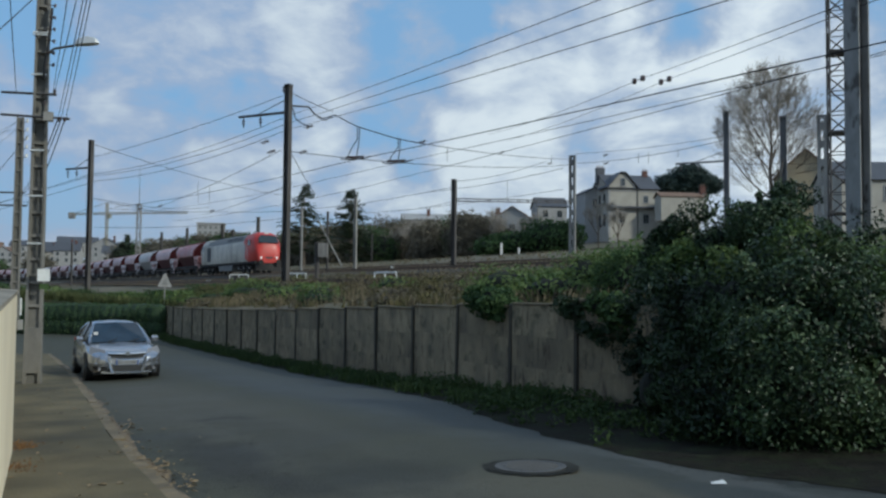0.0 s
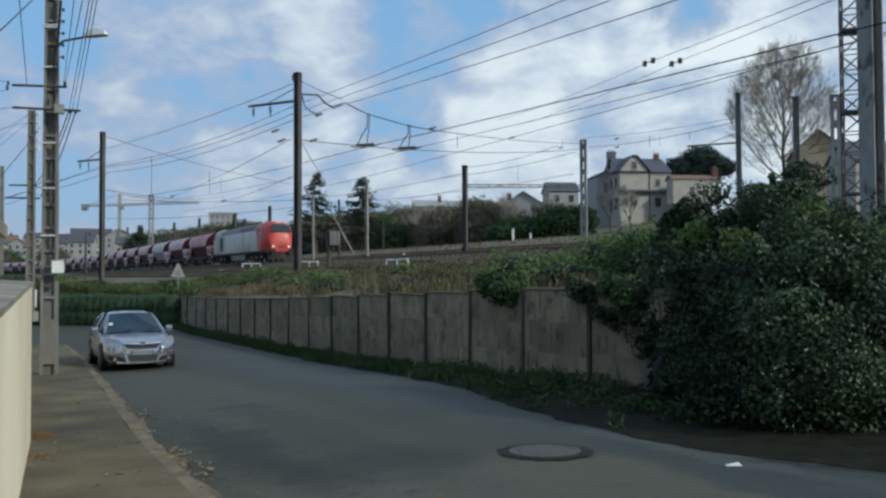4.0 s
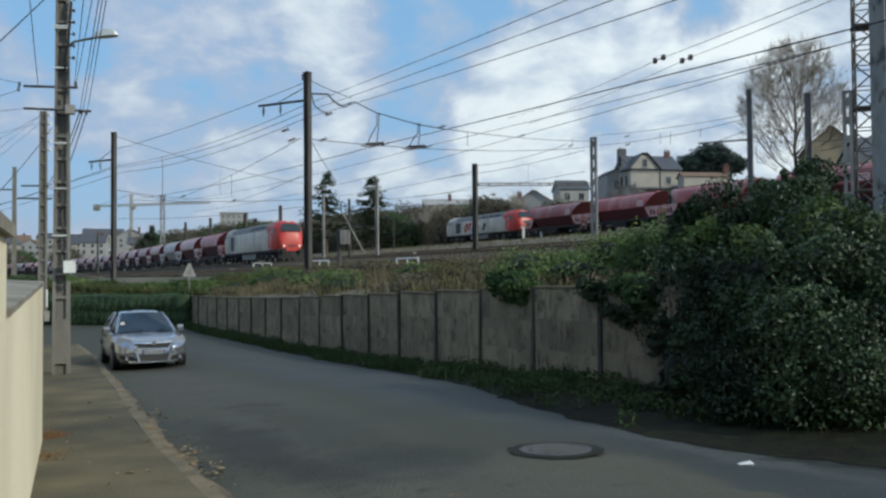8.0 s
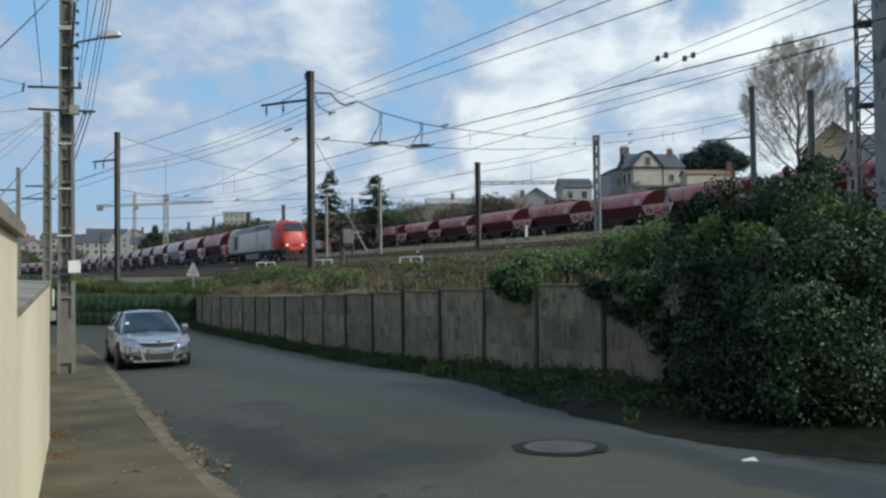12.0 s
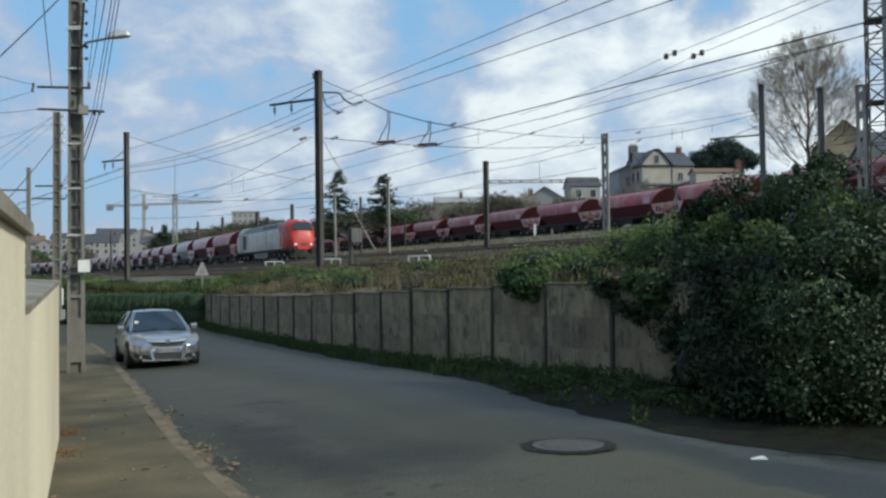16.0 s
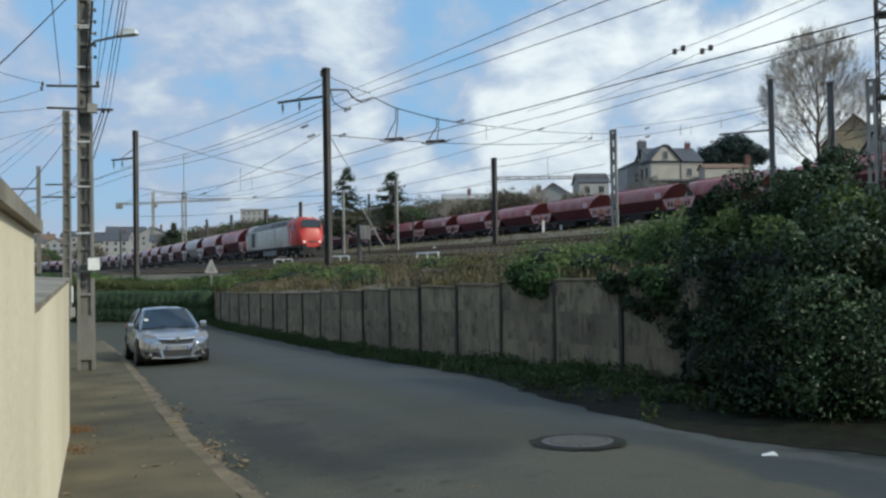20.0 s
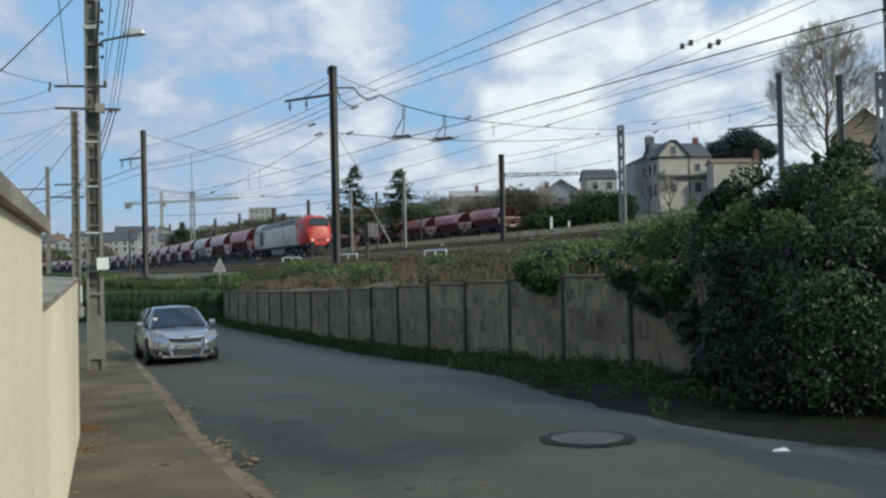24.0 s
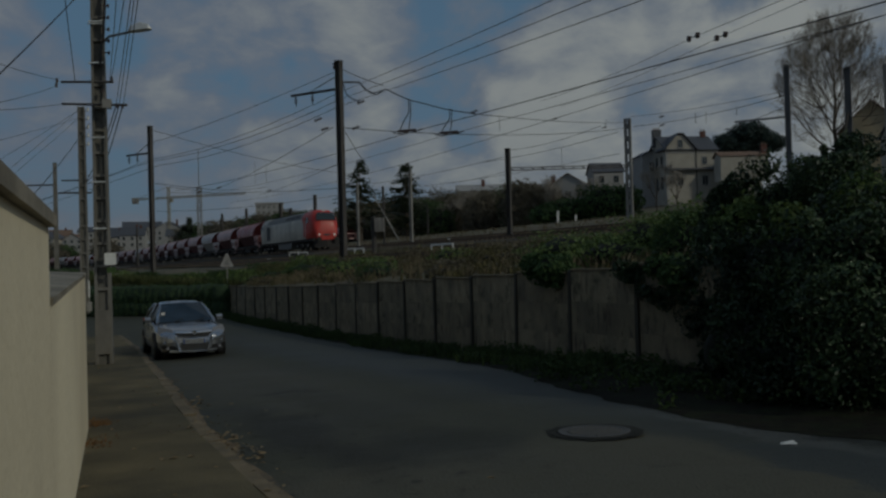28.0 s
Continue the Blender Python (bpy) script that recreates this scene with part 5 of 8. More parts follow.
def build_masts():
    main = h_mast((-7.00, 45.00, 1.80), 12.39, 0.31, "dark steel catenary mast, pale at its foot", MAST_S, arms=((10.95, -3.3),))
    o = main.matrix_basis.inverted()
    part("bracket", Geo().tube([o @ Vector((-6.91, 45.00, 11.30)), o @ Vector((-5.92, 45.30, 11.32))], 0.05, n=6), MAST_S, main)
    for q in ((-7.24, 45.00, 12.27), (-6.84, 45.00, 12.27), (-7.24, 45.00, 12.09), (-6.85, 45.00, 12.05)):
        part("insulator", Geo().cyl(o @ Vector(q), 0.07, 0.14, n=8), INSUL, main)
    h_mast((-23.09, 60.00, 2.17), 11.81, 0.28, "grey steel catenary mast with side bracket", MAST_S, arms=((9.93, -2.5),))
    h_mast((3.15, 75.00, 3.57), 11.30, 0.38, "dark steel gantry mast by the line", MAST_S, arms=())
    web_mast((14.92, 81.50, 5.53), 14.59, 0.64, "pale concrete web mast of the gantry")
    h_mast((22.14, 60.00, 7.46), 14.52, 0.36, "grey steel mast with long bracket", MAST_G, arms=((10.99, -3.6),))
    leaning = h_mast((24.99, 57.00, 7.13), 13.60, 0.42, "grey steel mast with a raking brace", MAST_G)
    o = leaning.matrix_basis.inverted()
    part("brace", Geo().tube([o @ Vector((24.18, 56.80, 7.12)), o @ Vector((24.87, 56.80, 10.62))], 0.09, n=6), MAST_S, leaning)
    web_mast((26.72, 55.00, 6.91), 13.26, 0.62, "pale concrete web mast")
    big_x, big_y, _ = (10.60, 20.00, 1.25)
    # the web's darker steel stands in for shade in the open H
    h_mast((big_x, big_y, ground_z(big_x, big_y)), 13.5, 0.42, "large weathered concrete-grey mast standing in the bushes", MAST_B, deep=0.40, rz=28, web_material=MAST_S)
    for (p, top, w, lab) in (((-15.11, 110.00, 4.41), 12.05, 0.27, "thin pale concrete railway mast"), ((-7.04, 95.00, 3.90), 11.84, 0.31, "pale concrete railway mast"),
                             ((-11.21, 105.00, 4.39), 10.98, 0.22, "thin grey steel pole"), ((-7.11, 130.00, 5.15), 9.84, 0.2, "short thin grey steel pole"),
                             ((-28.21, 150.00, 6.11), 13.92, 0.45, "distant dark steel railway mast"), ((-43.59, 190.00, 7.39), 15.51, 0.6, "distant dark steel railway mast"),
                             ((-36.96, 170.00, 6.76), 13.01, 0.5, "distant dark steel railway mast"), ((-68.6, 170.00, 4.60), 10.0, 0.28, "distant thin steel mast"),
                             ((-59.57, 220.00, 8.40), 16.63, 0.5, "distant dark steel railway mast"), ((-72.03, 240.00, 9.09), 16.79, 0.5, "distant dark steel railway mast")):
        h_mast(p, top, w, lab, MAST_C if "pale" in lab else MAST_S)
    # raking brace and gantry beam
    br = thing("raking_brace", "pale leaning steel strut beside a pole", "strut", pose(*(-8.94, 100.00, 4.17)))
    part("strut", Geo().tube([(0, 0, 0), Vector((-11.83, 100.00, 9.61)) - Vector((-8.94, 100.00, 4.17))], 0.10, n=6), MAST_C, br)
    beam = thing("gantry_beam", "thin dark lattice beam between gantry masts", "gantry", pose(*(3.22, 75.00, 9.54)))
    o = Vector((3.22, 75.00, 9.54))
    e = Vector((14.88, 81.50, 10.16)) - o
    part("chord", Geo().tube([(0, 0, 0.10), e + Vector((0, 0, 0.10))], 0.05, n=5), MAST_S, beam)
    part("chord", Geo().tube([(0, 0, -0.12), e + Vector((0, 0, -0.12))], 0.05, n=5), MAST_S, beam)
    for k in range(12):
        part("lattice_bar", Geo().tube([e * (k / 12) + Vector((0, 0, 0.1)), e * ((k + 0.5) / 12) + Vector((0, 0, -0.12))], 0.03, n=4), MAST_S, beam)
    # lattice tower
    tx, ty, tz = (22.92, 45.00, 5.93)
    tz = ground_z(tx, ty)
    tower = thing("lattice_tower", "slender dark steel lattice tower", "lattice tower", pose(tx, ty, tz - 0.3, rz=-20))
    w, hh = 0.6, 24.0
    for a in (-w, w):
        for b in (-w, w):
            part("leg", Geo().tube([(a, b, 0), (a, b, hh)], 0.05, n=4), MAST_S, tower)
    for k in range(22):
        z0, z1 = k * 1.1, (k + 1) * 1.1
        for a, b in (((-w, -w), (w, -w)), ((w, -w), (w, w)), ((w, w), (-w, w)), ((-w, w), (-w, -w))):
            if k % 2:
                a, b = b, a
            part("brace", Geo().tube([(*a, z0), (*b, z1)], 0.04, n=4), MAST_S, tower)
            part("brace", Geo().tube([(*a, z1), (*b, z1)], 0.03, n=4), MAST_S, tower)
        if k % 4 == 1:
            part("platform", Geo().box((0, 0, z1), (1.36, 1.36, 0.10)), MAST_S, tower)
    return main


def span(points, r=0.03, sag=0.0):
    return wire(points, r, sag)


def dropper_pair(top, low):
    """A dropper cable ending in a section insulator on the contact wires."""
    t = thing("section_insulator", "dark hanging section insulator on the wires", "insulator", pose(*low), "section insulators")
    d = Vector(top) - Vector(low)
    part("cable", Geo().tube([d, d * 0.6 + Vector((0.05, 0, 0)), d * 0.25 + Vector((-0.25, 0, 0)), (-0.35, 0, 0.1), (-0.3, 0, 0.0)], 0.028, n=5), WIRE, t)
    part("cable", Geo().tube([d + Vector((0.12, 0, 0)), d * 0.5 + Vector((0.15, 0, 0)), (0.12, 0, 0.2), (0.1, 0, 0)], 0.028, n=5), WIRE, t)
    part("runner", Geo().tube([(-0.75, 0.1, -0.05), (-0.45, 0, -0.12), (0.45, 0, -0.05), (0.85, -0.1, 0.08)], 0.035, n=6), MAST_S, t)
    part("body", Geo().tube([(-0.5, 0, 0.0), (0.5, 0, 0.06)], 0.065, n=8), INSUL, t)


def build_wires():
    # feeder wires along the track, coming from over the street
    for near, at_, left in (((1.98, 27.50, 9.83), (-7.11, 45.00, 10.71), (-23.43, 61.00, 9.60)), ((3.33, 23.90, 8.96), (-7.11, 45.00, 10.32), (-23.39, 61.00, 9.47)), ((4.54, 22.00, 8.39), (-7.12, 45.00, 9.98), (-22.90, 61.00, 9.14))):
        wire([extend(at_, near, 25), at_], 0.013, 0.2, n=16)
        wire([at_, left], 0.016, 0.5)
        wire([left, extend(at_, left, 90)], 0.018, 0.3)
    for near, at_, left, r in (((9.75, 19.80, 7.40), (-3.43, 45.00, 8.44), (-32.76, 92.00, 10.12), 0.02), ((11.18, 22.50, 7.86), (-1.21, 45.00, 8.30), (-28.75, 95.00, 10.16), 0.012),
                               ((13.05, 27.00, 9.00), (-3.71, 60.00, 8.82), (-31.83, 110.00, 10.02), 0.015)):
        wire([extend(at_, near, 20), at_], r, 0.1, n=16)
        wire([at_, left], r, 0.3)
    for a, b, r, sag in ((extend((10.51, 40.00, 11.74), (10.63, 25.00, 9.59), 25), (10.51, 40.00, 11.74), 0.02, 0.1), ((10.51, 40.00, 11.74), (4.96, 60.00, 12.68), 0.02, 0.2), ((11.80, 40.00, 11.73), (6.57, 62.00, 12.62), 0.02, 0.2), ((11.80, 40.00, 11.73), extend((11.80, 40.00, 11.73), (10.85, 24.00, 9.26), 25), 0.02, 0.1),
                         ((-6.82, 45.00, 11.99), (-4.68, 45.60, 11.15), 0.03, 0.05), ((-6.81, 45.00, 8.84), (14.34, 80.00, 13.55), 0.035, 0.5), ((15.39, 81.00, 13.85), (21.96, 60.00, 12.50), 0.035, 0.3),
                         ((15.08, 81.00, 14.78), (21.96, 60.00, 12.78), 0.025, 0.2), ((25.10, 57.00, 10.46), (22.21, 60.00, 10.85), 0.03, 0.1), ((26.73, 55.00, 10.23), (25.10, 57.00, 10.42), 0.03, 0.1),
                         ((-7.27, 45.00, 11.85), (-23.08, 60.50, 10.75), 0.026, 0.2), ((-7.35, 45.00, 8.91), (-31.60, 100.00, 10.62), 0.03, 0.3), ((-6.75, 45.00, 8.66), (-7.57, 62.00, 8.48), 0.03, 0.1),
                         ((-22.89, 60.00, 11.56), (-13.40, 90.00, 11.19), 0.03, 0.4), ((-22.81, 60.00, 7.74), (-29.10, 120.00, 12.89), 0.035, 0.5), 
                         ((3.39, 75.00, 11.20), (10.68, 70.00, 12.36), 0.03, 0.3), ((1.16, 100.00, 13.09), (13.80, 80.00, 13.23), 0.04, 0.3), ((-8.08, 130.00, 13.15), (15.49, 90.00, 12.39), 0.04, 0.3), ((-4.02, 140.00, 14.46), (3.41, 76.00, 9.54), 0.035, 0.2),
                         ((-15.47, 120.00, 12.75), (3.13, 75.00, 10.70), 0.035, 0.3), ((-38.39, 150.00, 14.23), (-10.42, 70.00, 10.23), 0.04, 0.3), ((-50.79, 140.00, 14.30), (-16.39, 110.00, 11.48), 0.05, 0.3), ((-56.92, 150.00, 11.92), (-18.69, 120.00, 11.42), 0.05, 0.6)):
        wire([a, b], r * 0.62, sag)
    for pts in (((-5.95, 45.30, 11.32), (-5.67, 45.40, 10.94), (-5.22, 45.50, 10.74), (-4.81, 45.60, 10.88), (-4.57, 45.70, 10.99), (-3.88, 45.80, 10.63), (-3.37, 46.00, 10.42), (-2.19, 46.30, 10.12), (-1.17, 46.50, 9.86), (0.26, 47.00, 9.69)),
                ((-5.95, 45.30, 11.32), (-5.74, 45.30, 11.07), (-5.45, 45.40, 10.78), (-5.10, 45.50, 10.65), (-4.74, 45.60, 10.85)), ((-6.76, 45.00, 11.20), (-6.64, 45.00, 10.66), (-6.34, 45.20, 10.42), (-5.93, 45.50, 10.29))):
        wire(pts, 0.03, 0, "jumper_cable", "dark looping jumper cable at the mast", "jumper cables")
    wire([(0.26, 47.00, 9.69), (14.96, 81.00, 14.24)], 0.02, 0.2)
    for top, low in (((-3.37, 46.00, 10.42), (-3.43, 45.00, 8.56)), ((-1.17, 46.50, 9.93), (-1.21, 45.00, 8.39))):
        dropper_pair(top, low)
    for q in ((10.51, 40.00, 11.74), (11.80, 40.00, 11.73), (-5.93, 45.50, 10.29), (-6.24, 45.50, 8.91), (-7.66, 44.00, 8.66), (-8.55, 47.00, 9.68), (6.46, 66.00, 12.36), (11.85, 76.00, 13.07), (16.50, 74.00, 13.56), (16.54, 74.00, 12.82), (0.17, 47.00, 9.81), (-26.08, 80.00, 8.82), (-24.21, 80.00, 9.18), (-19.40, 80.00, 8.75)):
        t = thing("line_insulator", "dark ribbed insulator on an overhead wire", "insulator", pose(*q), "line insulators")
        big_one = q[0] > 9 and q[1] < 41
        for k in ((-0.2, 0.2) if big_one else (-0.12, 0.0, 0.12)):
            part("disc", Geo().cyl((k, 0, k * 0.4), 0.14 if big_one else 0.085, 0.16 if big_one else 0.06, "X", 10), INSUL, t)
        part("rod", Geo().tube([(-0.26, 0, -0.05), (0.26, 0, 0.05)], 0.02, n=5), MAST_S, t)
    g_w = 0.014
    for a, b in (((2.22, 66.00, 12.80), (2.21, 66.00, 11.60)), ((12.01, 76.00, 13.79), (12.00, 76.00, 12.97)), ((18.90, 72.00, 13.45), (18.89, 72.00, 12.58)), ((19.50, 71.00, 13.38), (19.48, 71.00, 12.42)), ((20.47, 66.00, 12.88), (20.46, 66.00, 12.17)),
                 ((-26.18, 80.00, 12.96), (-26.19, 80.00, 9.36)), ((-23.32, 90.00, 12.68), (-23.33, 90.00, 10.39)), ((-22.12, 90.00, 12.43), (-22.13, 90.00, 10.25)), ((8.96, 85.00, 12.59), (8.94, 85.00, 10.83))):
        wire([a, b], 0.018, 0, "dropper", "short vertical dropper wire", "droppers", n=2)


# ---- plants ----
def leaf_cloud(blobs, count, size, seed, flat=0.5, stretch=1.5, shell=0.35, hollow=0.0):
    """Leaves scattered through the outer part of lumpy ellipsoids. blobs: (centre, radii)."""
    rng = np.random.default_rng(seed)
    vol = np.array([b[1][0] * b[1][1] * b[1][2] for b in blobs]) ** (2 / 3)
    pick = rng.choice(len(blobs), count, p=vol / vol.sum())
    c = np.array([b[0] for b in blobs], float)[pick]
    r = np.array([b[1] for b in blobs], float)[pick]
    d = rng.normal(size=(count, 3))
    d /= np.linalg.norm(d, axis=1)[:, None]
    lump = 1 + 0.16 * np.sin(d[:, :1] * 7 + pick[:, None]) * np.cos(d[:, 1:2] * 6 + 2 * pick[:, None]) + 0.10 * np.sin(d[:, 2:] * 11 + pick[:, None])
    p = c + d * r * lump * (1 - shell * rng.random((count, 1)) ** 1.5)
    if hollow:
        x, y, z = p.T
        h = np.sin(3.1 * x + 1.3 * y + 2.0 * z) + np.sin(2.7 * y - 3.9 * z + 1) + np.sin(4.7 * z + 2.1 * x - 1.1 * y) + 0.8 * np.sin(7.3 * x - 5.1 * z) + 0.8 * np.sin(8.3 * z + 4.2 * y)
        p = p + d * (hollow * h[:, None] / 2.2 - hollow * 0.4)
    nrm = d / r
    nrm = nrm / np.linalg.norm(nrm, axis=1)[:, None] + rng.normal(size=(count, 3)) * flat
    nrm /= np.linalg.norm(nrm, axis=1)[:, None]
    u = np.cross(nrm, rng.normal(size=(count, 3)))
    u /= np.linalg.norm(u, axis=1)[:, None]
    w = np.cross(nrm, u)
    k = size * (0.6 + 0.8 * rng.random((count, 1)))
    v = np.stack([p - u * k * stretch, p + w * k * 0.75 + nrm * k * 0.2, p + u * k * stretch, p - w * k * 0.75 + nrm * k * 0.2], 1).reshape(-1, 3)
    f = np.arange(count * 4).reshape(-1, 4)
    return v, f


def leaf_part(name, data, material, parent, label=""):
    me = bpy.data.meshes.new(name)
    v, f = data
    me.from_pydata(v.tolist(), [], f.tolist())
    return part(name, me, material, parent, label)


# Solid filler inside a leaf mass; by default its colour is painted inner shade.
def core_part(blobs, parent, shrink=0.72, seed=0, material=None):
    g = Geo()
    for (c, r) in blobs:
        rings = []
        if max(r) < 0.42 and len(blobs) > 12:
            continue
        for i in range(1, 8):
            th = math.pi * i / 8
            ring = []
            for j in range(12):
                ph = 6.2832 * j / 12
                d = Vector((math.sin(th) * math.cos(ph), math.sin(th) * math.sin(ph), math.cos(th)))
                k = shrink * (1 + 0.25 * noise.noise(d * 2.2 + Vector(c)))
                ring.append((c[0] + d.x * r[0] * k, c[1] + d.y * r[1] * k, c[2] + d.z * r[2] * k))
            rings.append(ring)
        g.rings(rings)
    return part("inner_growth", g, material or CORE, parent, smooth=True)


def bush(name, label, blobs, count, size, material, seed, category="bush", kind="", stems=True, flat=0.5, shrink=0.72, group="", hollow=0.0, inner=None, stretch=1.5):
    x, y = blobs[0][0][0], blobs[0][0][1]
    t = thing(name, label, category, pose(x, y, ground_z(x, y)), group, kind)
    o = Vector((x, y, ground_z(x, y)))
    loc = [((c[0] - o.x, c[1] - o.y, c[2] - o.z), r) for c, r in blobs]
    leaf_part("foliage", leaf_cloud(loc, count, size, seed, flat, stretch, hollow=hollow), material, t)
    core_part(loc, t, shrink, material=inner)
    if stems:
        g = Geo()
        rng = random.Random(seed)
        for c, r in loc:
            g.tube([(c[0] + rng.uniform(-0.2, 0.2), c[1] + rng.uniform(-0.2, 0.2), min(0.0, c[2] - r[2]) - 0.1), (c[0], c[1], c[2])], 0.05, 0.02, n=5)
        part("stem", g, BARK, t)
    return t


def tree_limbs(seed, height, spread, depth=5, trunk_r=0.3, lean=0.0, start=0.3, splits=3):
    """Branching limbs for a bare tree."""
    rng = random.Random(seed)
    limbs, twigs = Geo(), Geo()

    def grow(p, d, length, r, level):
        pts = [p]
        steps = 4 if level < 3 else 2
        for _ in range(steps):
            d = (d + Vector((rng.uniform(-1, 1), rng.uniform(-1, 1), rng.uniform(-0.3, 0.6))) * 0.13).normalized()
            pts.append(pts[-1] + d * length / steps)
        (limbs if level < 3 else twigs).tube(pts, max(r, 0.02), max(r * 0.55, 0.014), n=6 if level < 2 else (4 if level < 4 else 3), cap=False)
        if level >= depth:
            return
        for k in range(splits + (1 if level in (1, 2) else 0)):
            f = rng.uniform(0.45, 1.0) if level else rng.uniform(0.55, 1.0)
            at_ = pts[0].lerp(pts[-1], f) if level > 2 else pts[min(steps, max(1, round(f * steps)))]
            ax = Vector((rng.uniform(-1, 1), rng.uniform(-1, 1), 0.25 + rng.uniform(-0.2, 0.5)))
            nd = (d * 1.0 + ax.normalized() * spread).normalized()
            grow(at_, nd, length * rng.uniform(0.58, 0.8), r * rng.uniform(0.42, 0.6), level + 1)
    grow(Vector((0, 0, -0.3)), Vector((lean, 0, 1)), height * start, trunk_r, 0)
    return limbs, twigs


def bare_tree(p, height, seed, label, spread=0.75, depth=6, name="bare_tree", start=0.34, tr=0.32, splits=3):
    t = thing(name, label, "tree", pose(*p), "bare trees")
    a, b = tree_limbs(seed, height, spread, depth, tr, start=start, splits=splits)
    part("trunk", a, BARK, t)
    part("crown", b, TWIG, t, "fine bare twigs")
    return t


def broad_tree(p, height, wide, seed, label):
    """A bare tree whose limbs fan out from low on the trunk into a round crown of fine twigs."""
    rng = random.Random(seed)
    t = thing("bare_tree", label, "tree", pose(*p), "bare trees")
    trunk, limbs, twigs = Geo(), Geo(), Geo()
    fork = height * 0.2
    trunk.tube([(0, 0, -0.3), (0.12, 0, fork), (-0.1, 0.1, height * 0.36), (0.1, 0, height * 0.5), (0, 0, height * 0.66)], 0.36, 0.09, n=8)
    centre, half = Vector((0, 0, height * 0.60)), Vector((wide, wide, height * 0.42))

    def jog(k):
        return Vector((rng.uniform(-1, 1), rng.uniform(-1, 1), rng.uniform(-1, 1))) * k

    def inside(p, k=1.0):
        q = p - centre
        return (q.x / half.x) ** 2 + (q.y / half.y) ** 2 + (q.z / half.z) ** 2 < k

    def grow(p, d, length, r, level):
        pts = [p]
        for _ in range(3):
            d = (d + jog(0.10) + Vector((0, 0, 0.05))).normalized()
            pts.append(pts[-1] + d * length / 3)
        (limbs if level < 4 else twigs).tube(pts, r, r * 0.66, n=6 if level < 2 else (4 if level < 4 else 3), cap=False)
        if level > 7:
            return
        kids = 3 if level < 7 else 2
        for k in range(kids):
            a = pts[3] if k == 0 else pts[rng.choice((1, 2, 2))].lerp(pts[3], rng.random())
            side_ = d.cross(jog(1.0)).normalized()
            nd = (d + side_ * (0.22 if k == 0 else rng.uniform(0.45, 0.85)) + (a - centre).normalized() * 0.12).normalized()
            if level < 3 or inside(a + nd * length * 0.5, 1.06 + rng.uniform(-0.2, 0.12)):
                grow(a, nd, length * (0.80 if k == 0 else rng.uniform(0.6, 0.75)), max(r * (0.66 if k == 0 else 0.5), 0.0125), level + 1)
    for k in range(15):
        th, f = k * 2.4 + 0.4, k / 14
        out_ = 1.25 - 0.85 * f
        d = Vector((math.cos(th) * out_, math.sin(th) * out_, 1)).normalized()
        grow(Vector((0, 0, height * (0.17 + 0.44 * f))), d, height * (0.19 - 0.06 * f), 0.13 - 0.05 * f, 1)
    for k in range(90):
        th, up_ = k * 2.4, rng.uniform(-0.75, 0.1)
        rr = wide * math.sqrt(1 - up_ * up_) * rng.uniform(0.5, 0.95)
        e = centre + Vector((math.cos(th) * rr, math.sin(th) * rr, half.z * up_))
        a = Vector((e.x * 0.25, e.y * 0.25, max(fork, e.z - rr * 0.55)))
        grow(a.lerp(e, 0.35), (e - a).normalized(), (e - a).length * 0.5, 0.03, 5)
    part("trunk", trunk, BARK, t, smooth=True)
    part("limb_set", limbs, BARK, t)
    part("crown", twigs, TWIG, t, "fine bare twigs")
    return t


def conifer(p, height, wide, seed, label, droop=0.25, gaps=0.2):
    t = thing("conifer", label, "tree", pose(*p), "conifers")
    part("trunk", Geo().tube([(0, 0, -0.3), (0, 0, height)], 0.28, 0.04, n=7), BARK, t)
    rng = np.random.default_rng(seed)
    v, g = [], Geo()
    k = 0
    for k in range(int(170 * (1 - gaps))):
        z = height * (0.15 + 0.84 * rng.random() ** 1.1)
        reach = wide * (1 - z / height) ** 0.7 * rng.uniform(0.45, 1.12) + 0.3
        th = k * 2.4 + rng.uniform(-0.5, 0.5)
        d = np.array([math.cos(th), math.sin(th), rng.uniform(-droop, droop * 0.9)])
        side_ = np.array([-math.sin(th), math.cos(th), 0])
        g.tube([(0, 0, z), tuple(np.array([0, 0, z]) + d * reach)], 0.05, 0.01, n=3, cap=False)
        for q in range(11):
            f = 0.2 + 0.8 * q / 11
            c = np.array([0, 0, z]) + d * reach * f + rng.normal(size=3) * 0.16
            w = reach * 0.17 * (1.2 - f) + 0.13
            for sg in (-1, 1):
                e = c + (side_ * sg * w + d * w * 0.7 + np.array([0, 0, rng.uniform(-0.3, 0.1)]))
                v += [c, c + d * 0.25 * w + np.array([0, 0, 0.10]), e, c - d * 0.3 * w + np.array([0, 0, -0.10])]
    part("limb_set", g, BARK, t)
    leaf_part("needles", (np.array(v), np.arange(len(v)).reshape(-1, 4)), CONIFER, t)
    return t


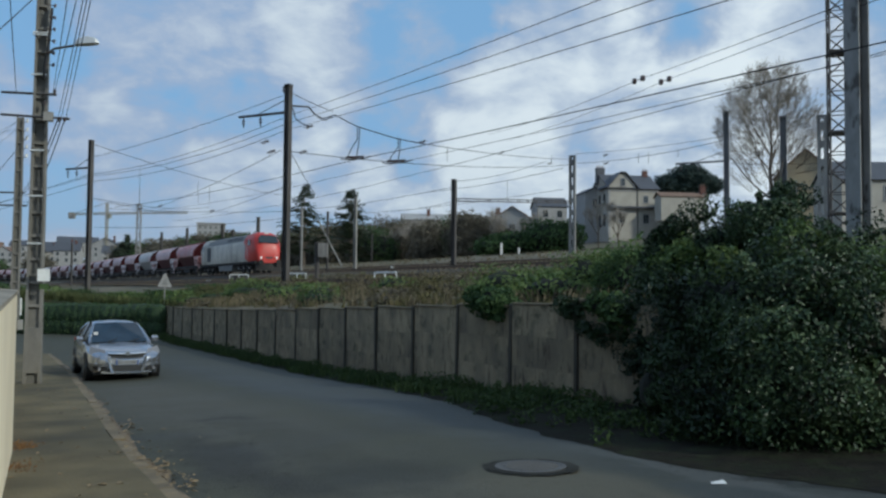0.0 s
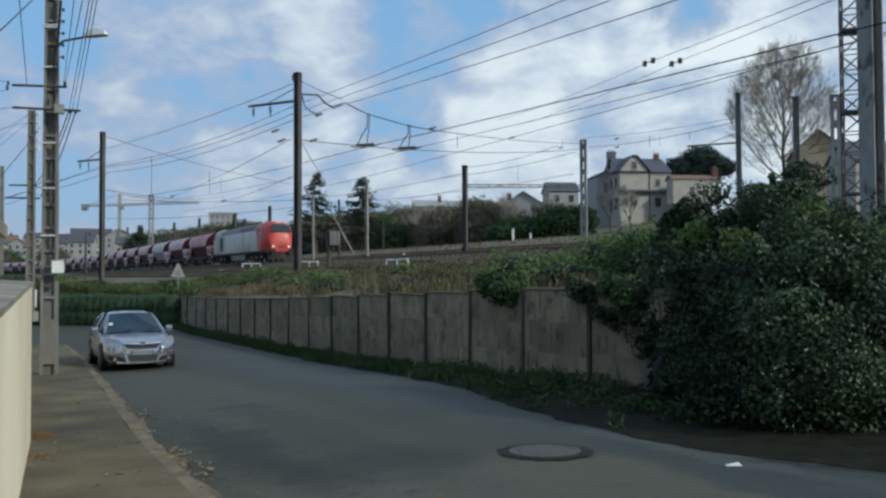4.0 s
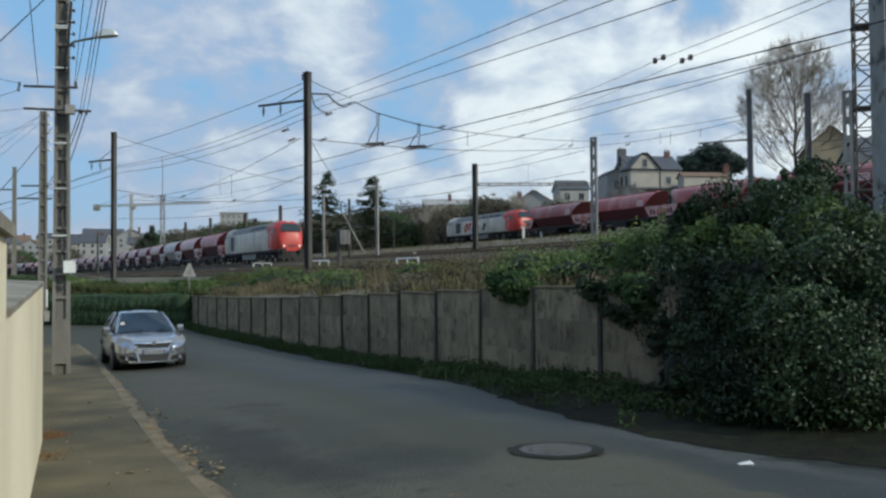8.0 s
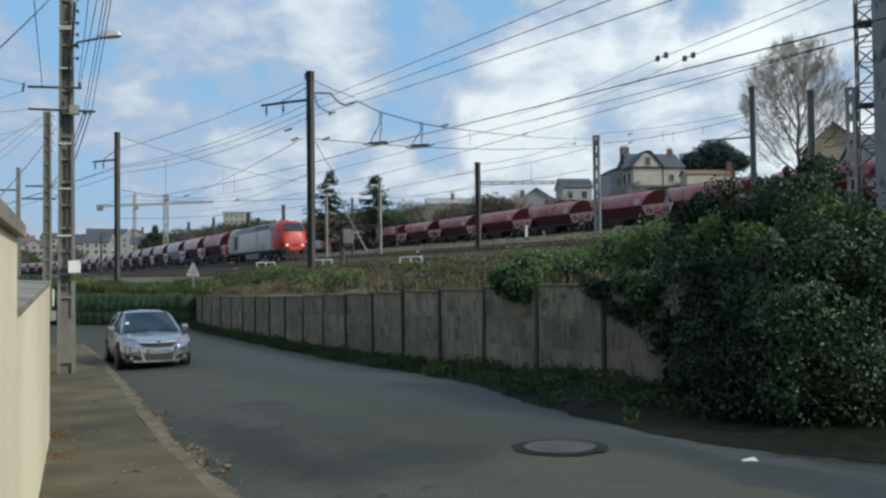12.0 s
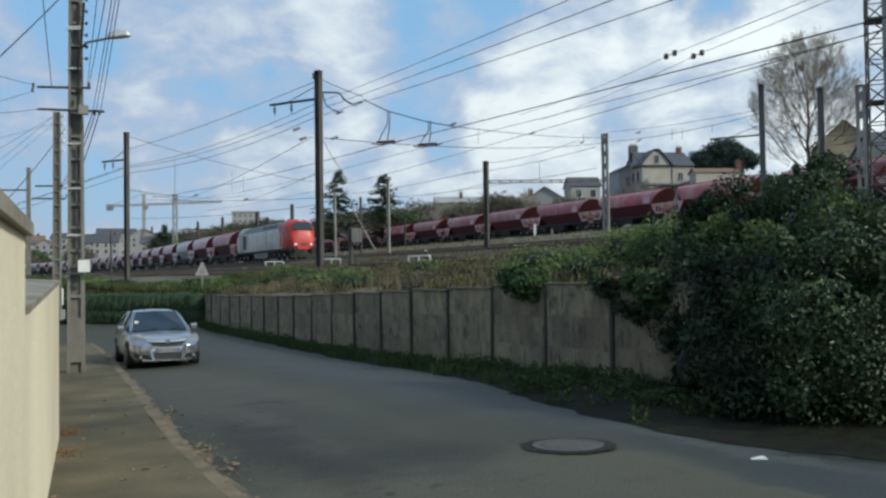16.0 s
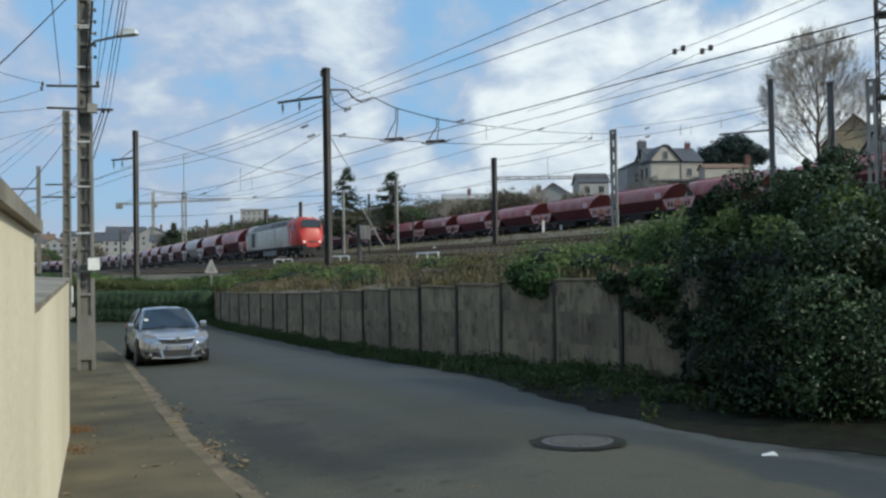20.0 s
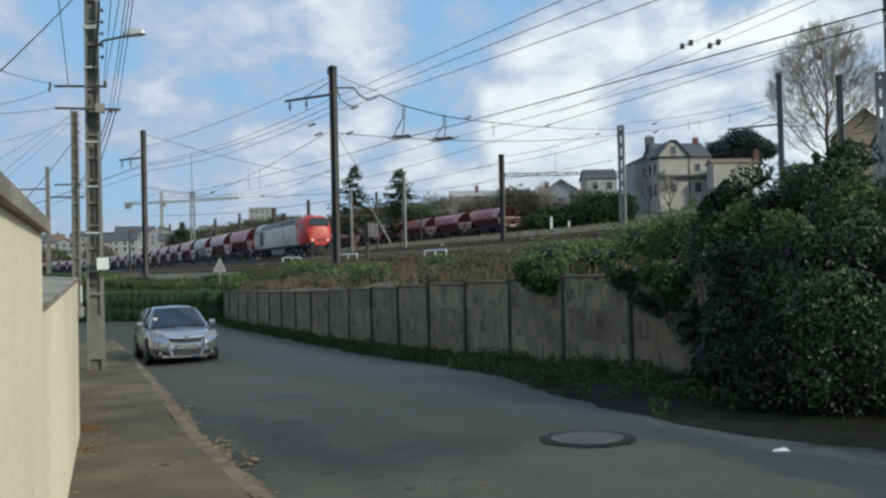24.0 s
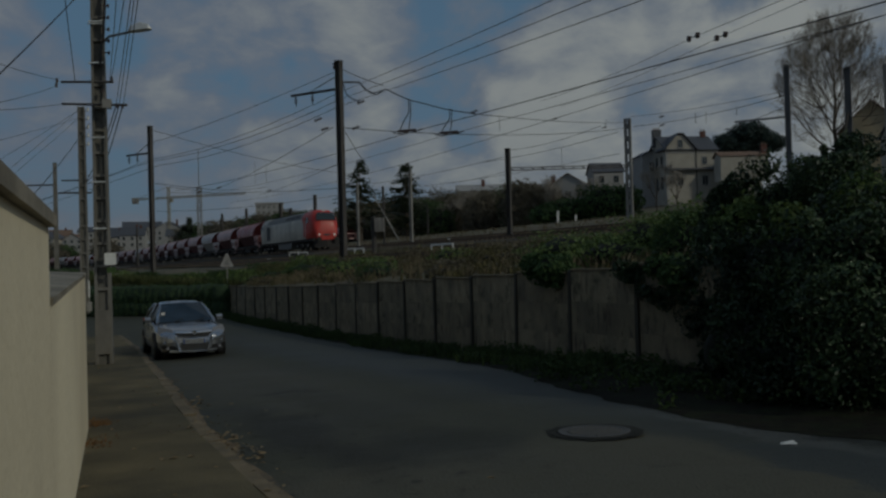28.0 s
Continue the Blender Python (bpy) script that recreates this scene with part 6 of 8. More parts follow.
def grass_tufts(spots, h, material, name, label, seed, blades=14, width=0.018):
    """Tufts of blades at ground spots (x, y, z)."""
    rng = np.random.default_rng(seed)
    v = []
    for (x, y, z) in spots:
        for _ in range(blades):
            a, l = rng.uniform(0, 6.28), h * rng.uniform(0.5, 1.2)
            b = np.array([x + rng.normal() * 0.09, y + rng.normal() * 0.09, z - 0.03])
            lean = np.array([math.cos(a), math.sin(a), 0]) * l * rng.uniform(0.1, 0.6)
            s_ = np.array([-math.sin(a), math.cos(a), 0]) * width * rng.uniform(0.6, 1.6)
            v += [b - s_, b + s_, b + lean * 0.5 + s_ * 0.6 + np.array([0, 0, l * 0.7]), b + lean + np.array([0, 0, l])]
    me = bpy.data.meshes.new(name)
    v = np.array(v)
    me.from_pydata(v.tolist(), [], np.arange(len(v)).reshape(-1, 4).tolist())
    return tagged(part(name, me, material), label, "grass", kind="stuff")


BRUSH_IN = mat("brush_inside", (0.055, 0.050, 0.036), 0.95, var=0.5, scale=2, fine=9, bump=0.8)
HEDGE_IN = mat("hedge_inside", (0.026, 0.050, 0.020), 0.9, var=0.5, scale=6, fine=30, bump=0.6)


def build_plants():
    rng = random.Random(4)
    # the great ivy mass over the near end of the fence
    blobs = []
    for (c_, r) in (((3.30, 10.70, 0.45), 0.60), ((3.35, 9.95, 0.43), 0.66), ((3.58, 9.45, 0.50), 0.72), ((3.98, 9.05, 0.52), 0.92), ((4.22, 9.20, 0.75), 0.88),
                    ((3.62, 11.20, 1.17), 0.70), ((3.75, 10.60, 1.37), 0.76), ((4.02, 10.00, 1.45), 0.80), ((4.22, 9.50, 1.42), 0.86), ((4.50, 9.60, 1.20), 0.72),
                    ((3.52, 12.00, 1.66), 0.46), ((3.79, 11.80, 2.01), 0.5), ((4.08, 11.40, 2.18), 0.5), ((4.42, 11.00, 2.36), 0.48), ((4.78, 10.90, 2.42), 0.46), ((5.06, 10.60, 1.85), 0.46)):
        blobs.append((c_, (r, r, r * 1.02)))
    for k in range(90):
        c_, r = blobs[rng.randrange(16)]
        d = Vector((rng.uniform(-1.0, 1), rng.uniform(-1.0, 0.3), rng.uniform(-0.5, 0.9))).normalized()
        q = rng.uniform(0.10, 0.27)
        blobs.append((tuple(Vector(c_) + d * r[0] * 0.95), (q, q, q * rng.uniform(0.8, 1.7))))
    # shoots over the top and down the fence face
    for (c_, q, h) in (((4.50, 11.00, 2.80), 0.12, 0.3), ((4.72, 11.00, 2.89), 0.16, 0.3), ((4.88, 10.90, 2.84), 0.13, 0.26), ((4.39, 11.10, 2.72), 0.15, 0.2), ((4.24, 11.30, 2.67), 0.12, 0.16), ((3.95, 11.40, 2.66), 0.14, 0.14), ((3.77, 11.60, 2.62), 0.12, 0.15), ((3.58, 11.80, 2.51), 0.12, 0.16),
                     ((3.40, 11.90, 2.28), 0.14, 0.2), ((3.30, 12.00, 2.02), 0.15, 0.22), ((5.25, 10.40, 2.31), 0.14, 0.12), ((5.56, 10.20, 2.33), 0.16, 0.14), ((5.12, 10.70, 2.40), 0.1, 0.16)):
        blobs.append((c_, (q, q, h)))
    for k in range(74):
        s = rng.uniform(8.6, 11.7)
        low = float(np.interp(s, [8.6, 9.6, 10.3, 10.9, 11.7], [0.1, 0.25, 0.55, 0.9, 1.3]))
        x, y = plan(s, rng.uniform(-0.22, 0.02))
        q = rng.uniform(0.09, 0.2)
        blobs.append(((x, y, rng.uniform(low, 1.47)), (q, q, q * rng.uniform(0.8, 1.6))))
    # parts of the mass that get the lighter, sunlit leaf colour
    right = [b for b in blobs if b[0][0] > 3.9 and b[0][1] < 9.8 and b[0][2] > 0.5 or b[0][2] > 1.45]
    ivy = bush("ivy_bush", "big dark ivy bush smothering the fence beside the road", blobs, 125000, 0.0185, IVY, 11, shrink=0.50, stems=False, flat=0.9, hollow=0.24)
    o = Vector(ivy.matrix_basis.translation)
    light = [(tuple(Vector(c_) - o), (r, r, r)) for c_, r in (((3.78, 10.45, 1.95), 0.34), ((3.74, 10.50, 1.55), 0.26), ((3.62, 11.40, 2.03), 0.4), ((4.30, 9.60, 2.05), 0.34), ((4.62, 9.70, 1.80), 0.34))]
    leaf_part("climber", leaf_cloud(light, 5200, 0.024, 13, 0.8, hollow=0.1), IVY_L, ivy, "yellow-green climber leaves")
    leaf_part("sunny_foliage", leaf_cloud([(tuple(Vector(c_) - o), tuple(q * 1.03 for q in r)) for c_, r in right], 58000, 0.019, 17, 0.9, hollow=0.18), IVY_LIT, ivy, "glossy ivy leaves, sunlight put into a lighter green")
    for (s, m, z, r, h, n, seed, lab) in ((14.0, 0.0, 1.36, 0.50, 0.34, 2600, 21, "clump of dark ivy hanging over the fence top"), (10.3, 0.0, 1.3, 0.34, 0.3, 1300, 22, "ivy trailing over the fence panels")):
        x, y = plan(s, m)
        bush("ivy_clump", lab, [((x, y, z), (r, r, h)), ((x + 0.22, y - 0.2, z - 0.16), (r * 0.7, r * 0.5, h * 0.8)), ((x - 0.3, y + 0.2, z + 0.1), (r * 0.6, r * 0.5, h * 0.7))], n, 0.034, HEDGE, seed, stems=False, shrink=0.6)
    # brambles on the bank behind the fence
    for k in range(30):
        s, m = rng.uniform(8, 17.5), rng.uniform(1.2, 8.5)
        if k > 20:
            s, m = rng.uniform(3, 11), rng.uniform(2.5, 10)
        x, y = plan(s, m)
        r, h = rng.uniform(0.8, 1.5), rng.uniform(0.35, 0.7)
        z = ground_z(x, y)
        bush("bramble_bush", "low sprawling green bramble on the bank", [((x, y, z + h * 0.5), (r, r, h)), ((x + r * 0.6, y + 0.3, z + h * 0.3), (r * 0.7, r * 0.7, h * 0.8))], 3000, 0.030, IVY_L, 100 + k, group="brambles", stems=False, shrink=0.6)
    for k, (x, y, z) in enumerate(((5.55, 11.4, 1.45), (6.15, 11.9, 1.5), (6.75, 12.6, 1.55), (7.3, 13.2, 1.6), (5.2, 12.0, 1.5), (5.9, 12.9, 1.6))):
        bush("bramble_bush", "bright green bramble beside the ivy", [((x, y, z), (0.75, 0.7, 0.75)), ((x + 0.3, y - 0.1, z + 0.45), (0.4, 0.4, 0.4)), ((x - 0.3, y, z - 0.6), (0.7, 0.6, 0.6))], 5200, 0.022, IVY_L if k % 3 else HEDGE, 180 + k, group="brambles", stems=False, shrink=0.5, flat=0.9, hollow=0.1)
    for k in range(14):
        x, y = plan(rng.uniform(10.2, 14.6), rng.uniform(1.5, 5.0))
        z = ground_z(x, y)
        r, h = rng.uniform(0.6, 1.0), rng.uniform(0.55, 0.85)
        bush("bramble_bush", "tall tangled bramble leaning over the fence top", [((x, y, z + h * 0.5), (r, r, h)), ((x - r * 0.5, y + 0.3, z + h * 0.4), (r * 0.7, r * 0.7, h * 0.9)), ((x + r * 0.5, y - 0.2, z + h * 0.8), (r * 0.4, r * 0.4, h * 0.7))], 3600, 0.026, IVY_L if k % 3 else HEDGE, 140 + k, group="brambles", stems=False, shrink=0.5, flat=0.9, hollow=0.08)
    # clipped hedge closing the bend
    
    hb = []
    for k in range(90):
        s = 45.4 + k * 0.305
        x, y = plan(s, edge(s) - 0.35)
        for z in (-0.55, 0.1 + 0.10 * noise.noise((k * 0.23, 1, 4))):
            hb.append(((x, y, z), (0.68, 0.68, 0.72)))
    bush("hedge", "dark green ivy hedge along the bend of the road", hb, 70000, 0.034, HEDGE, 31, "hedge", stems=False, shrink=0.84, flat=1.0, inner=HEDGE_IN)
    # green weeds on the bank over the hedge
    for k in range(40):
        s = rng.uniform(45.5, 68)
        p = Vector(plan(s, edge(s) + rng.uniform(0.6, 8)))
        z = ground_z(p.x, p.y)
        r, h = rng.uniform(1.0, 1.9), rng.uniform(0.35, 0.7)
        bush("weed_clump", "spreading green weeds on the yard's edge", [((p.x, p.y, z + h * 0.3), (r, r, h))], 2000, 0.032, (OLIVE, HEDGE, GRASS, IVY_L)[k % 4], 200 + k, stems=False, group="weeds", stretch=2.6, flat=0.9, shrink=0.5)
    for k in range(14):
        x, y = plan(rng.uniform(26, 44), rng.uniform(1.0, 5.0))
        z = ground_z(x, y)
        r, h = rng.uniform(0.6, 1.1), rng.uniform(0.25, 0.45)
        bush("weed_clump", "low weeds behind the fence", [((x, y, z + h * 0.3), (r, r, h))], 700, 0.042, IVY_L if k % 3 else HEDGE, 240 + k, stems=False, group="weeds")
    # weeds along the fence foot
    wb = []
    for k in range(330):
        s = rng.uniform(7.0, 45.5)
        if noise.noise((s * 0.55, 4, 2)) < -0.12:
            continue
        far = min(0.0, edge(s)) + verge_m(s)
        x, y = plan(s, rng.uniform(far * 0.97, -0.12))
        r = rng.uniform(0.08, 0.26)
        wb.append(((x, y, street_z(s) + r * 0.35), (r, r, r * rng.uniform(0.6, 1.1))))
    for k in range(90):
        s = rng.uniform(7.3, 12.5)
        x, y = plan(s, rng.uniform(verge_m(s) * 0.72, -0.15))
        r = rng.uniform(0.07, 0.20)
        wb.append(((x, y, street_z(s) + r * 0.3), (r, r, r * rng.uniform(0.6, 1.3))))
    w = thing("verge_weeds", "dark ragged weeds along the fence foot", "weeds", kind="stuff")
    leaf_part("foliage", leaf_cloud(wb, 23000, 0.024, 77, 0.8), GRASS, w)
    # trees among the far town
    for k in range(30):
        px_, d = (rng.uniform(-190, -95), rng.uniform(330, 400)) if k < 14 else (rng.uniform(-100, -62), rng.uniform(300, 340))
        z = ground_z(px_, d)
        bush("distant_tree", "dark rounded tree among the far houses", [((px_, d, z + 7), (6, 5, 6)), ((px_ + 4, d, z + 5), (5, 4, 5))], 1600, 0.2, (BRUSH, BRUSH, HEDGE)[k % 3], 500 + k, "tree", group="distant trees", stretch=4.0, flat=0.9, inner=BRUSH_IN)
    # grass
    spots = []
    for _ in range(520):
        s = rng.uniform(11, 45.3)
        m = rng.uniform(edge(s) + verge_m(s) + 0.05, -0.1)
        x, y = plan(s, m)
        spots.append((x, y, street_z(s)))
    grass_tufts(spots, 0.22, GRASS, "verge_grass", "ragged green weeds along the fence foot", 5, 16, 0.016)
    spots = []
    for _ in range(1500):
        s, m = rng.uniform(9, 60), abs(rng.gauss(0, 7)) + 0.25
        x, y = plan(s, m)
        spots.append((x, y, ground_z(x, y)))
    slope = []
    for _ in range(2200):
        s = rng.uniform(45.2, 72)
        p = plan(s, edge(s) + 0.05 + abs(rng.gauss(0, 3.5)))
        slope.append((*p, ground_z(*p)))
    grass_tufts(slope, 0.5, GRASS_Y, "slope_grass", "long yellow-green grass on the slope over the hedge", 26, 12, 0.016)
    grass_tufts(spots, 0.36, DRY, "dry_grass", "tall dry straw-coloured grass on the bank", 6, 9, 0.012)
    spots = []
    for _ in range(2600):
        s, m = rng.uniform(9, 62), abs(rng.gauss(0, 8)) + 0.25
        x, y = plan(s, m)
        if noise.noise((x * 0.3, y * 0.3, 2)) > -0.1:
            spots.append((x, y, ground_z(x, y)))
    grass_tufts(spots, 0.26, OLIVE, "olive_grass", "low olive-brown grass and weeds on the bank", 16, 10, 0.016)
    for k in range(34):
        s = rng.uniform(18, 46)
        x, y = plan(s, rng.uniform(0.6, 9.0))
        z = ground_z(x, y)
        r, h = rng.uniform(0.5, 1.2), rng.uniform(0.25, 0.5)
        bush("dead_brush", "brown dead brush on the bank behind the fence", [((x, y, z + h * 0.3), (r, r, h))], 700, 0.03, (DRY, OLIVE, BRUSH)[k % 3], 800 + k, stems=False, group="dead brush", flat=0.9, shrink=0.3)
    spots = [(*plan(s, m), 0) for s, m in ((rng.uniform(20, 150), rng.uniform(6, 50)) for _ in range(2600))]
    grass_tufts([(x, y, ground_z(x, y)) for x, y, _ in spots], 0.28, DRY, "yard_grass", "thin dry grass between the tracks", 7, 5, 0.03)
    # tall bare tree and evergreens beyond the main line
    x, y, _ = (47.36, 112.00, 14.74)
    broad_tree((x, y, ground_z(x, y)), 32.38 - ground_z(x, y), 7.4, 8, "tall leafless tree with a broad round crown")
    x, y, _ = (52.85, 165.00, 18.92)
    z = ground_z(x, y)
    tree = thing("umbrella_pine", "dark evergreen with a broad rounded crown", "tree", pose(x, y, z))
    zc = 23.34 - z
    part("trunk", Geo().tube([(0, 0, -0.3), (0.2, 0, zc * 0.5), (0.4, 0, zc)], 0.5, 0.3, n=8), BARK, tree)
    crown = [((-4.0, 0, zc - 0.8), (2.9, 3, 2.0)), ((5.2, 0, zc - 0.9), (2.4, 2.5, 1.7)), ((0, 0, zc + 0.9), (3.6, 3.5, 2.4)), ((3.2, 0, zc - 0.2), (3.0, 3, 2.0)), ((1.4, -1, zc + 1.2), (2.5, 2, 1.9)), ((-1.5, 0, zc - 1.6), (3.2, 2.5, 1.6)), ((2.2, 0, zc - 1.6), (3.2, 2.5, 1.6))]
    leaf_part("crown", leaf_cloud(crown, 14000, 0.15, 41, 0.9), PINE, tree)
    core_part(crown, tree, 0.7)
    for px, (p, top), w, sd in ((583, ((-22.11, 165.00, 7.57), 21.92), 8.0, 51), (665, ((-13.48, 170.00, 7.65), 21.52), 8.5, 52)):
        z = ground_z(p[0], p[1])
        conifer((p[0], p[1], z), top - z, w, sd, "dark spiky conifer behind the tracks", 0.2, 0.35 if sd == 51 else 0.1)
    p = (-112.1, 330.0, ground_z(-112.1, 330.0))
    tree = thing("distant_pine", "dark ragged pine over the far tracks", "tree", pose(*p), "conifers")
    part("trunk", Geo().tube([(0, 0, -0.3), (0, 0, 19.5 - p[2])], 0.4, 0.1, n=6), BARK, tree)
    crown = [((x, 0, z - p[2]), (r, r, h)) for x, z, r, h in ((0, 19.6, 1.3, 2.3), (-1.4, 17.4, 2.3, 1.6), (1.6, 17.0, 2.6, 1.7), (-2.6, 14.8, 3.0, 1.9), (2.4, 14.4, 3.4, 2.0), (0, 13.0, 4.2, 2.4), (4.0, 12.4, 2.6, 2.0))]
    leaf_part("crown", leaf_cloud(crown, 3600, 0.22, 53, 0.8), CONIFER, tree)
    core_part(crown, tree, 0.75)
    # thicket of bare brush behind the main line
    rng = random.Random(9)
    for k in range(84):
        q, off = (rng.uniform(150, 330), rng.uniform(6, 13)) if k < 40 else (rng.uniform(190, 345), rng.uniform(5, 16))
        c = t2_at(q) + Vector((0.897, 0.443)) * off
        z = ground_z(c.x, c.y)
        r, h = (rng.uniform(2.6, 4.0), rng.uniform(3.6, 5.0)) if k < 40 else (rng.uniform(3.4, 5.0), rng.uniform(4.6, 6.2))
        mt = BRUSH if k % 4 else HEDGE
        bush("thicket_bush", "tangled leafless brush beside the line" if k % 4 else "dark evergreen shrub beside the line", [((c.x, c.y, z + h * 0.7), (r, r, h)), ((c.x + r * 0.7, c.y + 1, z + h * 0.5), (r * 0.8, r * 0.8, h * 0.8))], 3600 if mt is BRUSH else 2200, 0.075 if mt is BRUSH else 0.12, mt, 300 + k, group="thicket", shrink=0.55, flat=0.9, stretch=7.0 if mt is BRUSH else 1.5, inner=BRUSH_IN if mt is BRUSH else None)
    for k in range(44):
        q = rng.uniform(150, 330) if k < 20 else rng.uniform(120, 250)
        c = t2_at(q) + Vector((0.897, 0.443)) * rng.uniform(9, 18)
        bare_tree((c.x, c.y, ground_z(c.x, c.y)), rng.uniform(8, 12), 60 + k, "small leafless tree in the thicket", 0.7, 5, start=0.3, tr=0.14)
    for px_, (p, r) in enumerate((((-102.94, 400.00, 23.26), 5), ((-94.54, 395.00, 22.12), 6), ((-86.83, 390.00, 23.88), 6), ((-78.26, 380.00, 22.73), 5), ((-109.89, 400.00, 21.46), 6), ((-117.10, 400.00, 20.47), 5))):
        bush("distant_tree", "dull leafless tree clump below the flats", [((p[0], p[1], p[2]), (r, r, r * 0.7)), ((p[0] + r, p[1], p[2] - 1), (r, r, r * 0.6))], 1600, 0.16, BRUSH, 900 + px_, "tree", group="distant trees", stretch=4.0, flat=0.9, inner=BRUSH_IN)
    for k in range(30):
        f = k / 29
        c = Vector((-27.77, 215.00, 13.96)).lerp(Vector((15.41, 190.00, 12.86)), f)
        r, h = rng.uniform(3.2, 5.0), rng.uniform(2.6, 4.0)
        bush("thicket_bush", "pale tangled brush on the far slope", [((c.x, c.y + rng.uniform(-5, 5), c.z), (r, r, h)), ((c.x + r * 0.6, c.y, c.z - 2.0), (r, r, h))], 3000, 0.08, BRUSH if k % 3 else OLIVE, 950 + k, group="thicket", shrink=0.5, flat=1.0, stretch=6.0, inner=BRUSH_IN)
    # dark evergreen mound below the house
    x, y, _ = (19.37, 128.00, 10.12)
    z = ground_z(x, y)
    bush("evergreen_shrub", "big dark evergreen mound below the houses", [((x, y, z + 2.2), (4.5, 3, 3.2)), ((x - 4.5, y + 1, z + 1.2), (4, 3, 2.4)), ((x + 3.5, y, z + 2.6), (2.8, 2.5, 2.6)), ((x - 8, y + 1, z + 0.8), (3, 3, 1.8))], 7000, 0.17, HEDGE, 71)


# ---- buildings ----
def window(parent, x, y, z, w, h, face="Y", sill=True):
    """A sash window set in a wall face; y is the face's plane, looking to -y."""
    f = part("window", Geo().box((x - w / 2 - 0.05, y - 0.03, z), (0.1, 0.12, h + 0.2)).box((x + w / 2 + 0.05, y - 0.03, z), (0.1, 0.12, h + 0.2))
             .box((x, y - 0.03, z + h / 2 + 0.05), (w, 0.12, 0.1)).box((x, y - 0.05, z - h / 2 - 0.06), (w + 0.3, 0.2, 0.12)).box((x, y - 0.02, z), (0.06, 0.06, h)), STONE2, parent)
    part("pane", Geo().box((x, y - 0.005, z), (w, 0.03, h)), GLASS, f)
    return f


def house(p, rz, w, d, eave, ridge, wall_m, roof_m, label, gable_front=True, windows=(), chimneys=(), name="house", side_windows=(), hip=0.0):
    """A house whose front (width w) looks along its -y; p is the front's middle at the ground."""
    t = thing(name, label, "house", pose(*p, rz=rz), "houses")
    if gable_front:
        out_ = [(-w / 2, -2), (w / 2, -2), (w / 2, eave), (0, ridge), (-w / 2, eave)]
        part("wall", Geo().prism(out_, 0, d), wall_m, t)
        for sx in (-1, 1):
            k = Vector((sx * w / 2, 0, eave - ridge))
            n = Vector((sx * (ridge - eave), 0, w / 2)).normalized() * 0.12
            a, b = Vector((0, 0, ridge)), Vector((0, 0, ridge)) + k * 1.08
            part("roof", Geo().rings([[a + Vector((0, y, 0)), b + Vector((0, y, 0)), b + n + Vector((0, y, 0)), a + n + Vector((0, y, 0))] for y in (-0.35, d + 0.35)]), roof_m, t)
    else:
        out_ = [(0, -2), (d, -2), (d, eave), (d / 2, ridge), (0, eave)]
        part("wall", Geo().prism(out_, -w / 2, w / 2, "X"), wall_m, t)
        for y0, sy in ((0, -1), (d, 1)):
            a, b = Vector((0, d / 2, ridge)), Vector((0, d / 2 + sy * d / 2 * 1.08, eave - (ridge - eave) * 0.08))
            n = Vector((0, sy * (ridge - eave), d / 2)).normalized() * 0.12
            part("roof", Geo().rings([[a + Vector((x, 0, 0)), b + Vector((x, 0, 0)), b + n + Vector((x, 0, 0)), a + n + Vector((x, 0, 0))] for x in (-w / 2 - 0.3, w / 2 + 0.3)]), roof_m, t)
    for (x, z, ww, hh) in windows:
        window(t, x, 0, z, ww, hh)
    for (y, z, ww, hh) in side_windows:
        part("side_window", Geo().box((-w / 2 - 0.02, y, z), (0.08, ww, hh)), GLASS, t)
    for (x, y, zt) in chimneys:
        c = part("chimney", Geo().box((x, y, zt - 1.3), (0.9, 0.6, 2.6)).box((x, y, zt + 0.05), (1.05, 0.75, 0.12)), BRICKM, t)
        for k in (-0.25, 0.25):
            part("chimney_pot", Geo().cyl((x + k, y, zt + 0.3), 0.12, 0.45, n=8), TILE, c)
    return t


def lattice(parent, name, a, b, wide, n, material, r):
    """A square lattice beam from a to b, joined into one part."""
    a, b = Vector(a), Vector(b)
    d = (b - a).normalized()
    u = d.cross((0, 1, 0)).normalized() * wide / 2
    w = d.cross(u).normalized() * wide / 2
    g = Geo()
    corners = [u + w, u - w, -u - w, -u + w]
    for c in corners:
        g.tube([a + c, b + c], r, n=4)
    for k in range(n):
        p, q = a.lerp(b, k / n), a.lerp(b, (k + 1) / n)
        for i in range(4):
            c, e = corners[i], corners[(i + 1) % 4]
            g.tube([p + (c if k % 2 else e), q + (e if k % 2 else c)], r * 0.7, n=3)
    return part(name, g, material, parent)


def on_ground(p):
    return (p[0], p[1], ground_z(p[0], p[1]))


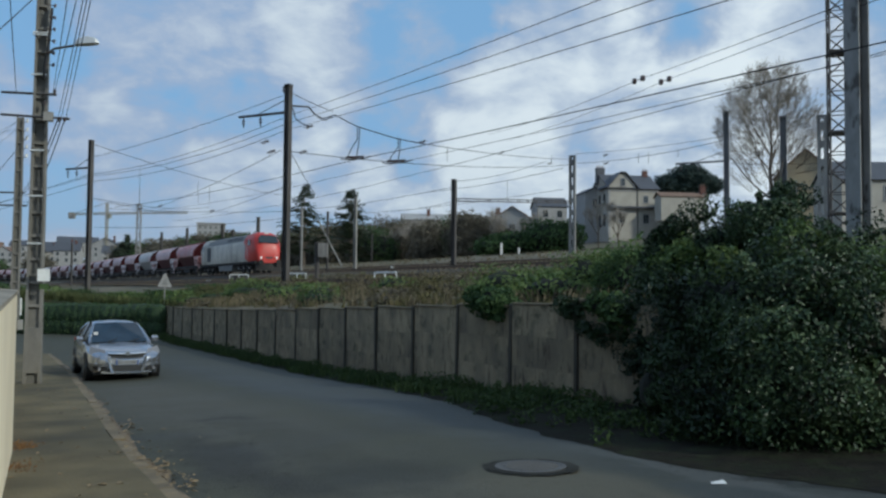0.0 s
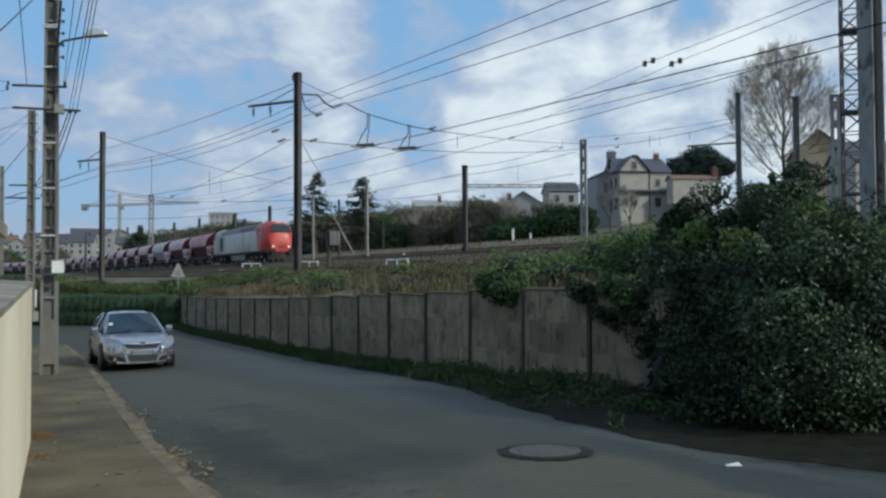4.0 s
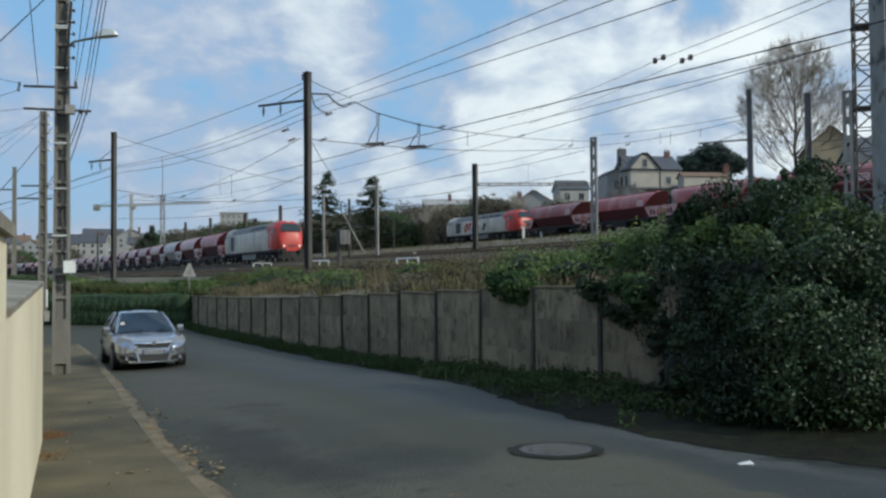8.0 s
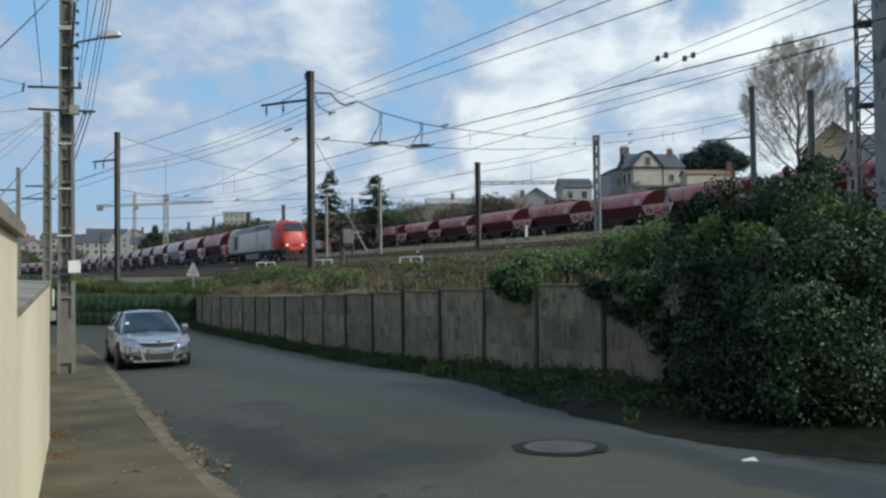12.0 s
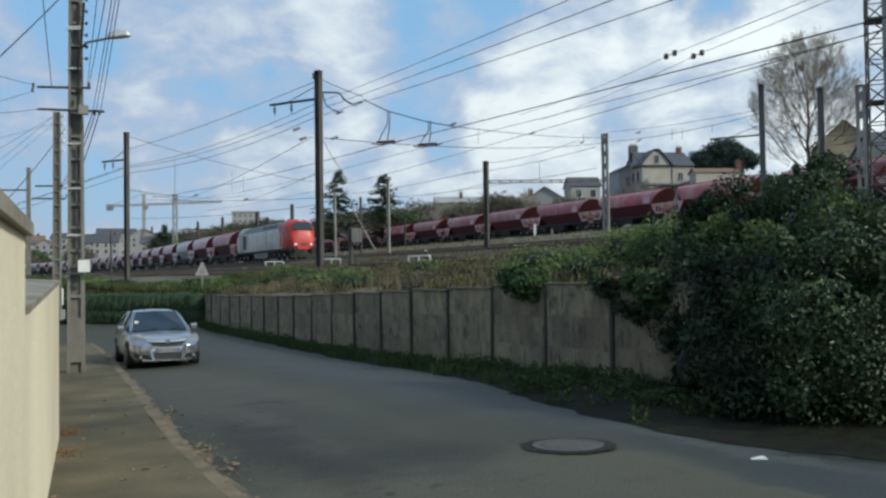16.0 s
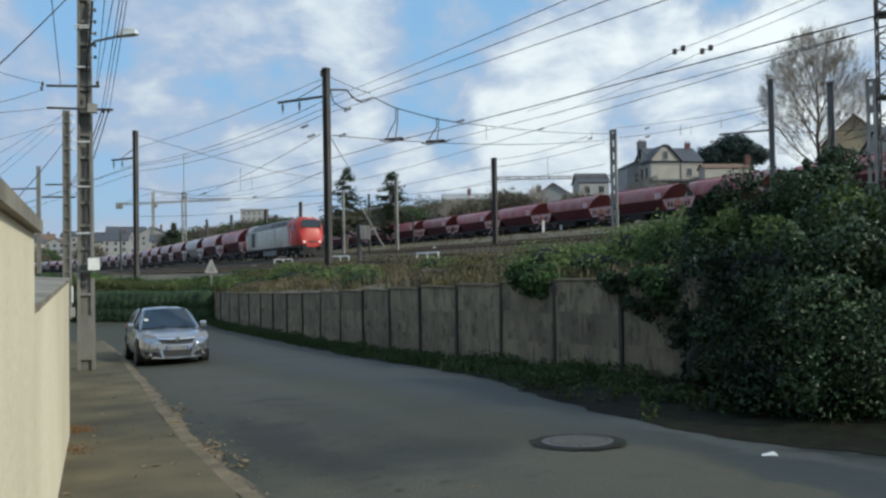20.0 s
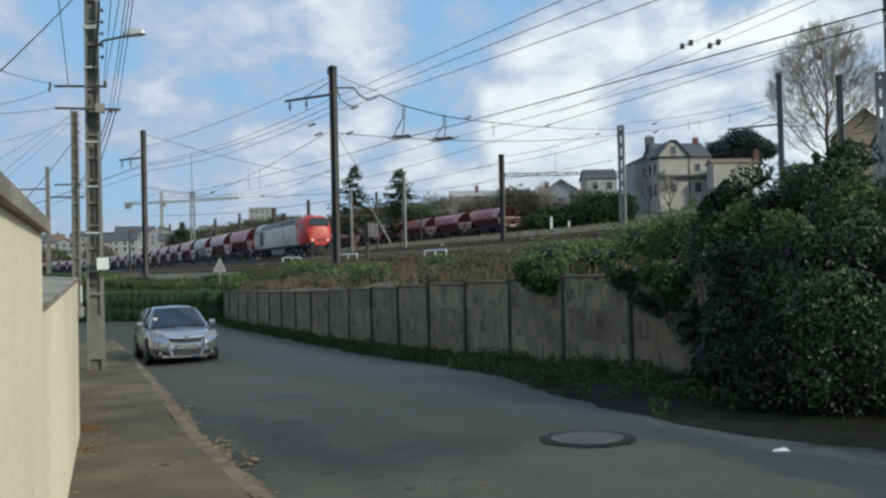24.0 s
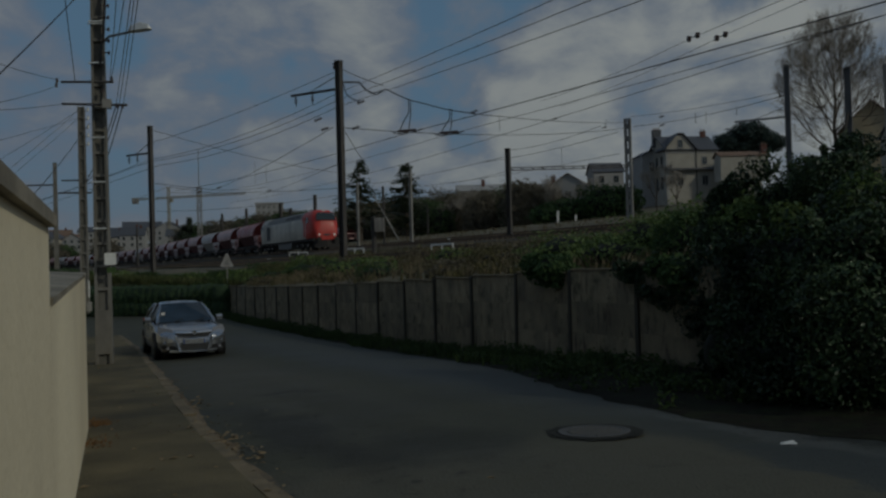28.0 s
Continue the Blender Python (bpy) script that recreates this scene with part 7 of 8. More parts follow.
def build_houses():
    # the tall stone house above the main line
    f = (37.33, 150.00, 12.23)
    base = 11.65
    tall = house((38.5, 150.0, base), 8, 9.3, 9.0, 8.3, 11.1, STONE, SLATE, "tall pale stone house with slate roof and brick chimneys", False,
                 ((2.3, 6.3, 0.8, 1.2), (-2.2, 3.0, 1.0, 1.8), (2.3, 2.8, 1.0, 1.6)), ((3.9, 4.3, 11.9),),
                 side_windows=((2.2, 6.3, 0.9, 2.0), (4.6, 6.3, 0.9, 2.0), (6.8, 6.3, 0.9, 2.0), (2.2, 2.6, 0.9, 2.2), (4.6, 2.6, 0.9, 2.2)))
    # flush front gable with its own roof, bargeboards and a slated pent roof
    gx = -2.1
    part("gable", Geo().prism([(gx - 2.55, 8.1), (gx + 2.55, 8.1), (gx + 2.55, 8.5), (gx + 0.55, 10.75), (gx - 0.55, 10.75), (gx - 2.55, 8.5)], -0.16, 4.4), STONE, tall)
    for sx in (-1, 1):
        part("gable_roof", Geo().prism([(gx + sx * 2.95, 8.18), (gx + sx * 0.5, 10.95), (gx + sx * 0.5, 11.1), (gx + sx * 3.05, 8.3)], -0.55, 4.6), SLATE, tall)
    part("gable_hip", Geo().prism([(gx - 0.55, 10.93), (gx + 0.55, 10.93), (gx + 0.4, 11.16), (gx - 0.4, 11.16)], -0.5, 4.6), SLATE, tall)
    window(tall, gx, -0.17, 9.3, 0.75, 1.3)
    part("pent_roof", Geo().prism([(-0.02, 5.05), (-0.9, 4.75), (-0.9, 4.62), (-0.02, 4.62)], -4.6, 4.6, "X"), SLATE, tall, "slated pent roof over the ground floor")
    part("string_course", Geo().box((0, -0.03, 7.75), (9.3, 0.12, 0.16)), STONE2, tall)
    part("corner_stones", Geo().box((-4.6, -0.03, 4.0), (0.35, 0.12, 8.2)).box((4.6, -0.03, 4.0), (0.3, 0.12, 8.2)), STONE2, tall)
    part("downpipe", Geo().tube([(0.75, -0.12, 0.0), (0.75, -0.12, 8.1)], 0.07, n=6), LOCO_DARK, tall)
    stack = part("chimney", Geo().box((-4.3, 5.5, 10.9), (1.5, 0.9, 3.0)).box((-4.3, 5.5, 12.42), (1.65, 1.05, 0.14)), SLATE, tall, "dark chimney stack")
    for k in (-0.45, 0.0, 0.45):
        part("chimney_pot", Geo().cyl((-4.3 + k, 5.5, 12.7), 0.12, 0.45, n=8), TILE, stack)
    house((32.6, 155.5, base), 8, 3.6, 6.0, 8.0, 9.0, STONE2, SLATE, "narrow grey wing beside the tall house", True, ((0, 6.0, 0.8, 1.6),))
    house((46.6, 147.5, base - 0.6), 8, 6.5, 4.0, 5.8, 7.0, STONE, TILE, "low pale annexe with a tiled roof", False, ((1.2, 4.2, 1.0, 1.2),))
    p = (27.93, 175.00, 16.51)
    house((p[0], p[1], 14.99), 6, 6.2, 6.0, 4.0, 6.0, STONE2, SLATE, "pale house with dark roof on the hill", False, ((-1.5, 2.4, 1.0, 1.4), (1.5, 2.4, 1.0, 1.4)))
    p = (17.82, 160.00, 13.82)
    house((p[0], p[1], 11.78), -12, 7.4, 8.0, 3.2, 5.6, STONE2, TILE, "small grey gabled house with low roof", True, ((0, 1.6, 1.2, 1.2),), ((-3.2, 4, 5.4),))
    p = (7.33, 235.00, 18.80)
    house((p[0], p[1], 15.18), 4, 23, 12, 5.6, 7.6, STONE, STONE2, "long pale warehouse with a shallow roof", False, ((-7, 2.5, 2, 1.4), (0, 2.5, 2, 1.4), (6, 2.5, 2, 1.4)), ((-4.2, 4, 8.6),))
    p = (44.47, 140.00, 16.49)
    house((p[0], p[1], 15.36), 5, 8.0, 3, 2.0, 2.8, STONE, TILE, "low outbuilding with tiled roof and pale chimney", False, (), ((3.6, 1.0, 3.8),), name="outbuilding")
    p = (50.21, 108.00, 14.22)
    house((p[0], p[1], 10.96), -18, 6.2, 9, 6.4, 9.2, STONE_B, TILE, "tall beige gabled house behind the bare tree", True, ((-1.6, 4.2, 0.9, 1.5), (1.8, 4.2, 0.9, 1.5)))
    p = (52.85, 95.00, 11.97)
    house((p[0], p[1], 9.43), 0, 9, 7, 5.2, 7.6, STONE, SLATE, "pale house with slate roof beside the mast", False, ((-2.4, 3.6, 1.0, 1.6), (1.0, 3.6, 1.0, 1.6)))
    # the town on the far slope
    rng = random.Random(3)
    for px_, (p, w) in enumerate((((-183.49, 380.00, 11.15), 9), ((-193.01, 420.00, 15.41), 13), ((-178.96, 430.00, 16.70), 16), ((-178.28, 450.00, 19.71), 20), ((-153.79, 420.00, 15.56), 12), ((-157.03, 360.00, 11.43), 11), ((-216.24, 430.00, 14.50), 14), ((-135.34, 380.00, 12.17), 9), ((-197.43, 380.00, 11.80), 12), ((-143.33, 350.00, 10.59), 10))):
        wall_m = (STONE2, STONE2, STONE)[px_ % 3]
        eave = rng.uniform(5.0, 8.0)
        house((p[0], p[1], p[2] - 1.0), rng.uniform(-15, 25), w, 9, eave, eave + rng.uniform(2.4, 3.6), wall_m, SLATE if px_ % 6 else TILE, "distant grey town house with slate roof" if px_ % 6 else "distant town house with tiled roof", bool(px_ % 4 == 0),
              tuple((x, 2.4 + 2.6 * q, 1.0, 1.4) for x in np.linspace(-w / 3, w / 3, 3) for q in range(2)), ((w * 0.3, 4, eave + 4),))
    p = (-101.91, 420.00, 26.24)
    flats = thing("apartment_block", "pale flat-roofed apartment block far off", "apartment block", pose(p[0], p[1], p[2] - 16, rz=10))
    part("wall", Geo().box((0, 0, 11), (13, 10, 22)), STONE2, flats)
    part("roof", Geo().box((0, 0, 22.3), (13.6, 10.6, 0.6)), STONE2, flats)
    for fl in range(4):
        for c in range(5):
            part("window", Geo().box((-5 + c * 2.5, -5.02, 12.5 + fl * 2.6), (1.2, 0.1, 1.3)), SEAM, flats)
    crane = thing("tower_crane", "pale yellow tower crane far behind the tracks", "crane", pose(*(-152.94, 420.00, 17.80)))
    o = Vector((-152.94, 420.00, 17.80))
    lattice(crane, "tower", (0, 0, -8), (0, 0, 24.6), 1.0, 22, CRANE, 0.16)
    lattice(crane, "jib", (-17.4, 0, 18.9), (39.2, 0, 20.4), 0.8, 32, CRANE, 0.14)
    part("counterweight", Geo().box((-17.0, 0, 18.2), (2.8, 2, 3.0)), MAST_C, crane, "grey counterweight")
    part("cabin", Geo().box((1.2, 0, 18.0), (1.6, 1.6, 2.0)), CRANE, crane)
    part("tie", Geo().tube([(-15.5, 0, 19.4), (0, 0, 24.8), (25.8, 0, 20.4)], 0.12, n=4), MAST_C, crane)
    pylon = thing("signal_pylon", "pale lattice pylon with a thin aerial, far behind the tracks", "pylon", pose(-85.05, 260.0, 8.0))
    lattice(pylon, "tower", (0, 0, 0), (0, 0, 18.4), 1.1, 14, MAST_C, 0.11)
    part("aerial", Geo().tube([(0, 0, 18.2), (0, 0, 30.6)], 0.09, 0.06, n=5), MAST_C, pylon, "thin grey aerial")
    part("platform", Geo().box((0, 0, 18.4), (1.7, 1.7, 0.2)), MAST_C, pylon)


CRANE = mat("crane_paint", (0.30, 0.28, 0.22), 0.6, var=0.15, bump=0)

# ---- the parked car ----
CAR = mat("car_silver", (0.40, 0.42, 0.46), 0.20, 0.85, var=0.01, scale=2, fine=80, bump=0.0)
# The bluish base colour carries part of the sky reflection.
CAR_GLASS = mat("car_glass", (0.022, 0.036, 0.055), 0.05, var=0.3, scale=2, fine=5, bump=0, spec=0.42)
CHROME = mat("chrome", (0.75, 0.75, 0.76), 0.12, 1.0, var=0.04, bump=0)
BLACK = mat("black_plastic", (0.015, 0.015, 0.016), 0.55, var=0.2, scale=8, bump=0.05)
RUBBER = mat("tyre_rubber", (0.018, 0.018, 0.018), 0.85, var=0.2, scale=10, bump=0.1)
LENS = mat("lamp_lens", (0.20, 0.20, 0.21), 0.5, 0.1, var=0.1, scale=12, bump=0)
PLATE = mat("plate_white", (0.22, 0.23, 0.24), 0.4, var=0.04, bump=0)


def build_car():
    """A four-door saloon, nose along -y, ground at z = 0, 4.5 m long."""
    t = thing("parked_car", "silver saloon car parked against the kerb, facing uphill", "car")
    # stations from nose to tail: y, half width, sill z, bumper/side bulge z, shoulder z, shoulder half width, deck z
    st = ((-2.24, 0.50, 0.30, 0.45, 0.56, 0.46, 0.60), (-2.18, 0.67, 0.24, 0.46, 0.60, 0.61, 0.66), (-2.02, 0.80, 0.20, 0.48, 0.66, 0.74, 0.72), (-1.7, 0.86, 0.19, 0.50, 0.73, 0.78, 0.79),
          (-1.2, 0.876, 0.19, 0.52, 0.80, 0.79, 0.87), (-0.75, 0.876, 0.19, 0.54, 0.86, 0.79, 0.92), (0.2, 0.876, 0.19, 0.55, 0.92, 0.80, 0.97), (1.2, 0.876, 0.19, 0.56, 0.95, 0.80, 1.0), (1.7, 0.87, 0.22, 0.58, 0.98, 0.78, 1.04),
          (2.05, 0.83, 0.28, 0.60, 0.98, 0.73, 1.05), (2.2, 0.74, 0.34, 0.62, 0.94, 0.64, 1.0))
    rings = []
    for y, w, sill, bulge, sh, shw, deck in st:
        half = [(w * 0.9, sill), (w * 0.985, sill + 0.12), (w, bulge), (w * 0.975, (bulge + sh) / 2 + 0.05), (shw + 0.015, sh), (shw * 0.86, sh + (deck - sh) * 0.7), (shw * 0.45, deck - 0.005)]
        ring = [(a, y, z) for a, z in half] + [(0, y, deck)] + [(-a, y, z) for a, z in half[::-1]]
        rings.append(ring)
    body = part("body", Geo().rings(rings), CAR, t, smooth=True)
    # greenhouse: glass below, painted roof and pillars over it
    gl = [(-0.82, 0.72, 0.985), (-0.78, 0.73, 1.0), (-0.12, 0.55, 1.385), (0.15, 0.535, 1.43), (0.75, 0.535, 1.435), (1.05, 0.55, 1.40), (1.62, 0.70, 1.05), (1.68, 0.70, 1.03)]

    def roof_z(y):
        return float(np.interp(y, [g[0] for g in gl], [g[2] for g in gl]))

    def roof_w(y):
        return float(np.interp(y, [g[0] for g in gl], [g[1] for g in gl]))
    # roof shell
    rr = []
    for y in (-0.16, 0.0, 0.3, 0.65, 0.95, 1.08):
        w, z = roof_w(y), roof_z(y)
        rr.append([(-w - 0.02, y, z - 0.045), (-w * 0.8, y, z + 0.004), (0, y, z + 0.025), (w * 0.8, y, z + 0.004), (w + 0.02, y, z - 0.045), (w - 0.04, y, z - 0.07), (0, y, z - 0.03), (-w + 0.04, y, z - 0.07)])
    part("roof", Geo().rings(rr), CAR, t, smooth=True)
    part("windscreen", Geo().rings([[(-0.71, -0.90, 0.905 + e), (0.71, -0.90, 0.905 + e), (0.525, -0.14, 1.375 + e), (0.0, -0.17, 1.395 + e), (-0.525, -0.14, 1.375 + e)] for e in (0.0, 0.015)]), CAR_GLASS, t, "dark windscreen, sky reflections put into its blue")
    part("rear_window", Geo().rings([[(-0.58, 1.07, 1.38 + e), (0.58, 1.07, 1.38 + e), (0.68, 1.62, 1.05 + e), (-0.68, 1.62, 1.05 + e)] for e in (0.0, 0.015)]), GLASS, t)
    for sx in (-1, 1):
        part("side_window", Geo().rings([[(sx * (0.765 + e), -0.62, 0.96), (sx * (0.765 + e), 0.28, 0.965), (sx * (0.56 + e), 0.28, 1.385), (sx * (0.57 + e), -0.08, 1.36)] for e in (0, 0.012)]), GLASS, t)
        part("side_window", Geo().rings([[(sx * (0.765 + e), 0.36, 0.965), (sx * (0.755 + e), 1.35, 1.0), (sx * (0.575 + e), 1.02, 1.37), (sx * (0.56 + e), 0.36, 1.385)] for e in (0, 0.012)]), GLASS, t)
        part("pillar", Geo().tube([(sx * 0.745, -0.95, 0.89), (sx * 0.635, -0.45, 1.19), (sx * 0.535, -0.1, 1.365)], 0.036, n=6), CAR, t)
        part("pillar", Geo().tube([(sx * 0.775, 0.32, 0.95), (sx * 0.56, 0.32, 1.4)], 0.035, n=6), BLACK, t)
        part("pillar", Geo().tube([(sx * 0.55, 1.03, 1.365), (sx * 0.68, 1.35, 1.2), (sx * 0.74, 1.66, 1.02)], 0.05, n=6), CAR, t)
        m = part("door_mirror", Geo().rings([[(sx * (0.86 + o), -0.58 + a, 0.965 + b) for a, b in ((-0.05, -0.06), (0.06, -0.07), (0.06, 0.08), (-0.02, 0.09), (-0.06, 0.03))] for o in (0.0, 0.06, 0.12, 0.15)]), CAR, t, "silver door mirror", smooth=True)
        part("mirror_foot", Geo().tube([(sx * 0.76, -0.58, 0.95), (sx * 0.90, -0.58, 0.95)], 0.03, n=6), BLACK, m)
        part("headlight", Geo().rings([[(sx * 0.49, -2.185 - e, 0.56), (sx * 0.72, -2.08 - e, 0.54), (sx * 0.845, -1.82 - e * 0.5, 0.70), (sx * 0.80, -1.72, 0.80 + e), (sx * 0.50, -2.04, 0.72 + e)] for e in (0.0, 0.035)]), LENS, t, "clear headlight")
        part("fog_recess", Geo().rings([[(sx * 0.46, -2.245 - e, 0.35), (sx * 0.79, -2.10 - e, 0.38), (sx * 0.75, -2.09 - e, 0.28), (sx * 0.45, -2.245 - e, 0.25)] for e in (0.0, 0.02)]), BLACK, t)
        part("fog_lamp", Geo().cyl((sx * 0.64, -2.215, 0.30), 0.035, 0.03, "Y", 12), LENS, t)
        part("tail_light", Geo().box((sx * 0.70, 2.13, 0.85), (0.2, 0.1, 0.2)), LOCO_RED, t)
        part("door_handle", Geo().box((sx * 0.865, 0.2, 0.83), (0.03, 0.16, 0.03)), CAR, t)
        part("rub_strip", Geo().box((sx * 0.878, 0.2, 0.50), (0.02, 2.2, 0.06)), CAR, t)
    part("grille", Geo().rings([[(-0.37, -2.245 - e, 0.565), (0.37, -2.245 - e, 0.565), (0.43, -2.16 - e, 0.69), (-0.43, -2.16 - e, 0.69)] for e in (0, 0.02)]), BLACK, t, "black upper grille")
    part("grille_bar", Geo().tube([(-0.45, -2.19, 0.675), (-0.2, -2.24, 0.66), (0.2, -2.24, 0.66), (0.45, -2.19, 0.675)], 0.032, n=8), CHROME, t, "bright grille bar")
    part("badge", Geo().cyl((0, -2.27, 0.668), 0.055, 0.03, "Y", 18), CHROME, t)
    part("lower_grille", Geo().rings([[(-0.31, -2.27 - e, 0.25), (0.31, -2.27 - e, 0.25), (0.36, -2.262 - e, 0.385), (-0.36, -2.262 - e, 0.385)] for e in (0, 0.01)]), BLACK, t)
    for sx in (-1, 1):
        part("bumper_fin", Geo().rings([[(sx * 0.31, -2.262 - e, 0.21), (sx * 0.375, -2.255 - e, 0.21), (sx * 0.47, -2.215 - e, 0.58), (sx * 0.41, -2.23 - e, 0.59)] for e in (0, 0.045)]), CAR, t, "bright silver fin")
    plate = part("number_plate", Geo().box((0, -2.275, 0.455), (0.52, 0.02, 0.11)), PLATE, t, "white number plate with plain bars")
    for x in (-0.16, -0.01, 0.14):
        part("plate_bar", Geo().box((x, -2.288, 0.455), (0.11, 0.008, 0.05)), SEAM, plate)
    for x in (-0.245, 0.245):
        part("plate_end", Geo().box((x, -2.287, 0.455), (0.03, 0.008, 0.11)), BLUE, plate)
    part("bumper", Geo().rings([[(x, y - e, z) for x, y, z in ((-0.72, -2.12, 0.42), (-0.3, -2.25, 0.42), (0.3, -2.25, 0.42), (0.72, -2.12, 0.42), (0.70, -2.10, 0.56), (0.3, -2.235, 0.56), (-0.3, -2.235, 0.56), (-0.70, -2.10, 0.56))] for e in (0.0, 0.025)]), CAR, t)
    part("underbody", Geo().box((0, 0, 0.22), (1.5, 4.0, 0.12)), BLACK, t)
    part("lip", Geo().rings([[(x, y - e, z) for x, y, z in ((-0.60, -2.17, 0.20), (-0.3, -2.265, 0.19), (0.3, -2.265, 0.19), (0.60, -2.17, 0.20), (0.58, -2.17, 0.25), (0.3, -2.265, 0.245), (-0.3, -2.265, 0.245), (-0.58, -2.17, 0.25))] for e in (0.0, 0.02)]), CAR, t, "silver lower lip")
    for sx in (-1, 1):
        for y in (-1.33, 1.32):
            part("wheel_arch", Geo().cyl((sx * 0.80, y, 0.33), 0.36, 0.18, "X", 24), BLACK, t)
            wl = part("wheel", Geo().cyl((sx * 0.79, y, 0.315), 0.315, 0.2, "X", 28), RUBBER, t)
            part("rim", Geo().cyl((sx * 0.89, y, 0.315), 0.205, 0.03, "X", 20), CHROME, wl)
            for k in range(5):
                a = 6.2832 * k / 5
                part("spoke_gap", Geo().box((sx * 0.908, y + 0.12 * math.cos(a), 0.315 + 0.12 * math.sin(a)), (0.008, 0.06, 0.06)), BLACK, wl)
    for x in (-0.3, 0.25):
        part("wiper", Geo().tube([(x, -0.95, 0.915), (x + 0.25, -0.80, 0.985)], 0.012, n=4), BLACK, t)
    part("paper", Geo().box((-0.55, -0.60, 1.11), (0.1, 0.02, 0.1)), WHITE, t, "white paper behind the windscreen")
    for sx in (-0.33, 0.33):
        part("seat", Geo().box((sx, 0.2, 1.0), (0.42, 0.16, 0.6)), BLACK, t)
    return t




def place_car():
    c = build_car()
    nose = Vector((0.455, -0.890))
    axle = Vector((-7.33, 21.35))
    mid = axle - nose * 1.33
    sf, sb = unplan(*(mid + nose * 1.3))[0], unplan(*(mid - nose * 1.3))[0]
    zf, zb = street_z(sf) + 0.02, street_z(sb) + 0.02
    pitch = math.degrees(math.atan2(zf - zb, 2.6))
    c.matrix_basis = pose(mid.x, mid.y, (zf + zb) / 2 + 0.01, rz=math.degrees(math.atan2(-nose.y, -nose.x)) - 90) @ pose(0, 0, 0, rx=-pitch) @ Matrix.Scale(0.97, 4)


SIGN_BACK = mat("sign_back", (0.33, 0.32, 0.30), 0.6, var=0.2, scale=5, fine=20, bump=0.05, dirt=(0.22, 0.18, 0.16), dirt_amt=0.6)


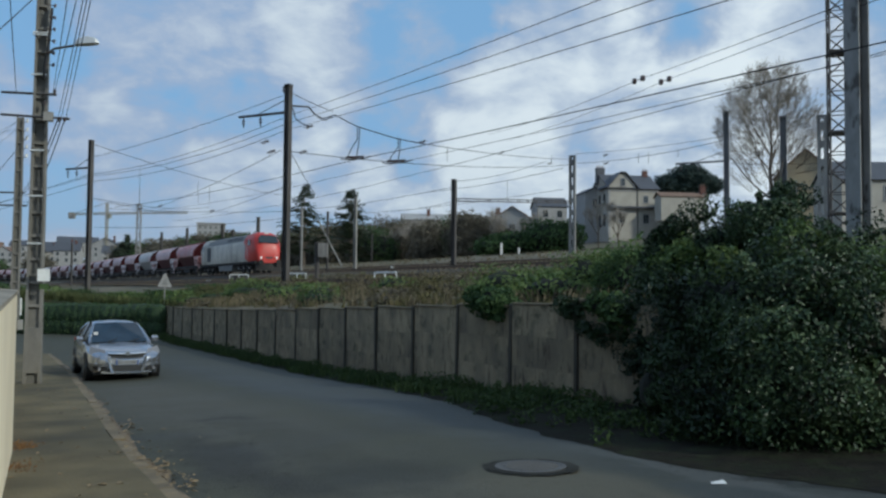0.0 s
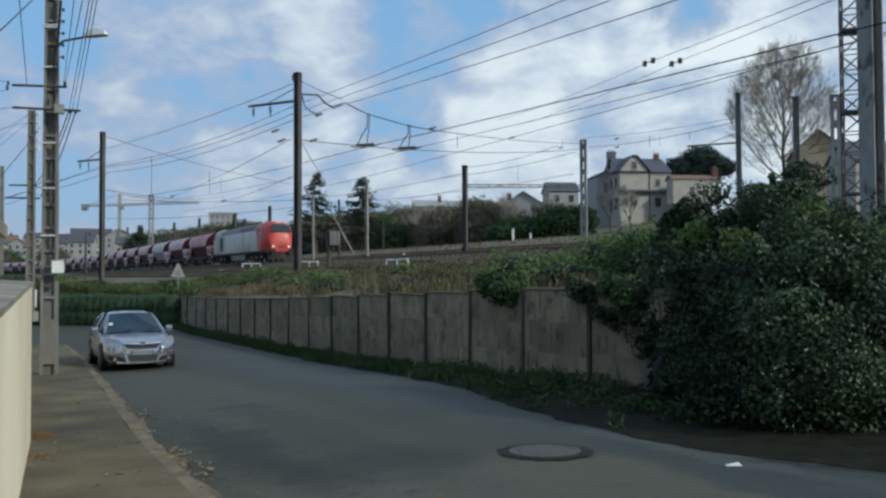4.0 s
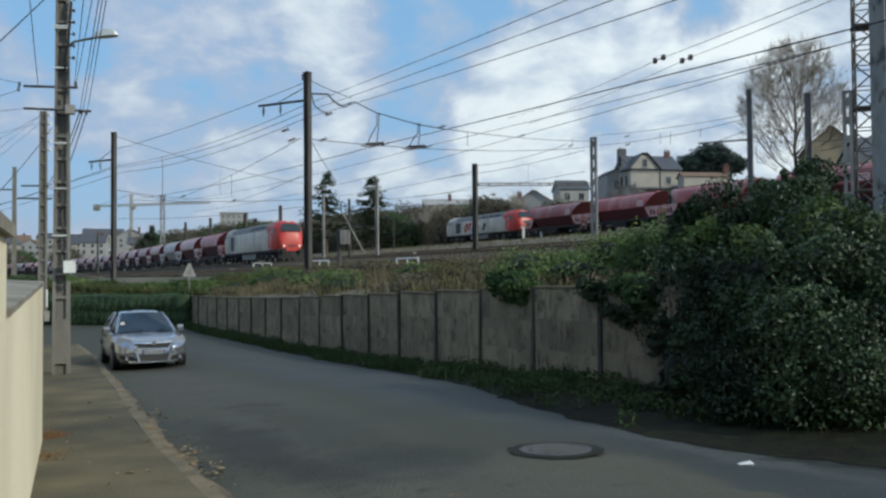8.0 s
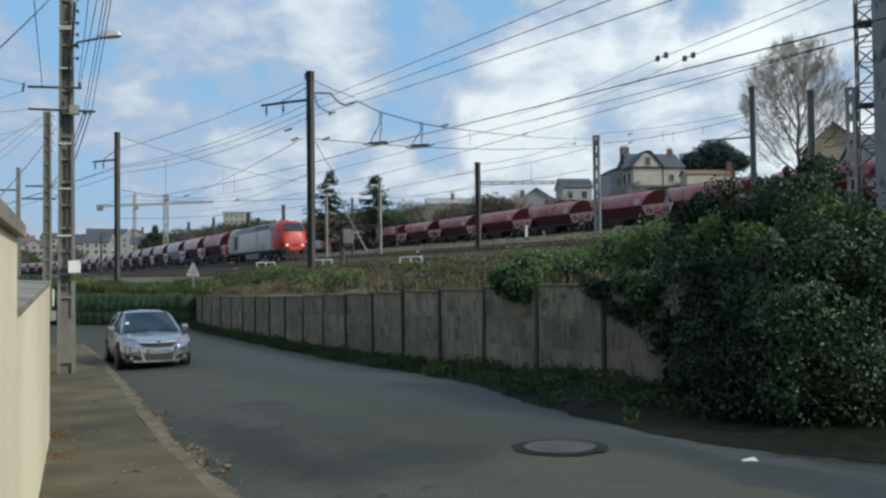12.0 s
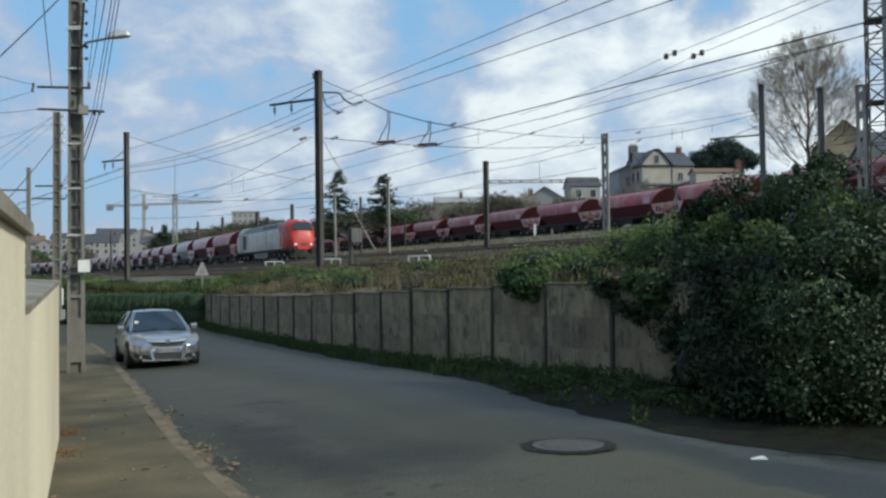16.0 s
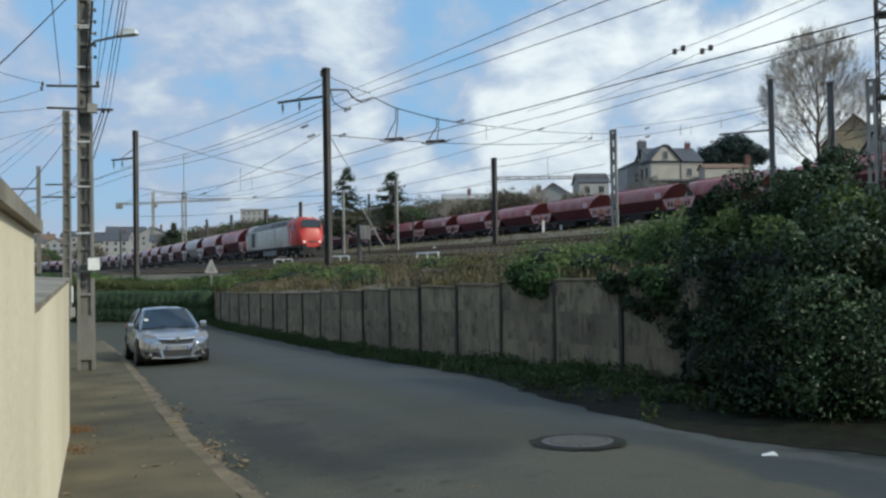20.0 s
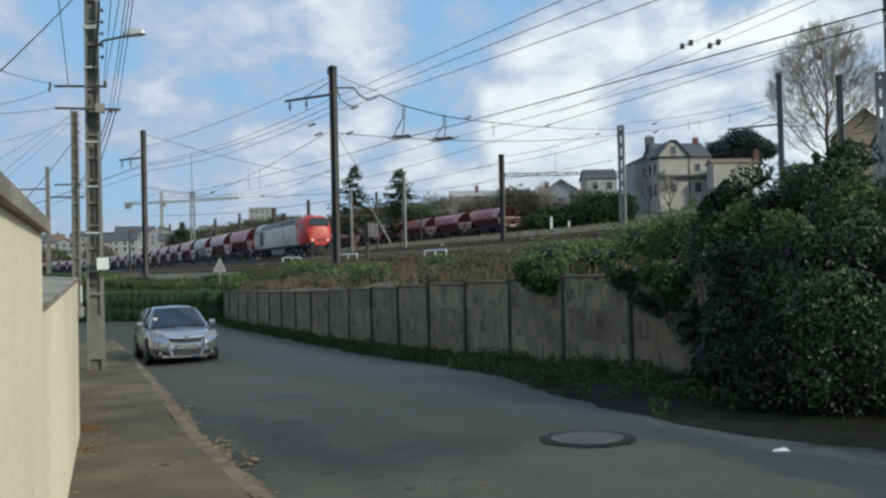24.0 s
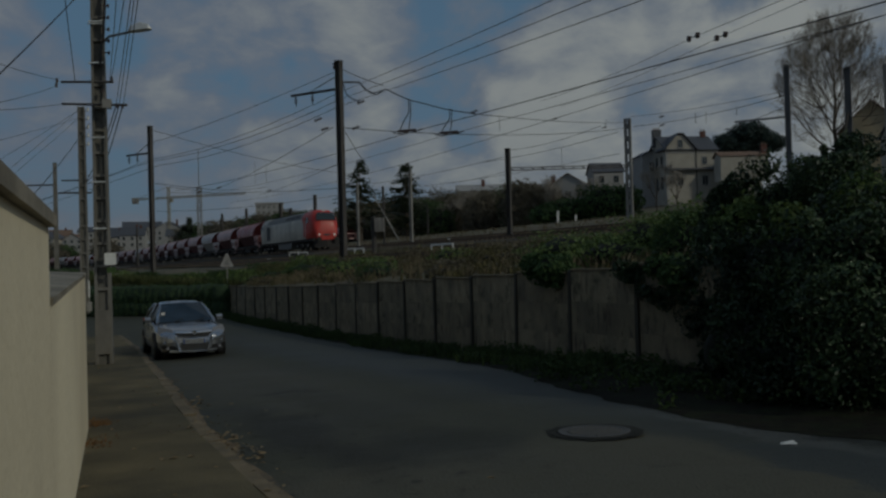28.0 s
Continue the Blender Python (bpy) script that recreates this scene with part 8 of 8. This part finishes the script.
def build_small():
    # triangular road sign seen from behind, over the hedge
    b = (-13.30, 45.00, 0.75)
    s = thing("road_sign", "triangular road sign seen from its pale back", "road sign", pose(b[0], b[1], ground_z(b[0], b[1]), rz=12))
    zz = lambda q: q - ground_z(b[0], b[1])
    z0, z1 = zz(1.59), zz(2.31)
    part("pole", Geo().tube([(0, 0, -0.2), (0, 0, z1 - 0.1)], 0.03, n=8), MAST_C, s)
    part("plate", Geo().prism([(-0.36, z0), (0.36, z0), (0.04, z1), (-0.04, z1)], -0.05, -0.035), SIGN_BACK, s)
    for zz_, ww in ((z0 + 0.16, 0.26), (z0 + 0.30, 0.14)):
        part("mark", Geo().box((0, -0.055, zz_), (ww, 0.008, 0.07)), SEAM, s, "faded grey mark")
    part("clamp", Geo().box((0, -0.02, z0 + 0.2), (0.4, 0.03, 0.05)), MAST_C, s)
    # relay cabinet on a post in the yard
    b = (-6.15, 52.00, 1.74)
    c = thing("relay_box", "dark wooden post with grey relay cabinet", "relay cabinet", pose(*on_ground(b)))
    q = lambda v: Vector(v) - Vector(on_ground(b))
    part("post", Geo().tube([(0, 0, -0.2), q((-6.20, 52.00, 4.41))], 0.14, n=8), MAST_S, c)
    part("cabinet", Geo().box(q((-5.80, 51.80, 3.91)), (0.55, 0.4, 0.85)), MAST_C, c, "pale cabinet")
    # short white railings and cable posts
    for x0, x1, y0, y1, lab in (((-2.05, 40.30, 1.92), (-0.99, 38.70, 1.92), 0.0, 0.44, 1), ((-7.58, 49.80, 1.85), (-6.48, 49.30, 1.90), 0.0, 0.62, 1), ((-17.17, 78.00, 2.25), (-15.51, 78.00, 2.29), 0.0, 0.5, 1)):
        a, e = Vector(x0), Vector(x1)
        a.z = ground_z(a.x, a.y)
        t = thing("low_railing", "short low white-painted steel railing by the tracks", "railing", pose(*a), "low railings")
        d = e - a
        d.z = 0
        h = y1
        for f in (0, 0.5, 1):
            part("post", Geo().box(d * f + Vector((0, 0, h / 2 - 0.1)), (0.075, 0.075, h + 0.2)), WHITE, t)
        for z in (h, h * 0.3):
            part("rail", Geo().tube([Vector((0, 0, z)), d + Vector((0, 0, z))], 0.045, n=6), WHITE, t)
    for p, hh in (((10.38, 105.00, 5.56), 1.5), ((13.39, 112.00, 5.80), 1.2), ((-2.47, 82.00, 3.38), 0.35), ((0.36, 68.00, 3.01), 0.25), ((-16.41, 67.00, 1.87), 0.25)):
        o = on_ground(p)
        t = thing("marker_post", "small white marker post beside the track", "marker post", pose(*o), "marker posts")
        part("post", Geo().box((0, 0, hh / 2 - 0.1), (0.28, 0.12, hh + 0.2)), WHITE, t)
        part("cap", Geo().box((0, 0, hh + 0.03), (0.34, 0.18, 0.08)), MAST_C, t)
    # fallen leaves and scraps on the pavement and gutter
    rng = random.Random(12)
    leaf = Geo()
    leaf.add([(-0.04, 0, 0), (0, 0.022, 0.012), (0.045, 0, 0.004), (0, -0.022, 0.012)], [(0, 1, 2, 3)])
    lm = leaf.mesh("fallen_leaf")
    for k in range(150):
        s = rng.uniform(4.5, 20)
        if k < 90:
            m = kerb_m(s) + rng.gauss(0.12, 0.12)
            z = street_z(s) + (0.035 if m > kerb_m(s) else 0.118)
        else:
            m = rng.uniform(kerb_m(s) - 1.3, kerb_m(s) + (0.9 if k > 215 else 0))
            z = street_z(s) + (0.045 if m > kerb_m(s) else 0.108)
        x, y = plan(s, m)
        o = part("fallen_leaf", lm, LEAFS[(0, 1, 3, 0, 1, 2)[k % 6]], None, at=Matrix.Translation((x, y, z)) @ Matrix.Rotation(rng.uniform(0, 6.28), 4, "Z") @ Matrix.Rotation(rng.uniform(-0.3, 0.3), 4, "X") @ Matrix.Scale(rng.uniform(0.4, 0.9), 4))
        tagged(o, ("dry tan fallen leaf", "brown fallen leaf on asphalt", "orange-brown leaf on asphalt", "dry tan fallen leaf", "brown fallen leaf on asphalt", "pale curled fallen leaf")[k % 6], "leaf", "fallen leaves")
    for s0, m0, n, sp in ((8.35, 0.07, 44, 0.22), (7.6, 0.09, 40, 0.25), (11.6, 0.13, 30, 0.35), (9.6, 0.1, 8, 0.5)):
        for k in range(n):
            s = s0 + rng.gauss(0, sp)
            m = kerb_m(s) + m0 + rng.gauss(0, 0.10)
            x, y = plan(s, m)
            z = street_z(s) + (0.038 if m > kerb_m(s) else 0.118)
            o = part("fallen_leaf", lm, LEAFS[(1, 3, 0, 3, 1)[k % 5]], None, at=Matrix.Translation((x, y, z)) @ Matrix.Rotation(rng.uniform(0, 6.28), 4, "Z") @ Matrix.Rotation(rng.uniform(-0.5, 0.5), 4, "X") @ Matrix.Scale(rng.uniform(0.45, 0.95), 4))
            tagged(o, "orange-brown fallen leaf heaped at the kerb", "leaf", "fallen leaves")
    for s, m in ((5.37, -6.08), (10.99, -6.8), (10.01, -6.58), (7.31, -8.09), (7.29, -8.0), (7.29, -7.86), (11.16, -7.72), (8.9, -7.63)):
        x, y = plan(s, m)
        up = 0.108 if m < kerb_m(s) else 0.05
        o = part("fallen_leaf", lm, LEAFS[2], None, at=Matrix.Translation((x, y, street_z(s) + up)) @ Matrix.Rotation(rng.uniform(0, 6.28), 4, "Z") @ Matrix.Scale(rng.uniform(0.9, 1.3), 4))
        tagged(o, "pale curled fallen leaf on worn asphalt", "leaf", "fallen leaves")
    spots = []
    for k in range(34):
        s_ = rng.choice((10.05, 8.69, 10.05)) + rng.gauss(0, 0.16)
        y = (plan(s_, -8.6)[1])
        spots.append((wall_x(y) + abs(rng.gauss(0.03, 0.08)), y, street_z(unplan(wall_x(y), y)[0]) + 0.1))
    grass_tufts(spots, 0.045, RUSTY, "wall_weeds", "brown withered weeds along the wall foot", 15, 40, 0.008)
    x, y = plan(5.09, -3.47)
    p = thing("paper_scrap", "small white scrap of paper on the road edge", "litter", pose(x, y, street_z(5.09) + 0.005))
    part("sheet", Geo().add([(-0.06, -0.03, 0.03), (0.07, -0.04, 0.035), (0.06, 0.04, 0.05), (-0.05, 0.03, 0.03)], [(0, 1, 2, 3)]).add([(-0.06, -0.03, 0.024), (0.07, -0.04, 0.029), (0.06, 0.04, 0.044), (-0.05, 0.03, 0.024)], [(3, 2, 1, 0)]), WHITE, p)


def build_road_patches():
    """Tarry, crumbled spots in the asphalt, a few millimetres proud."""
    def lift(q, up=0.0165):
        f = (q[1] - kerb_m(q[0])) / (verge_m(q[0]) - kerb_m(q[0]))
        return (*plan(*q), street_z(q[0]) + up + 0.05 * math.sin(math.pi * min(max(f, 0), 1)))
    # crumbled, tarry spots and cracks, each a scatter of small dark flakes
    rng = random.Random(21)
    for lab, s0, m0, ds, dm, n in (("crumbled dark asphalt by the gutter", 8.2, -6.75, 0.30, 0.14, 40), ("crumbled dark asphalt by the gutter", 7.2, -6.95, 0.28, 0.13, 30), ("dark tarry spot in the road", 7.8, -6.1, 0.26, 0.11, 18),
                                   ("narrow dark crack across the road", 11.7, -5.8, 0.05, 0.35, 40), ("narrow dark crack across the road", 13.1, -5.5, 0.05, 0.45, 40), ("dark tarry spot in the road", 9.2, -6.2, 0.25, 0.1, 30),
                                   ("crumbled dark asphalt by the verge", 6.0, -3.1, 0.6, 0.12, 60)):
        g = Geo()
        for _ in range(n):
            s, m, r = s0 + rng.gauss(0, ds * 1.25), m0 + rng.gauss(0, dm * 1.25), 0.005 + 0.02 * rng.random() ** 2.2
            ring = []
            for k in range(7):
                th = 6.2832 * k / 7
                q = r * rng.uniform(0.5, 1.2)
                ring.append((s + q * math.cos(th), m + q * math.sin(th)))
            up = 0.0158 + 0.0016 * rng.random()
            g.add([lift((s, m), up)] + [lift(q, up) for q in ring], [(0, 1 + k, 1 + (k + 1) % 7) for k in range(7)])
        tagged(part("road_patch", g, TAR), lab, "road patch", kind="structure")


TAR = mat("tar_patch", (0.020, 0.020, 0.017), 0.85, var=0.5, scale=6, fine=40, bump=0.6, dirt=(0.045, 0.044, 0.036), dirt_amt=0.7, spec=0.2)

LEAFS = [mat("leaf_tan", (0.21, 0.155, 0.088), 0.8, var=0.2, bump=0), mat("leaf_brown", (0.16, 0.085, 0.036), 0.8, var=0.2, bump=0), mat("leaf_pale", (0.46, 0.40, 0.31), 0.8, var=0.2, bump=0), mat("leaf_orange", (0.28, 0.125, 0.034), 0.8, var=0.25, bump=0)]
RUSTY = leaf_mat("withered_weeds", (0.16, 0.08, 0.03), (0.28, 0.15, 0.06), 0.8, 0.2)

build_ground()
build_road()
build_verge()
build_road_patches()
build_pavement()
build_manhole()
build_garden_wall()
build_fence()
MOVERS = build_railway()
build_street_poles()
build_masts()
build_wires()
build_houses()
build_plants()
place_car()
build_small()
motions()
